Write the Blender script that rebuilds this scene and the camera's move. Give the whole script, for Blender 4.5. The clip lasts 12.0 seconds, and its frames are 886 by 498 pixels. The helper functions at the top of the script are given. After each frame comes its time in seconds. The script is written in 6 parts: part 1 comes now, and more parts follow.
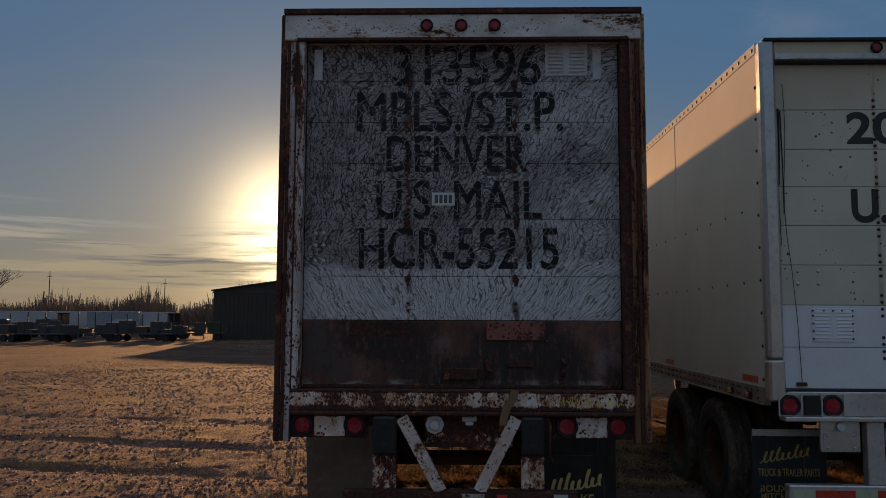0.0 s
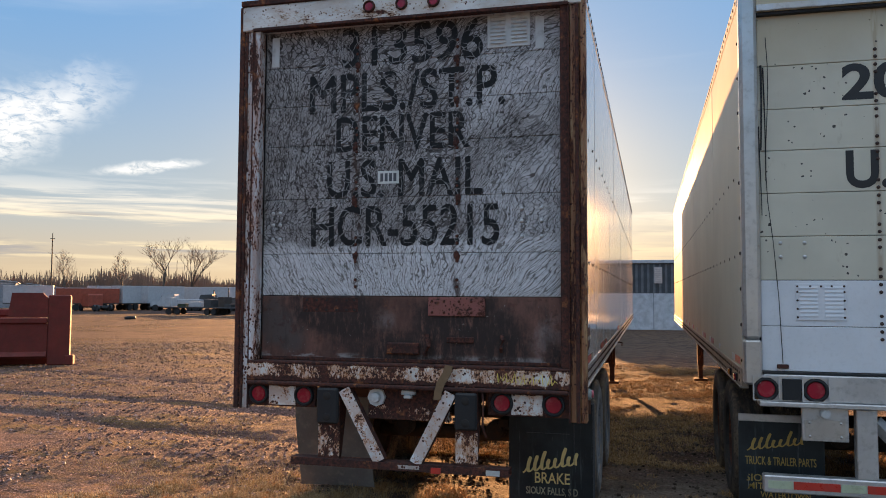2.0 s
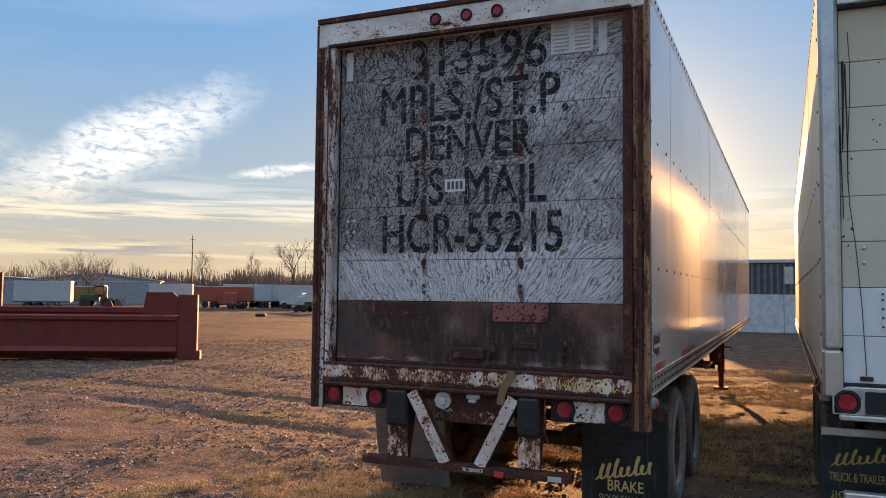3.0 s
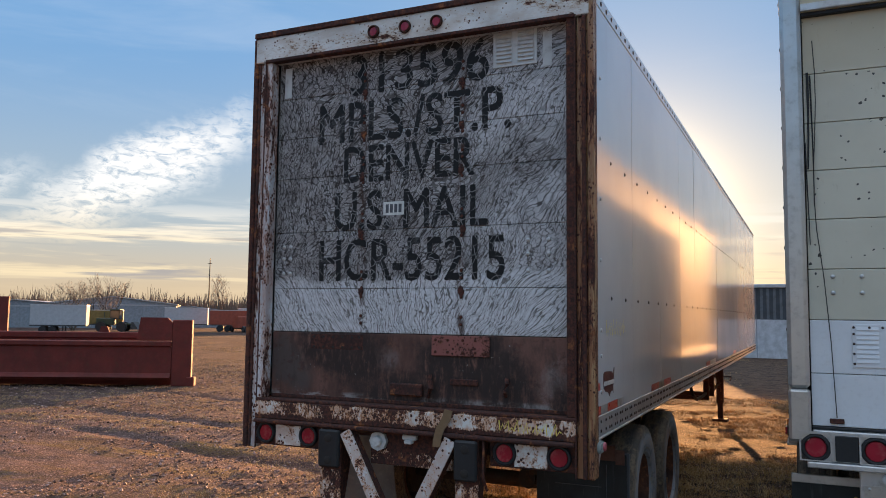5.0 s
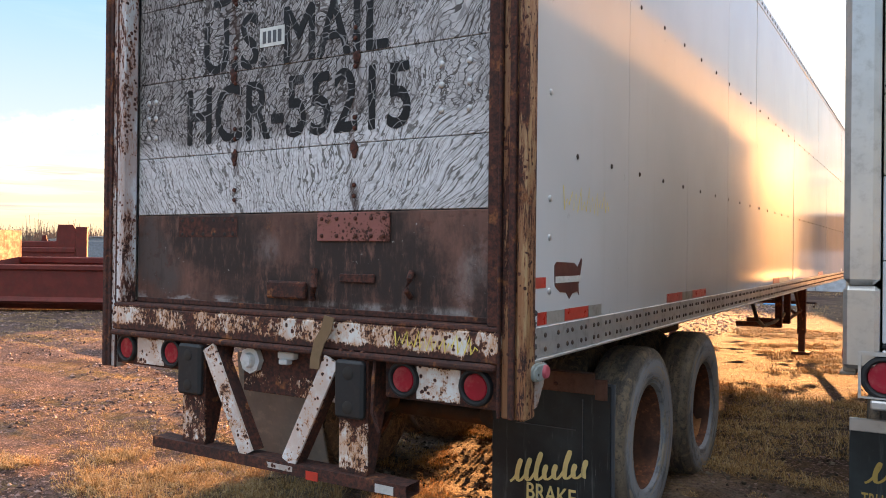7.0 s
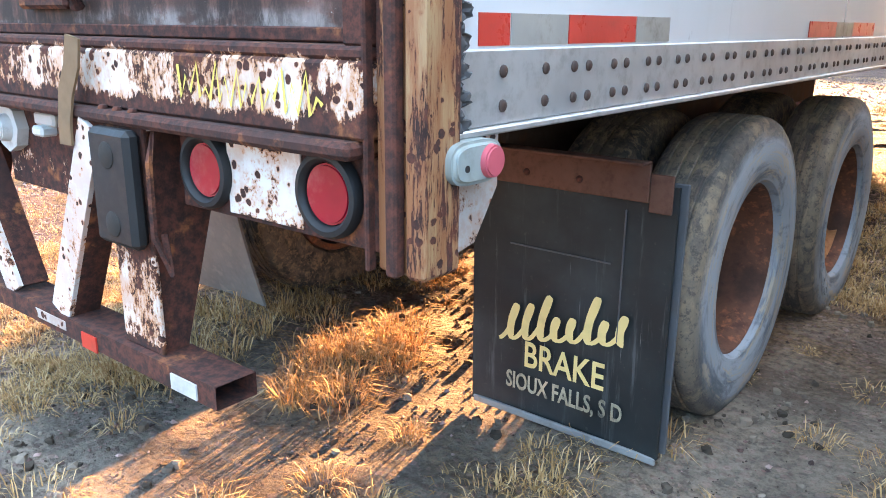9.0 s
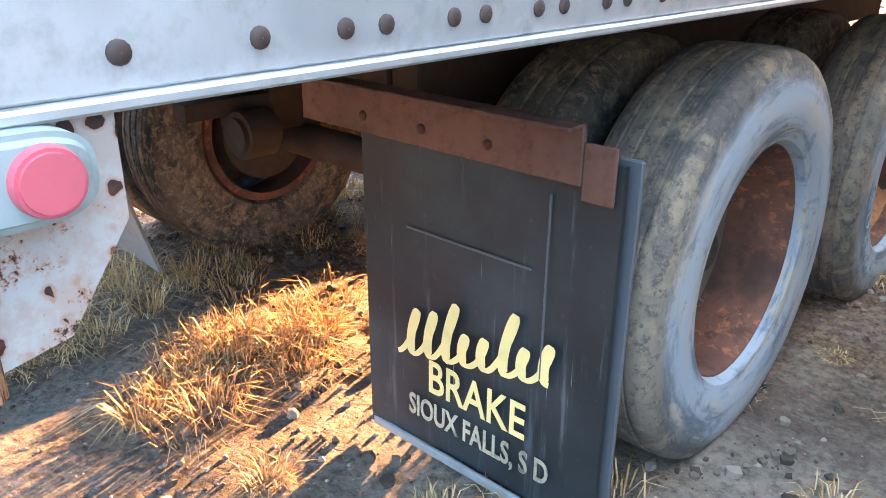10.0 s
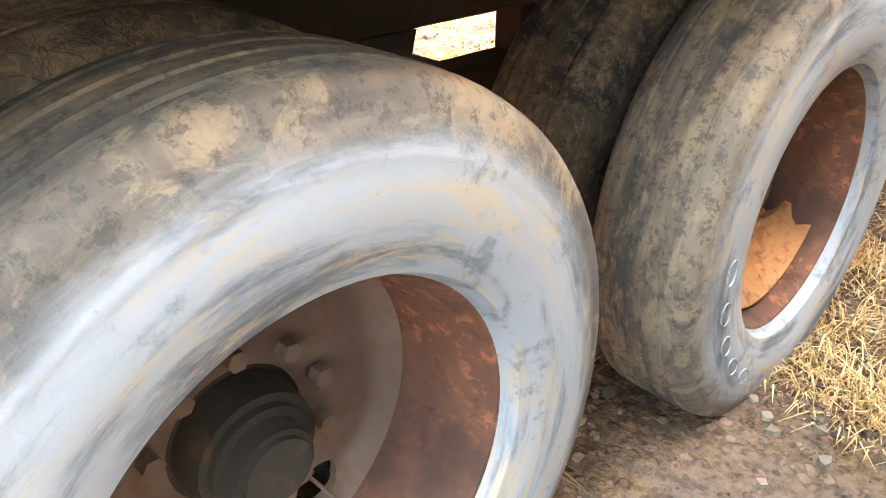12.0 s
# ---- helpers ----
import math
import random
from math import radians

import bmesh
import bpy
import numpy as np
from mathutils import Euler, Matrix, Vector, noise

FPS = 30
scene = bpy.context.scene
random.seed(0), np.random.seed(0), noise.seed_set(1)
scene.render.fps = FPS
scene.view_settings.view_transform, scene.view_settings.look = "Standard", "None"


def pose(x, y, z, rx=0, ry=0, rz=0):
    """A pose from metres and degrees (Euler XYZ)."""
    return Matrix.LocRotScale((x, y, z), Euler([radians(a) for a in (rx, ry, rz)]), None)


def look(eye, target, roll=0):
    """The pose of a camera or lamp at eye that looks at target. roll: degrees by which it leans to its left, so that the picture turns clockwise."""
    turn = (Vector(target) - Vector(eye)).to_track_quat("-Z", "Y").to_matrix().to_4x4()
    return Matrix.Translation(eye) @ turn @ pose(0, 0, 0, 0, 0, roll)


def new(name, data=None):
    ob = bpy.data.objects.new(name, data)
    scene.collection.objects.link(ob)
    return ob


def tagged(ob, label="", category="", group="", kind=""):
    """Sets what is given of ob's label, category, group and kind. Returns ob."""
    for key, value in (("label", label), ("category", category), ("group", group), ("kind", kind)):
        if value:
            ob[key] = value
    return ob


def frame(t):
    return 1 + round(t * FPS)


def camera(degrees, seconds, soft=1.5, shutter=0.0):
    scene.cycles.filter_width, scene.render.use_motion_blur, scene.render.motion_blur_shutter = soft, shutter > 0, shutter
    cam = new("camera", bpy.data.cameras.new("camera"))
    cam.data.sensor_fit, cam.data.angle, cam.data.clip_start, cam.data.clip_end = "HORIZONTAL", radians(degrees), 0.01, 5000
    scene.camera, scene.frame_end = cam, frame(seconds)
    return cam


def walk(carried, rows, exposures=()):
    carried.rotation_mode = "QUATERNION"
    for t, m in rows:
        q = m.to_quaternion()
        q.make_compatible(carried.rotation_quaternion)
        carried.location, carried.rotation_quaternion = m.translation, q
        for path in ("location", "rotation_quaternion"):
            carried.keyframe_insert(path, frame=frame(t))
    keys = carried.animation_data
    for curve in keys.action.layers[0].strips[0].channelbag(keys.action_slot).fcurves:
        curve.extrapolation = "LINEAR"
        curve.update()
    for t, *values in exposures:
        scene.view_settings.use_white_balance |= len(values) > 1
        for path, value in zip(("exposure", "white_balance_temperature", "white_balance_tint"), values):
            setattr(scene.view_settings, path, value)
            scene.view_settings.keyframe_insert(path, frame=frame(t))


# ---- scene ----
cam = camera(58.7, 12.0, soft=0.95, shutter=0.0)
METRES, EYE, TILT, LEAN, TURN = 9.24, 1.72, 0.0, 0.0, 1.4
ROWS = [
    (0.0, 0.0, 0.0, 0.0, -0.02, 5.02, -0.22),
    (0.5, 0.0507, 0.0007, -0.0028, 2.23, 4.72, -0.24),
    (1.0, 0.0995, 0.0033, -0.0025, 4.77, 4.36, -0.27),
    (1.5, 0.1481, 0.0034, -0.001, 8.04, 3.8, -0.27),
    (2.0, 0.1867, 0.0142, 0.0008, 13.26, 3.22, -0.28),
    (2.5, 0.2147, 0.0169, 0.0037, 20.23, 3.14, -0.37),
    (4.5, 0.2593, 0.047, 0.0117, 23.47, 3.15, -0.67),
    (5.0, 0.2718, 0.0825, 0.0124, 23.4, 4.82, -0.64),
    (5.5, 0.2848, 0.1286, 0.0084, 24.37, 6.09, -0.61),
    (6.0, 0.2895, 0.1833, -0.0036, 26.27, 6.27, -0.67),
    (6.5, 0.292, 0.2399, -0.0156, 28.12, 4.14, -0.67),
    (7.0, 0.2932, 0.2941, -0.0211, 30.14, 0.14, -0.61),
    (7.5, 0.2835, 0.3527, -0.0288, 32.35, -4.42, -0.58),
    (9.5, 0.2271, 0.5448, -0.0536, 39.58, -19.13, -0.48),
    (10.0, 0.2225, 0.5905, -0.0545, 41.52, -22.16, -0.48),
    (10.5, 0.2221, 0.6336, -0.0517, 42.62, -24.85, -0.39),
    (11.0, 0.2226, 0.6727, -0.0573, 42.86, -25.82, -0.42),
    (11.5, 0.2213, 0.7113, -0.0575, 42.9, -26.74, -0.48),
    (12.0, 0.2141, 0.7485, -0.0606, 43.97, -28.4, -0.57),
]
EXPOSURES = [(0.0, 0.72, 6200, 10), (0.5, 1.58, 6250, 10), (1.0, 1.9, 6200, 10), (1.5, 2.15, 6300, 10), (2.0, 2.3, 6350, 10), (2.5, 2.3, 6300, 10), (4.5, 2.25, 6300, 10), (6.0, 2.5, 6500, 10), (7.0, 3.2, 7200, 13), (7.5, 3.75, 7700, 15), (9.5, 5.05, 5800, 6), (10.5, 5.7, 5900, 7), (11.5, 6.28, 7300, 9), (12.0, 6.53, 7500, 9)]
walk(cam, [(t, pose(0, 0, EYE, TILT, LEAN, TURN) @ pose(METRES * x, METRES * y, METRES * z, 90 + pitch, roll, yaw)) for t, x, y, z, yaw, pitch, roll in ROWS], EXPOSURES)

# ---- daylight: low evening sun ahead, a little to the left ----
SUN_AZ, SUN_EL = radians(12.0), radians(6.2)
to_sun = Vector((-math.sin(SUN_AZ) * math.cos(SUN_EL), math.cos(SUN_AZ) * math.cos(SUN_EL), math.sin(SUN_EL)))
sun = new("sun", bpy.data.lights.new("sun", "SUN"))
sun.data.energy, sun.data.angle, sun.data.color = 4.6, radians(0.6), (1.0, 0.49, 0.19)
sun.matrix_world = look(to_sun * 100, (0, 0, 0))
world = bpy.data.worlds.new("evening_sky")
scene.world = world
world.use_nodes = True


HORIZON, HAZE, BLUE, OVERHEAD_FILL, SUNWARD = (1.50, 1.14, 0.72), (0.94, 1.10, 1.18), (0.41, 0.83, 1.42), (2.4, 2.8, 3.3), 0.012
CLOUD_LOW, CLOUD_HIGH, CLOUD_SHADE = (2.3, 1.85, 1.15), (2.5, 2.4, 2.25), (0.95, 0.88, 0.84)


class Nodes:
    """Short names for shader nodes."""

    def __init__(self, tree):
        self.tree = tree
        self.coord = None

    def node(self, kind):
        return self.tree.nodes.new("ShaderNode" + kind)

    def put(self, socket, value):
        if isinstance(value, bpy.types.NodeSocket):
            self.tree.links.new(value, socket)
        elif isinstance(value, (tuple, list)):
            socket.default_value = (*value, 1.0) if len(value) == 3 and socket.type == "RGBA" else value
        else:
            socket.default_value = value

    def obj(self):
        if self.coord is None:
            self.coord = self.node("TexCoord").outputs["Object"]
        return self.coord

    def scaled(self, scale, vec=None, move=(0, 0, 0)):
        m = self.node("Mapping")
        self.put(m.inputs["Vector"], vec or self.obj())
        m.inputs["Scale"].default_value = scale
        m.inputs["Location"].default_value = move
        return m.outputs["Vector"]

    def noise(self, scale, detail=4, rough=0.55, vec=None, warp=0.0, colour=False):
        n = self.node("TexNoise")
        self.put(n.inputs["Vector"], vec or self.obj())
        n.inputs["Scale"].default_value, n.inputs["Detail"].default_value = scale, detail
        n.inputs["Roughness"].default_value, n.inputs["Distortion"].default_value = rough, warp
        return n.outputs["Color" if colour else "Fac"]

    def cells(self, scale, feature="F1", vec=None, out="Distance", rand=1.0):
        n = self.node("TexVoronoi")
        n.feature = feature
        self.put(n.inputs["Vector"], vec or self.obj())
        n.inputs["Scale"].default_value, n.inputs["Randomness"].default_value = scale, rand
        return n.outputs[out]

    def ramp(self, value, a, b, lo=0.0, hi=1.0):
        n = self.node("MapRange")
        n.interpolation_type = "SMOOTHSTEP"
        for i, v in enumerate((value, a, b, lo, hi)):
            self.put(n.inputs[i], v)
        return n.outputs[0]

    def mix(self, fac, a, b, blend="MIX"):
        n = self.node("Mix")
        n.data_type, n.blend_type = "RGBA", blend
        self.put(n.inputs[0], fac), self.put(n.inputs[6], a), self.put(n.inputs[7], b)
        return n.outputs[2]

    def math(self, op, a, b=0.0):
        n = self.node("Math")
        n.operation = op
        self.put(n.inputs[0], a), self.put(n.inputs[1], b)
        return n.outputs[0]

    def vadd(self, a, b):
        n = self.node("VectorMath")
        n.operation = "ADD"
        self.put(n.inputs[0], a), self.put(n.inputs[1], b)
        return n.outputs[0]

    def vscale(self, a, s):
        n = self.node("VectorMath")
        n.operation = "SCALE"
        self.put(n.inputs[0], a), self.put(n.inputs["Scale"], s)
        return n.outputs[0]

    def axes(self, vec=None):
        n = self.node("SeparateXYZ")
        self.put(n.inputs[0], vec or self.obj())
        return n.outputs

    def random(self):
        return self.node("ObjectInfo").outputs["Random"]


def build_sky():
    """Clear evening air: warm at the horizon, blue above it, an added bright fill overhead, out of view; torn high
    cloud and low bands.
    """
    w = Nodes(world.node_tree)
    w.tree.nodes.clear()
    sky = w.node("TexSky")
    sky.sky_type, sky.sun_disc, sky.sun_elevation, sky.sun_rotation = "NISHITA", False, SUN_EL, -SUN_AZ
    sky.air_density, sky.dust_density, sky.ozone_density, sky.altitude = 1.0, 2.2, 1.5, 400
    way = w.node("TexCoord").outputs["Generated"]
    x, y, z = w.axes(way)
    el = w.math("MULTIPLY", w.math("ARCSINE", z), 57.2958)
    az = w.math("MULTIPLY", w.math("ARCTAN2", w.math("MULTIPLY", x, -1.0), y), 57.2958)
    c = w.mix(w.ramp(el, 0.0, 7.5), HORIZON, HAZE)
    c = w.mix(w.ramp(el, 3.5, 20.0), c, BLUE)
    # Unseen brightness overhead, added to lift the shaded walls.
    c = w.mix(w.ramp(el, 27.0, 62.0), c, OVERHEAD_FILL)
    c = w.mix(1.0, c, w.mix(0.0, w.vscale(sky.outputs[0], SUNWARD), (0, 0, 0)), "ADD")
    dot = w.node("VectorMath")
    dot.operation = "DOT_PRODUCT"
    w.put(dot.inputs[0], way), w.put(dot.inputs[1], tuple(to_sun))
    near = w.math("MAXIMUM", dot.outputs["Value"], 0.0)
    c = w.mix(w.math("MULTIPLY", w.math("POWER", near, 22.0), 0.28), c, (2.1, 1.62, 1.05))
    for tight, glow in ((75.0, (1.5, 1.0, 0.45)), (380.0, (16.0, 12.0, 6.5))):
        c = w.mix(w.math("POWER", near, tight), c, w.mix(1.0, c, glow, "ADD"))
    grid = w.node("CombineXYZ")
    w.put(grid.inputs[0], az), w.put(grid.inputs[1], el)
    grid = grid.outputs[0]
    wob = w.vadd(grid, w.vscale(w.noise(0.35, 4, 0.6, grid, colour=True), 3.0))

    def streak(a0, e0, da, de, long, wide):
        """A soft stroke of cloud through (a0, e0) along (da, de), in degrees."""
        k = math.hypot(da, de)
        u, v = da / k, de / k
        p = w.node("SeparateXYZ")
        w.put(p.inputs[0], w.vadd(wob if wide > 1 else w.vadd(grid, w.vscale(w.noise(0.6, 4, 0.6, grid, colour=True), 0.7)), (-a0 - (1.5 if wide > 1 else 0.35), -e0 - (1.5 if wide > 1 else 0.35), 0.0)))
        s = w.math("ADD", w.math("MULTIPLY", p.outputs[0], u), w.math("MULTIPLY", p.outputs[1], v))
        t = w.math("ADD", w.math("MULTIPLY", p.outputs[0], -v), w.math("MULTIPLY", p.outputs[1], u))
        r = w.math("SQRT", w.math("ADD", w.math("POWER", w.math("DIVIDE", s, long), 2.0), w.math("POWER", w.math("DIVIDE", t, wide), 2.0)))
        return w.ramp(r, 1.0, 0.25)

    ripple = w.noise(1.0, 6, 0.66, w.scaled((0.9, 2.2, 1.0), grid), 0.6)
    torn = w.math("MULTIPLY", streak(46.0, 9.4, -12, 6.5, 12.0, 3.2), w.ramp(ripple, 0.28, 0.58))
    wisp = w.math("MULTIPLY", streak(35.2, 8.5, -7, 1.1, 4.6, 0.55), w.ramp(ripple, 0.25, 0.6))
    tail = w.math("MULTIPLY", streak(62.0, 6.5, -12, 3.0, 12.0, 1.8), w.ramp(ripple, 0.30, 0.62))
    band = w.noise(1.0, 6, 0.6, w.scaled((0.055, 0.85, 1.0), grid, (0.3, 0.2, 0)), 0.4)
    bands = w.math("MULTIPLY", w.ramp(band, 0.45, 0.60), w.math("MULTIPLY", w.ramp(el, 1.0, 3.0), w.ramp(el, 8.5, 5.0)))
    thin = w.math("MULTIPLY", w.ramp(w.noise(1.0, 6, 0.6, w.scaled((0.03, 0.16, 1.0), grid), 0.8), 0.52, 0.75), w.math("MULTIPLY", w.ramp(el, 9.0, 16.0), 0.12))
    cloud = w.math("MAXIMUM", w.math("MAXIMUM", torn, wisp), w.math("MAXIMUM", w.math("MAXIMUM", bands, tail), thin))
    lit = w.mix(w.ramp(el, 3.0, 9.0), CLOUD_LOW, CLOUD_HIGH)
    dim = w.noise(1.0, 4, 0.6, w.scaled((0.08, 1.7, 1.0), grid, (2.0, 0.9, 0)))
    lit = w.mix(w.math("MULTIPLY", w.ramp(dim, 0.50, 0.62), w.ramp(el, 6.5, 4.5)), lit, CLOUD_SHADE)
    col = w.mix(w.math("MULTIPLY", cloud, 0.9), c, lit)
    bg = w.node("Background")
    w.put(bg.inputs[0], col)
    bg.inputs[1].default_value = 0.1
    out = w.node("OutputWorld")
    w.put(out.inputs[0], bg.outputs[0])


build_sky()

# ---- materials ----
def material(name, build, rough=0.6, metal=0.0):
    m = bpy.data.materials.new(name)
    m.use_nodes = True
    n = Nodes(m.node_tree)
    b = m.node_tree.nodes["Principled BSDF"]
    b.inputs["Roughness"].default_value, b.inputs["Metallic"].default_value = rough, metal
    col, extra = build(n)
    n.put(b.inputs["Base Color"], col)
    for key, value in extra.items():
        if key == "bump":
            height, strength, size = value
            bump = n.node("Bump")
            bump.inputs["Strength"].default_value, bump.inputs["Distance"].default_value = strength, size
            n.put(bump.inputs["Height"], height)
            n.put(b.inputs["Normal"], bump.outputs[0])
        else:
            n.put(b.inputs[key], value)
    return m


def worn_plain(name, colour, rough=0.5, metal=0.0, vary=0.3, dirt=(0.10, 0.075, 0.05), dirty=0.25, grain=18.0, bump=0.15):
    """A paint, plastic or metal with blotches, grime and fine relief."""
    def build(n):
        big = n.noise(2.3, 5, 0.6)
        fine = n.noise(grain, 6, 0.65)
        dark = tuple(c * (1 - vary) for c in colour)
        c = n.mix(n.ramp(big, 0.3, 0.7), dark, colour)
        c = n.mix(n.math("MULTIPLY", n.ramp(fine, 0.48, 0.72), dirty), c, dirt)
        return c, {"Roughness": n.ramp(fine, 0.2, 0.8, rough * 0.8, min(1.0, rough * 1.3)), "bump": (fine, bump, 0.004)}
    return material(name, build, rough, metal)


def rust_tone(n, scale=9.0):
    fine = n.noise(scale * 5, 8, 0.72)
    mid = n.noise(scale, 5, 0.6)
    c = n.mix(n.ramp(fine, 0.35, 0.68), (0.020, 0.009, 0.0078), (0.105, 0.031, 0.018))
    return n.mix(n.math("MULTIPLY", n.ramp(mid, 0.55, 0.68), n.ramp(n.noise(scale * 2.7, 6, 0.7), 0.42, 0.58)), n.mix(n.math("MULTIPLY", n.ramp(n.noise(2.6, 5, 0.65), 0.52, 0.66), 0.75), c, (0.030, 0.014, 0.012)), (0.27, 0.098, 0.034)), fine


def rusted(name, paint=(0.74, 0.74, 0.72), left=0.5, scale=5.0, stain=(0.46, 0.19, 0.060), run=(1, 1, 1), holes=0.5, band=None, streak=0.35):
    """Rust that has eaten a coat of paint. left: the share of paint that still holds; run: how the patches are drawn out."""
    def build(n):
        rust, fine = rust_tone(n)
        v = n.scaled(run)
        wide = n.noise(scale, 4, 0.6, v)
        ragged = n.noise(scale * 7, 5, 0.7, v)
        edge = n.math("ADD", n.math("MULTIPLY", wide, 0.8), n.math("ADD", n.math("MULTIPLY", ragged, 0.5), n.math("MULTIPLY", n.noise(scale * 20, 5, 0.75, v), 0.40)))
        if band:
            x, y, z = n.axes()
            edge = n.math("ADD", edge, n.ramp(n.math("ABSOLUTE", n.math("SUBTRACT", z, band[0])), band[1], band[1] + 0.06, 0.0, 0.34))
        cut = 0.85 + (left - 0.5) * 0.55
        gone = n.ramp(edge, cut - 0.012, cut + 0.012)
        halo = n.ramp(edge, cut - 0.085, cut)
        spot = n.cells(36.0, vec=n.vadd(n.obj(), n.vscale(n.noise(42, 3, 0.6, colour=True), 0.014)))
        size = n.ramp(n.noise(7, 3), 0.33, 0.62, 0.02, 0.10 + 0.32 * holes)
        speck = n.math("LESS_THAN", spot, size)
        ring = n.ramp(n.math("SUBTRACT", spot, size), 0.12, 0.0)
        old = n.mix(n.ramp(n.noise(3, 4), 0.35, 0.7), paint, tuple(c * 0.75 for c in paint))
        weep = n.ramp(n.noise(scale * 1.6, 6, 0.70, v), 0.40, 0.58)
        old = n.mix(n.math("MULTIPLY", weep, streak), old, stain)
        c = n.mix(n.math("MULTIPLY", n.math("MAXIMUM", halo, n.math("MULTIPLY", ring, 0.8)), 0.9), old, stain)
        mask = n.math("MAXIMUM", gone, speck)
        c = n.mix(mask, c, rust)
        return c, {"Roughness": n.ramp(mask, 0, 1, 0.5, 0.9), "bump": (n.math("SUBTRACT", n.math("MULTIPLY", fine, 0.5), mask), 0.5, 0.003)}
    return material(name, build)


def crack_net(n):
    """Long cracks that run in sheaves over the sheet: upright below, fanning out to the sides, leaning over at the
    upper right. Gives lines, plates, pale curled rims with painted highlights, and soot.
    """
    x, y, z = n.axes()
    slow = n.axes(n.vscale(n.vadd(n.noise(1.6, 2, 0.5, colour=True), (-0.5, -0.5, -0.5)), 0.42))
    lean = n.math("MULTIPLY", n.ramp(x, -1.3, 1.3, 0.0, 0.62), n.math("MAXIMUM", n.math("SUBTRACT", z, 2.0), 0.0))
    fan = n.math("ADD", 1.0, n.math("MULTIPLY", n.math("SUBTRACT", z, 1.9), n.ramp(z, 2.5, 2.0, 0.0, 0.6)))
    across = n.math("ADD", n.math("SUBTRACT", n.math("DIVIDE", x, fan), lean), slow[0])
    flow = n.node("CombineXYZ")
    n.put(flow.inputs[0], across), n.put(flow.inputs[1], n.math("ADD", z, slow[1]))
    flow = flow.outputs[0]

    def strands(count, sway, fine, move, wide):
        """Lines side by side, count to the metre, bent till they touch; wide: half their width as a share of their spacing."""
        bend = n.math("MULTIPLY", n.noise(1.0, 2, 0.5, n.scaled((9.0, 5.0, 1.0), flow, move)), sway)
        bend = n.math("ADD", bend, n.math("MULTIPLY", n.noise(1.0, 2, 0.55, n.scaled((30.0, 19.0, 1.0), flow, move)), fine))
        u = n.math("FRACT", n.math("ADD", n.math("MULTIPLY", across, count), bend))
        d = n.math("ABSOLUTE", n.math("SUBTRACT", u, 0.5))
        return n.ramp(d, wide + 0.05, wide), n.ramp(d, wide + 0.16, wide + 0.09)
    one, c1 = strands(28.0, 3.6, 1.9, (0, 0, 0), 0.060)
    two, c2 = strands(35.0, 4.6, 2.3, (7, 3, 2), 0.056)
    part_of = n.ramp(n.noise(1.0, 2, 0.5, n.scaled((11.0, 5.0, 1.0), flow, (3, 8, 1))), 0.44, 0.50)
    two, c2 = n.math("MULTIPLY", two, part_of), n.math("MULTIPLY", c2, part_of)
    mesh = n.cells(1.0, "DISTANCE_TO_EDGE", n.scaled((38, 22, 1), n.vadd(flow, n.vscale(n.noise(22.0, 3, 0.6, colour=True), 0.022))))
    plate = n.noise(26.0, 3, 0.6)
    soot = n.math("ADD", n.math("MULTIPLY", n.noise(3.0, 5, 0.6), 0.55), n.ramp(z, 2.02, 2.16, 0.02, 0.34))
    soot = n.ramp(n.math("SUBTRACT", soot, n.ramp(x, -0.5, 1.1, -0.06, 0.17)), 0.33, 0.60)
    fine = n.math("MULTIPLY", n.ramp(mesh, 0.085, 0.045), n.ramp(soot, 0.0, 1.0, 0.35, 0.8))
    line = n.math("MULTIPLY", n.math("MAXIMUM", n.math("MAXIMUM", one, two), fine), n.ramp(n.noise(8.0, 3, 0.6), 0.24, 0.42, 0.5, 1.0))
    # Pale edge along each crack: a curled rim, its highlight painted in.
    lit_curl = n.math("MAXIMUM", n.math("MAXIMUM", c1, c2), n.math("MULTIPLY", n.ramp(mesh, 0.20, 0.14), soot))
    lit_curl = n.math("MULTIPLY", lit_curl, n.ramp(n.noise(11.0, 3, 0.6), 0.42, 0.58))
    rim = n.math("MULTIPLY", lit_curl, n.math("SUBTRACT", 1.0, line))
    return line, plate, rim, soot


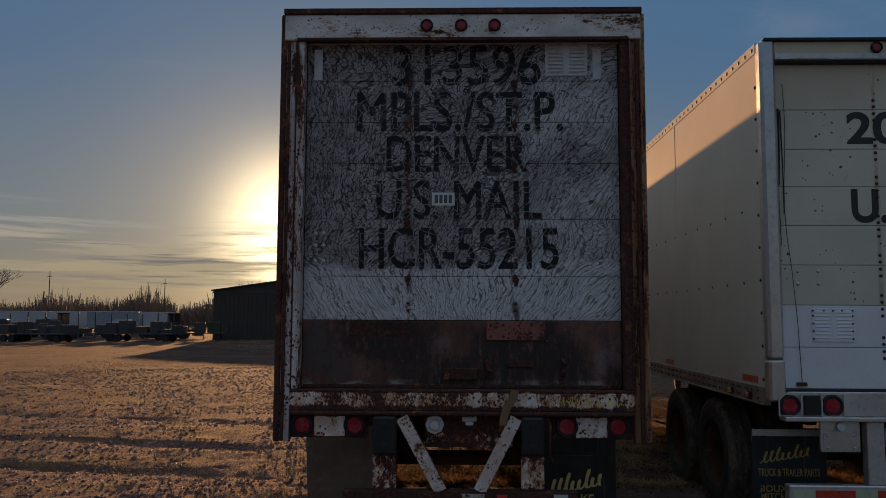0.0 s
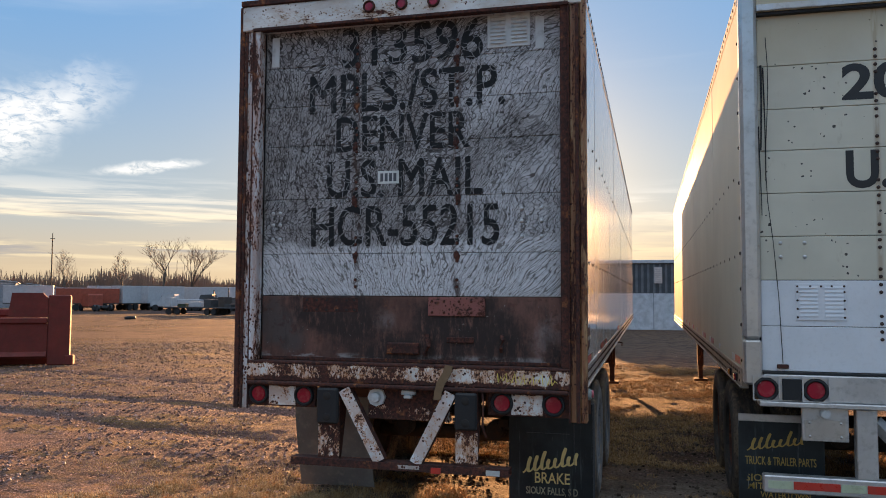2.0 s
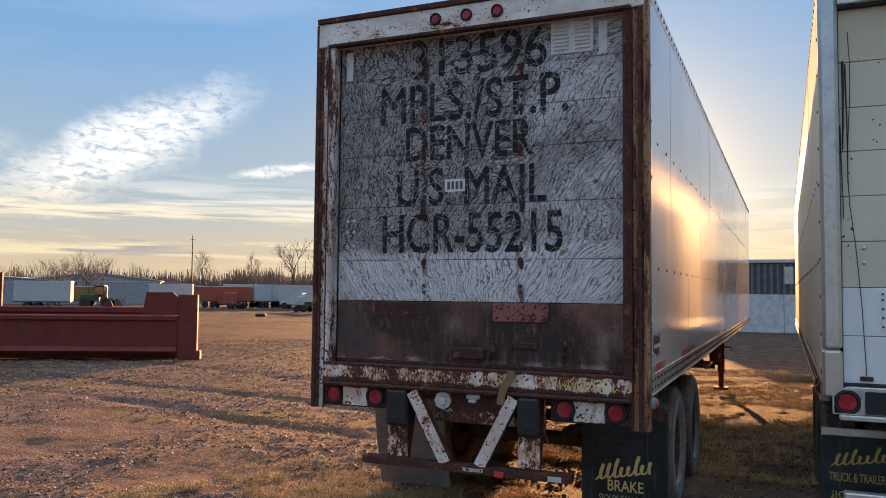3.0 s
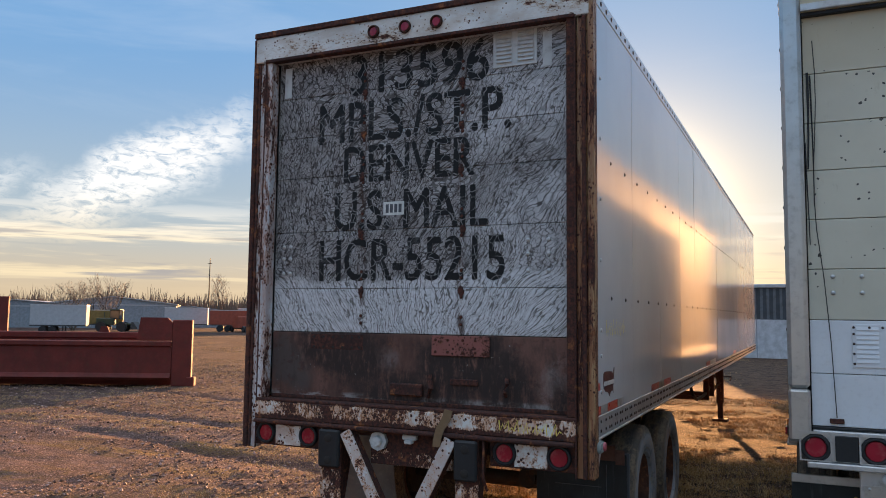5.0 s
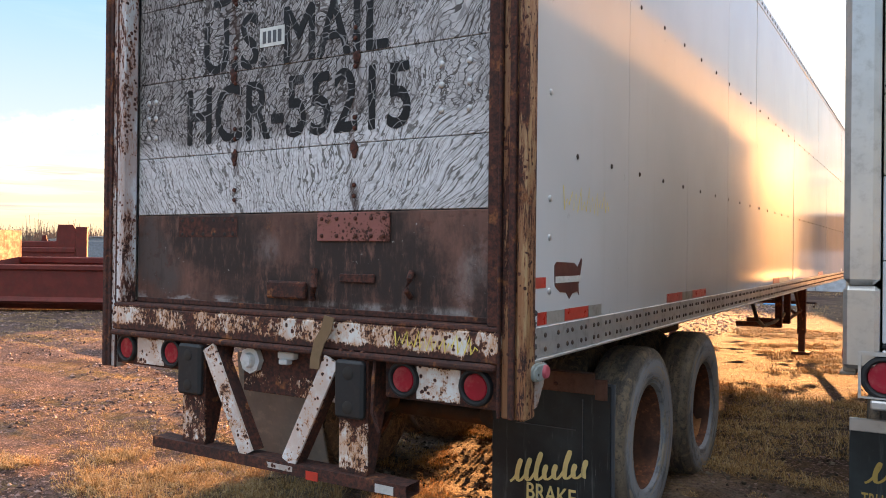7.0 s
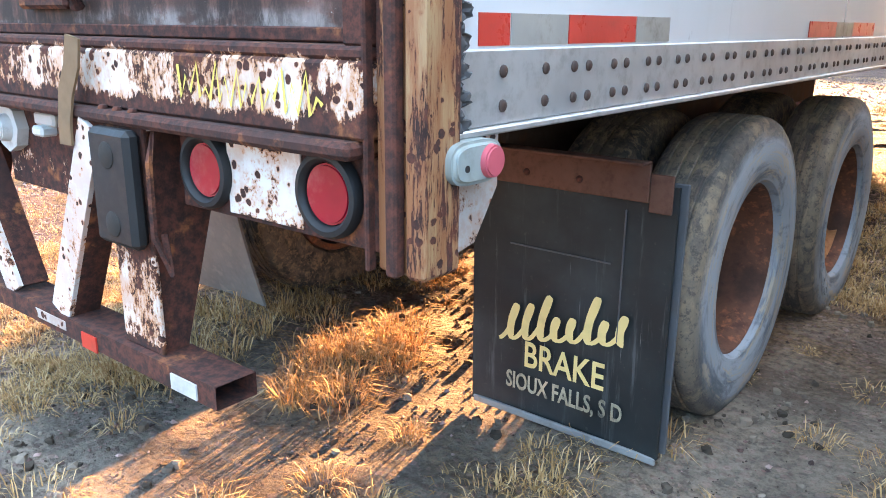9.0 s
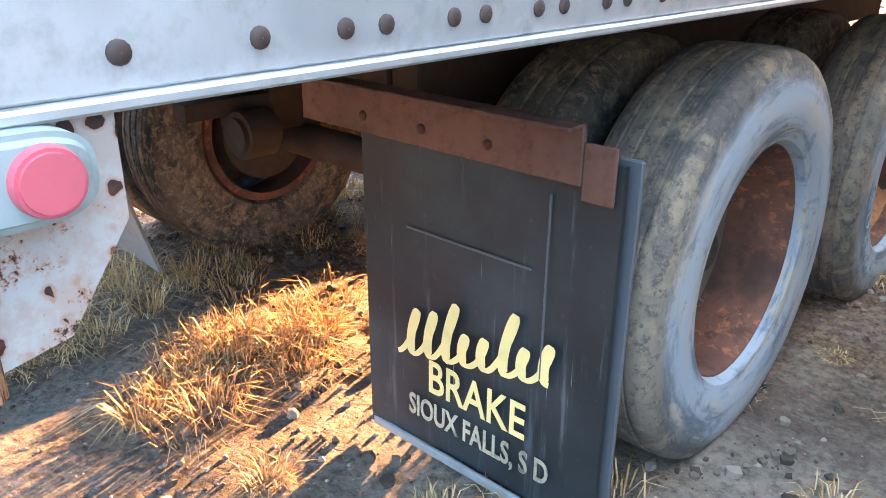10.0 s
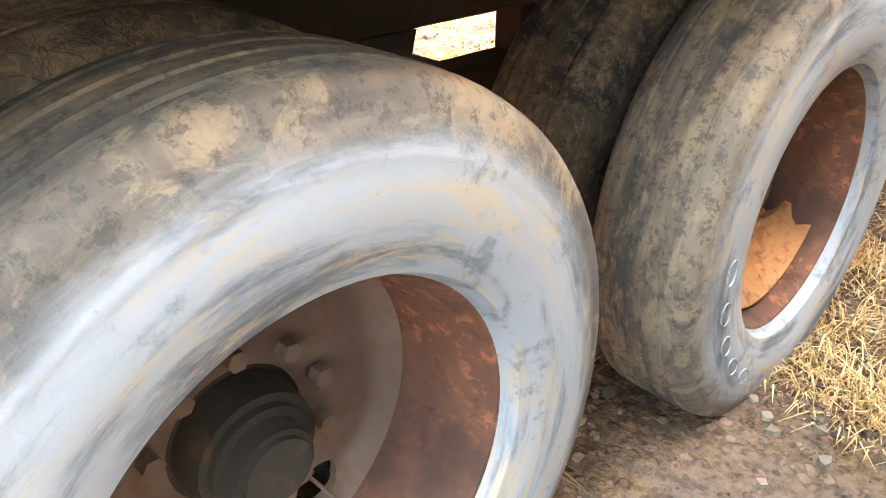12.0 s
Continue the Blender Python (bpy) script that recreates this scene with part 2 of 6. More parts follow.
def cracked_sheet():
    """Old silver sheeting, shrunk into a net of cracks: bright below, filmed over with soot above."""
    def build(n):
        line, plate, rim, soot = crack_net(n)
        dull = n.mix(plate, (0.205, 0.191, 0.187), (0.310, 0.290, 0.285))
        dull = n.mix(n.math("MULTIPLY", n.ramp(n.noise(4.0, 5, 0.65), 0.50, 0.68), 0.5), dull, (0.44, 0.43, 0.43))
        base = n.mix(soot, n.mix(plate, (0.58, 0.58, 0.60), (0.70, 0.70, 0.72)), dull)
        base = n.mix(n.math("MULTIPLY", n.ramp(n.noise(70, 4), 0.42, 0.7), 0.25), base, (0.24, 0.23, 0.23))
        c = n.mix(line, base, n.mix(soot, (0.17, 0.16, 0.155), (0.046, 0.040, 0.038)))
        c = n.mix(n.math("MULTIPLY", rim, n.ramp(soot, 0, 1, 0.35, 0.45)), c, (0.60, 0.59, 0.59))
        x, y, z = n.axes()
        run = n.math("MULTIPLY", n.ramp(n.math("ABSOLUTE", n.math("SUBTRACT", n.math("ABSOLUTE", x), 0.388)), 0.050, 0.006), n.ramp(n.noise(7, 5, 0.65, n.scaled((3, 1, 1))), 0.44, 0.60))
        c = n.mix(n.math("MULTIPLY", run, 0.85), c, (0.050, 0.022, 0.014))
        return c, {"Roughness": n.ramp(line, 0, 1, 0.42, 0.9), "Specular IOR Level": 0.3, "bump": (n.math("SUBTRACT", n.math("MULTIPLY", rim, 0.6), n.math("MULTIPLY", line, 1.2)), 0.6, 0.003)}
    return material("cracked_silver_sheet", build)


def stencil_black():
    """Black letters that broke up with the sheet beneath."""
    def build(n):
        line, plate, rim, soot = crack_net(n)
        wob = n.vadd(n.obj(), n.vscale(n.noise(4.0, 3, 0.55, colour=True), 0.2))
        b = n.cells(1.0, "DISTANCE_TO_EDGE", n.scaled((12, 3, 15), wob, (7, 2, 1)))
        gap = n.math("MAXIMUM", n.math("MULTIPLY", n.ramp(b, 0.040, 0.022), n.ramp(n.noise(9, 3), 0.40, 0.52)), n.math("MULTIPLY", rim, n.ramp(n.noise(6, 3), 0.52, 0.62, 0.0, 0.4)))
        return n.mix(gap, (0.010, 0.010, 0.011), (0.22, 0.215, 0.215)), {"Roughness": 0.6, "Specular IOR Level": 0.25, "bump": (rim, 0.3, 0.002)}
    return material("stencilled_black_paint", build)


def bright_panel(name, tone, gloss, rough):
    """White-painted aluminium side sheet, still glossy, slightly dented, with dust and old scrapes."""
    def build(n):
        big = n.noise(0.8, 4)
        fine = n.noise(60, 5, 0.7)
        streak = n.noise(1.0, 5, 0.6, n.scaled((1, 9, 0.7)))
        c = n.mix(n.ramp(big, 0.3, 0.7), tuple(v * 0.9 for v in tone), tone)
        c = n.mix(n.math("MULTIPLY", n.ramp(streak, 0.55, 0.75), 0.05), c, (0.30, 0.24, 0.17))
        c = n.mix(n.math("MULTIPLY", n.ramp(n.noise(7, 6, 0.7), 0.66, 0.72), 0.25), c, (0.2, 0.16, 0.12))
        relief = n.math("ADD", n.noise(1.1, 2, vec=n.scaled((1, 1.0, 0.8))), n.math("MULTIPLY", fine, 0.006))
        return c, {"Roughness": n.ramp(big, 0.3, 0.8, rough, rough * 1.3), "Specular IOR Level": gloss, "bump": (relief, 0.05, 0.02)}
    return material(name, build, 0.2, 0.0)


def mottled_panel():
    """The bottom board of the old door: bare grey and rust, dark scorched stains under the lost fittings."""
    def build(n):
        rust, fine = rust_tone(n, 7)
        drawn = n.scaled((2.2, 1, 0.8))
        c = n.mix(n.ramp(n.noise(2.0, 7, 0.70, drawn), 0.34, 0.62), (0.072, 0.031, 0.022), (0.165, 0.076, 0.055))
        x, y, z = n.axes()
        ragged = n.math("MULTIPLY", n.noise(3.5, 7, 0.68, n.scaled((1.0, 1, 0.7))), 0.5)
        for sx, sz, r, tall, tone in ((-0.98, 1.45, 0.50, 1.0, (0.058, 0.048, 0.045)), (-0.14, 1.50, 0.36, 1.1, (0.15, 0.120, 0.11)), (1.04, 1.42, 0.40, 1.2, (0.22, 0.19, 0.18)), (0.70, 1.55, 0.40, 1.0, (0.105, 0.062, 0.050))):
            dx, dz = n.math("SUBTRACT", x, sx), n.math("DIVIDE", n.math("SUBTRACT", z, sz), tall)
            d = n.math("ADD", n.math("SQRT", n.math("ADD", n.math("MULTIPLY", dx, dx), n.math("MULTIPLY", dz, dz))), ragged)
            c = n.mix(n.math("MULTIPLY", n.ramp(d, r, r - 0.14), 0.85), c, tone)
        pale = n.math("MULTIPLY", n.ramp(z, 1.295, 1.262), n.ramp(n.noise(3.2, 5, 0.6, n.scaled((1, 1, 3))), 0.46, 0.54))
        c = n.mix(n.math("MULTIPLY", pale, 0.8), c, (0.30, 0.275, 0.262))
        c = n.mix(n.math("MULTIPLY", n.ramp(n.noise(1.7, 7, 0.7, n.scaled((2.0, 1, 1.0), move=(1.3, 0, 0.6))), 0.54, 0.66), 0.6), c, (0.028, 0.016, 0.013))
        c = n.mix(n.math("MULTIPLY", n.ramp(n.noise(11, 8, 0.74), 0.52, 0.62), 0.6), c, rust)
        warp = n.math("MULTIPLY", n.noise(7, 8, 0.72), 0.30)
        for sx, sz, r, wide in ((-0.60, 1.63, 0.18, 1.6), (-0.42, 1.52, 0.17, 1.1), (0.42, 1.53, 0.23, 1.3), (0.24, 1.40, 0.17, 1.0), (0.74, 1.37, 0.17, 0.9), (-0.08, 1.31, 0.14, 1.6), (1.10, 1.25, 0.09, 1.0)):
            dx, dz = n.math("DIVIDE", n.math("SUBTRACT", x, sx), wide), n.math("SUBTRACT", z, sz)
            d = n.math("SUBTRACT", n.math("SQRT", n.math("ADD", n.math("MULTIPLY", dx, dx), n.math("MULTIPLY", dz, dz))), warp)
            c = n.mix(n.math("MULTIPLY", n.ramp(d, r - 0.04, r - 0.20), n.ramp(n.noise(14, 7, 0.72, n.scaled((2.0, 1, 0.6))), 0.30, 0.55)), c, (0.019, 0.0095, 0.0072))
        drip = n.noise(1.0, 6, 0.66, n.scaled((13, 1, 1.1)))
        c = n.mix(n.math("MULTIPLY", n.ramp(drip, 0.56, 0.68), 0.5), c, (0.030, 0.014, 0.010))
        scuff = n.math("MULTIPLY", n.ramp(n.noise(26, 4, 0.75, n.scaled((1, 1, 2))), 0.66, 0.72), n.ramp(n.noise(3, 2), 0.42, 0.55))
        c = n.mix(scuff, c, (0.34, 0.32, 0.30))
        return c, {"Roughness": 0.7, "bump": (fine, 0.35, 0.003)}
    return material("rusted_bottom_board", build)


TYRE_SHOULDER = 0.432


def tyre_rubber(name, dark, dust, share, tan, relief, turns, shoulder=None):
    """Perished rubber under dried mud, smeared round the wheel; turns: how far the smears run round."""
    def build(n):
        x, y, z = n.axes()
        rad = n.math("SQRT", n.math("ADD", n.math("MULTIPLY", y, y), n.math("MULTIPLY", z, z)))
        polar = n.node("CombineXYZ")
        n.put(polar.inputs[0], n.math("ADD", n.math("MULTIPLY", n.math("ADD", rad, x), 24.0), n.math("MULTIPLY", n.random(), 30.0)))
        n.put(polar.inputs[1], n.math("MULTIPLY", n.math("DIVIDE", y, rad), turns)), n.put(polar.inputs[2], n.math("MULTIPLY", n.math("DIVIDE", z, rad), turns))
        polar = polar.outputs[0]
        fine = n.noise(55, 8, 0.74)
        ring = n.noise(0.55, 6, 0.66, polar)
        smear = n.noise(1.0, 7, 0.7, n.scaled((1, 1, 1), polar, (5, 2, 0)), 0.6)
        c = n.mix(n.ramp(ring, 0.60 - share * 0.4, 0.80 - share * 0.4), dark, dust)
        c = n.mix(n.math("MULTIPLY", n.ramp(smear, 0.50, 0.64), 0.8), c, tan)
        c = n.mix(n.math("MULTIPLY", n.ramp(n.noise(12, 6, 0.7), 0.54, 0.66), 0.6), c, dark)
        c = n.mix(n.math("MULTIPLY", n.ramp(fine, 0.56, 0.70), 0.45), c, tan)
        if shoulder:
            edge = n.math("ADD", rad, n.math("MULTIPLY", n.math("SUBTRACT", n.noise(0.9, 6, 0.7, polar), 0.5), 0.06))
            mud = n.mix(n.ramp(n.noise(0.55, 6, 0.66, n.scaled((1, 1, 1), polar, (9, 4, 0))), 0.40, 0.64), (0.066, 0.062, 0.058), (0.19, 0.152, 0.112))
            mud = n.mix(n.math("MULTIPLY", n.ramp(n.noise(1.0, 7, 0.72, n.scaled((1, 3, 3), polar, (2, 7, 0)), 0.6), 0.46, 0.62), 0.75), mud, (0.27, 0.205, 0.135))
            mud = n.mix(n.math("MULTIPLY", n.ramp(n.noise(40, 7, 0.78), 0.51, 0.60), 0.62), mud, (0.036, 0.035, 0.036))
            worn = n.ramp(edge, shoulder, shoulder + 0.055)
            c = n.mix(worn, c, mud)
        chap = n.ramp(n.cells(30, "DISTANCE_TO_EDGE", n.vadd(n.obj(), n.vscale(n.noise(14, 3, colour=True), 0.06))), 0.0, 0.05)
        if not shoulder:
            c = n.mix(n.math("MULTIPLY", n.ramp(chap, 0.55, 0.20), 0.5), c, (0.020, 0.019, 0.019))
            c = n.mix(n.math("MULTIPLY", n.ramp(n.noise(38, 6, 0.75), 0.52, 0.60), 0.6), c, tan)
        lumps = n.noise(26, 7, 0.72)
        if shoulder:
            c = n.mix(n.math("MULTIPLY", n.math("MULTIPLY", n.ramp(chap, 0.45, 0.15), n.math("MULTIPLY", worn, n.ramp(n.noise(5, 3), 0.45, 0.6))), 0.12), c, (0.03, 0.03, 0.03))
            lumps = n.math("MULTIPLY", n.math("ADD", lumps, n.math("MULTIPLY", chap, 0.02)), n.ramp(worn, 0.0, 1.0, 0.5, 3.0))
        return c, {"Roughness": 0.85, "bump": (n.math("ADD", n.math("MULTIPLY", fine, 0.5), n.math("ADD", n.math("MULTIPLY", chap, 0.06), n.math("MULTIPLY", lumps, 0.6))), 0.6, relief)}
    return material(name, build)


def rim_rust():
    """Even brown rust dusted pink, with dark bare patches and a few bright flakes."""
    def build(n):
        rust, fine = rust_tone(n, 6)
        c = n.mix(n.ramp(n.noise(5, 6, 0.65), 0.30, 0.62), (0.050, 0.023, 0.015), (0.140, 0.057, 0.033))
        c = n.mix(n.math("MULTIPLY", n.ramp(n.noise(9, 6, 0.7), 0.50, 0.62), 0.6), c, rust)
        c = n.mix(n.math("MULTIPLY", n.math("MULTIPLY", n.ramp(fine, 0.52, 0.62), n.ramp(n.noise(4, 4, 0.6), 0.42, 0.56)), 0.7), c, (0.33, 0.12, 0.052))
        return c, {"Roughness": 0.85, "bump": (fine, 0.5, 0.003)}
    return material("dusty_rim_rust", build)


def flap_rubber():
    """Black rubber, greyed by road dust that ran down in streaks and was rubbed off in scratches."""
    def build(n):
        cloud = n.noise(2.2, 5, 0.6)
        run = n.noise(1.0, 6, 0.7, n.scaled((26, 1, 1.6)))
        fine = n.noise(45, 6, 0.7)
        c = n.mix(n.ramp(cloud, 0.35, 0.75), (0.014, 0.018, 0.020), (0.042, 0.052, 0.056))
        c = n.mix(n.math("MULTIPLY", n.ramp(run, 0.56, 0.70), 0.40), c, (0.15, 0.16, 0.17))
        scratch = n.noise(1.0, 3, 0.6, n.scaled((70, 1, 2.2)))
        c = n.mix(n.math("MULTIPLY", n.ramp(scratch, 0.68, 0.72), n.ramp(n.noise(3, 2), 0.45, 0.6)), c, (0.24, 0.25, 0.26))
        c = n.mix(n.math("MULTIPLY", n.ramp(fine, 0.60, 0.75), 0.4), c, (0.10, 0.095, 0.085))
        return c, {"Roughness": n.ramp(cloud, 0.3, 0.7, 0.42, 0.6), "Specular IOR Level": 0.3, "bump": (fine, 0.15, 0.002)}
    return material("dusty_black_rubber", build)


def speckled_board(name, tone):
    """Old cream enamel with chips, tar flecks and rust runs below the bolts."""
    def build(n):
        x, y, z = n.axes()
        big = n.noise(1.6, 5)
        c = n.mix(n.ramp(big, 0.3, 0.7), tuple(v * 0.86 for v in tone), tone)
        fleck = n.math("LESS_THAN", n.cells(17.0, vec=n.vadd(n.obj(), n.vscale(n.noise(40, 2, colour=True), 0.02))), n.ramp(n.noise(3.2, 3), 0.42, 0.72, 0.03, 0.20))
        run = n.math("MULTIPLY", n.ramp(n.math("ABSOLUTE", n.math("SUBTRACT", n.math("ABSOLUTE", x), 0.385)), 0.030, 0.004), n.ramp(n.noise(6, 4, 0.6, n.scaled((6, 1, 0.8))), 0.32, 0.52))
        c = n.mix(n.math("MULTIPLY", run, 0.45), c, (0.24, 0.125, 0.050))
        c = n.mix(n.math("MULTIPLY", n.ramp(n.noise(12, 6, 0.7, n.scaled((1, 1, 0.4))), 0.60, 0.72), 0.25), c, (0.30, 0.25, 0.17))
        c = n.mix(n.math("MULTIPLY", n.ramp(n.math("ADD", z, n.math("MULTIPLY", n.noise(2.5, 4), 0.5)), 3.45, 4.0), 0.45), c, (0.44, 0.34, 0.17))
        c = n.mix(fleck, c, (0.05, 0.045, 0.04))
        return c, {"Roughness": n.ramp(big, 0.2, 0.8, 0.38, 0.55), "bump": (n.noise(9, 3), 0.08, 0.004)}
    return material(name, build)


def by_piece(name, tones, rough=0.85):
    """Small loose pieces, each with a tone of its own."""
    def build(n):
        r = n.node("NewGeometry").outputs["Random Per Island"]
        c = n.mix(n.ramp(r, 0.15, 0.5), tones[0], tones[1])
        c = n.mix(n.ramp(r, 0.6, 0.95), c, tones[2])
        return n.mix(n.math("MULTIPLY", n.noise(30, 4), 0.35), c, (0.08, 0.06, 0.045)), {"Roughness": rough, "Specular IOR Level": 0.12}
    return material(name, build)


def soil():
    """Trodden yard dirt, strewn with pinkish gravel, and long mats of dead grass. Shadows of rough ground are painted
    in far off and past the trailers.
    """
    def build(n):
        big = n.noise(0.22, 5, 0.6)
        mid = n.noise(1.7, 6, 0.62)
        fine = n.noise(34, 8, 0.7)
        x, y, z = n.axes()
        lane = n.math("MULTIPLY", n.ramp(n.math("ADD", x, n.math("MULTIPLY", n.noise(0.8, 5), 1.6)), -0.9, 0.4), n.ramp(n.math("ADD", y, n.math("MULTIPLY", n.noise(0.7, 5), 2.0)), 9.9, 8.7))
        c = n.mix(n.ramp(mid, 0.3, 0.7), (0.085, 0.054, 0.046), (0.20, 0.128, 0.108))
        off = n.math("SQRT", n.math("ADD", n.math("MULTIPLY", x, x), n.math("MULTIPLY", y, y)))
        # Far soil is darker: bare dirt, with the ground's own shadows painted in.
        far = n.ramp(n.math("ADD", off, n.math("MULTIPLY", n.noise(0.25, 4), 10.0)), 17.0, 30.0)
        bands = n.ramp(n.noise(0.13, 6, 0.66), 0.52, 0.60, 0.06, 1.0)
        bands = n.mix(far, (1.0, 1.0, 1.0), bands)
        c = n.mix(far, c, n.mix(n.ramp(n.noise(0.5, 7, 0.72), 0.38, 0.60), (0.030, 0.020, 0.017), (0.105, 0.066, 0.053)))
        c = n.mix(lane, c, n.mix(n.ramp(mid, 0.3, 0.7), (0.145, 0.120, 0.096), (0.32, 0.268, 0.216)))
        # Browner soil from the wheels forward, with grass and clod shadow in its colour.
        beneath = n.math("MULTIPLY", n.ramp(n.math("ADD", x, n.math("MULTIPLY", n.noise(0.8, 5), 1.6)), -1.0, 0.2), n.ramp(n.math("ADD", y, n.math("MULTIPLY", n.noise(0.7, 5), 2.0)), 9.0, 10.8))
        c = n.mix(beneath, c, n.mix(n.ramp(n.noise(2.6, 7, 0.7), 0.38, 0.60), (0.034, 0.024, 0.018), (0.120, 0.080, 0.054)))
        c = n.mix(n.ramp(fine, 0.30, 0.62), n.mix(0.55, c, (0.030, 0.022, 0.018)), c)
        warp = n.vadd(n.obj(), n.vscale(n.noise(20, 2, colour=True), 0.02))
        cover = n.ramp(n.noise(0.9, 5, 0.6), 0.34, 0.50, 0.65, 1.0)
        height = n.math("MULTIPLY", fine, 0.5)
        for size, pale in ((30, (0.46, 0.30, 0.265)), (58, (0.34, 0.215, 0.19))):
            r, g, b = n.axes(n.cells(size, out="Color", vec=warp))
            d = n.cells(size, vec=warp)
            stone = n.math("MULTIPLY", n.math("MULTIPLY", n.ramp(d, 0.50, 0.36), n.ramp(g, 0.42, 0.50)), n.math("MULTIPLY", n.math("MULTIPLY", cover, n.ramp(far, 0.0, 1.0, 1.0, 0.25)), n.ramp(lane, 0, 1, 1.0, 0.35)))
            c = n.mix(stone, c, n.mix(n.math("POWER", r, 1.3), (0.075, 0.046, 0.040), pale))
            height = n.math("ADD", height, n.math("MULTIPLY", stone, 20.0 / size))
        straw = n.noise(1.0, 7, 0.68, n.scaled((0.35, 1.0, 1.0)))
        mats = n.math("MULTIPLY", n.ramp(straw, 0.50, 0.58), n.ramp(big, 0.40, 0.54))
        mats = n.math("MULTIPLY", mats, n.ramp(n.noise(22, 5, 0.7), 0.36, 0.52))
        c = n.mix(n.math("MULTIPLY", n.math("MULTIPLY", n.math("MULTIPLY", mats, bands), n.ramp(beneath, 0, 1, 1.0, 0.5)), n.ramp(lane, 0, 1, 0.85, 0.2)), c, n.mix(n.ramp(fine, 0.35, 0.65), (0.09, 0.055, 0.025), (0.33, 0.205, 0.080)))
        strip = n.noise(1.0, 6, 0.66, n.scaled((0.07, 0.42, 1.0), move=(2, 1, 0)))
        c = n.mix(n.math("MULTIPLY", n.math("MULTIPLY", n.ramp(strip, 0.52, 0.60), n.math("MULTIPLY", bands, n.ramp(n.noise(6.0, 6, 0.7), 0.38, 0.56))), n.math("MULTIPLY", n.ramp(lane, 0, 1, 0.75, 0.0), n.ramp(beneath, 0, 1, 1.0, 0.25))), c, n.mix(n.ramp(fine, 0.35, 0.65), (0.09, 0.054, 0.025), (0.25, 0.155, 0.065)))
        c = n.mix(n.math("MULTIPLY", n.ramp(strip, 0.46, 0.38), 0.45), c, (0.050, 0.031, 0.026))
        height = n.math("ADD", height, n.math("MULTIPLY", n.noise(16.0, 8, 0.74), 1.3))
        return c, {"Roughness": 0.95, "Specular IOR Level": 0.04, "bump": (height, 0.9, 0.03)}
    return material("yard_soil", build)


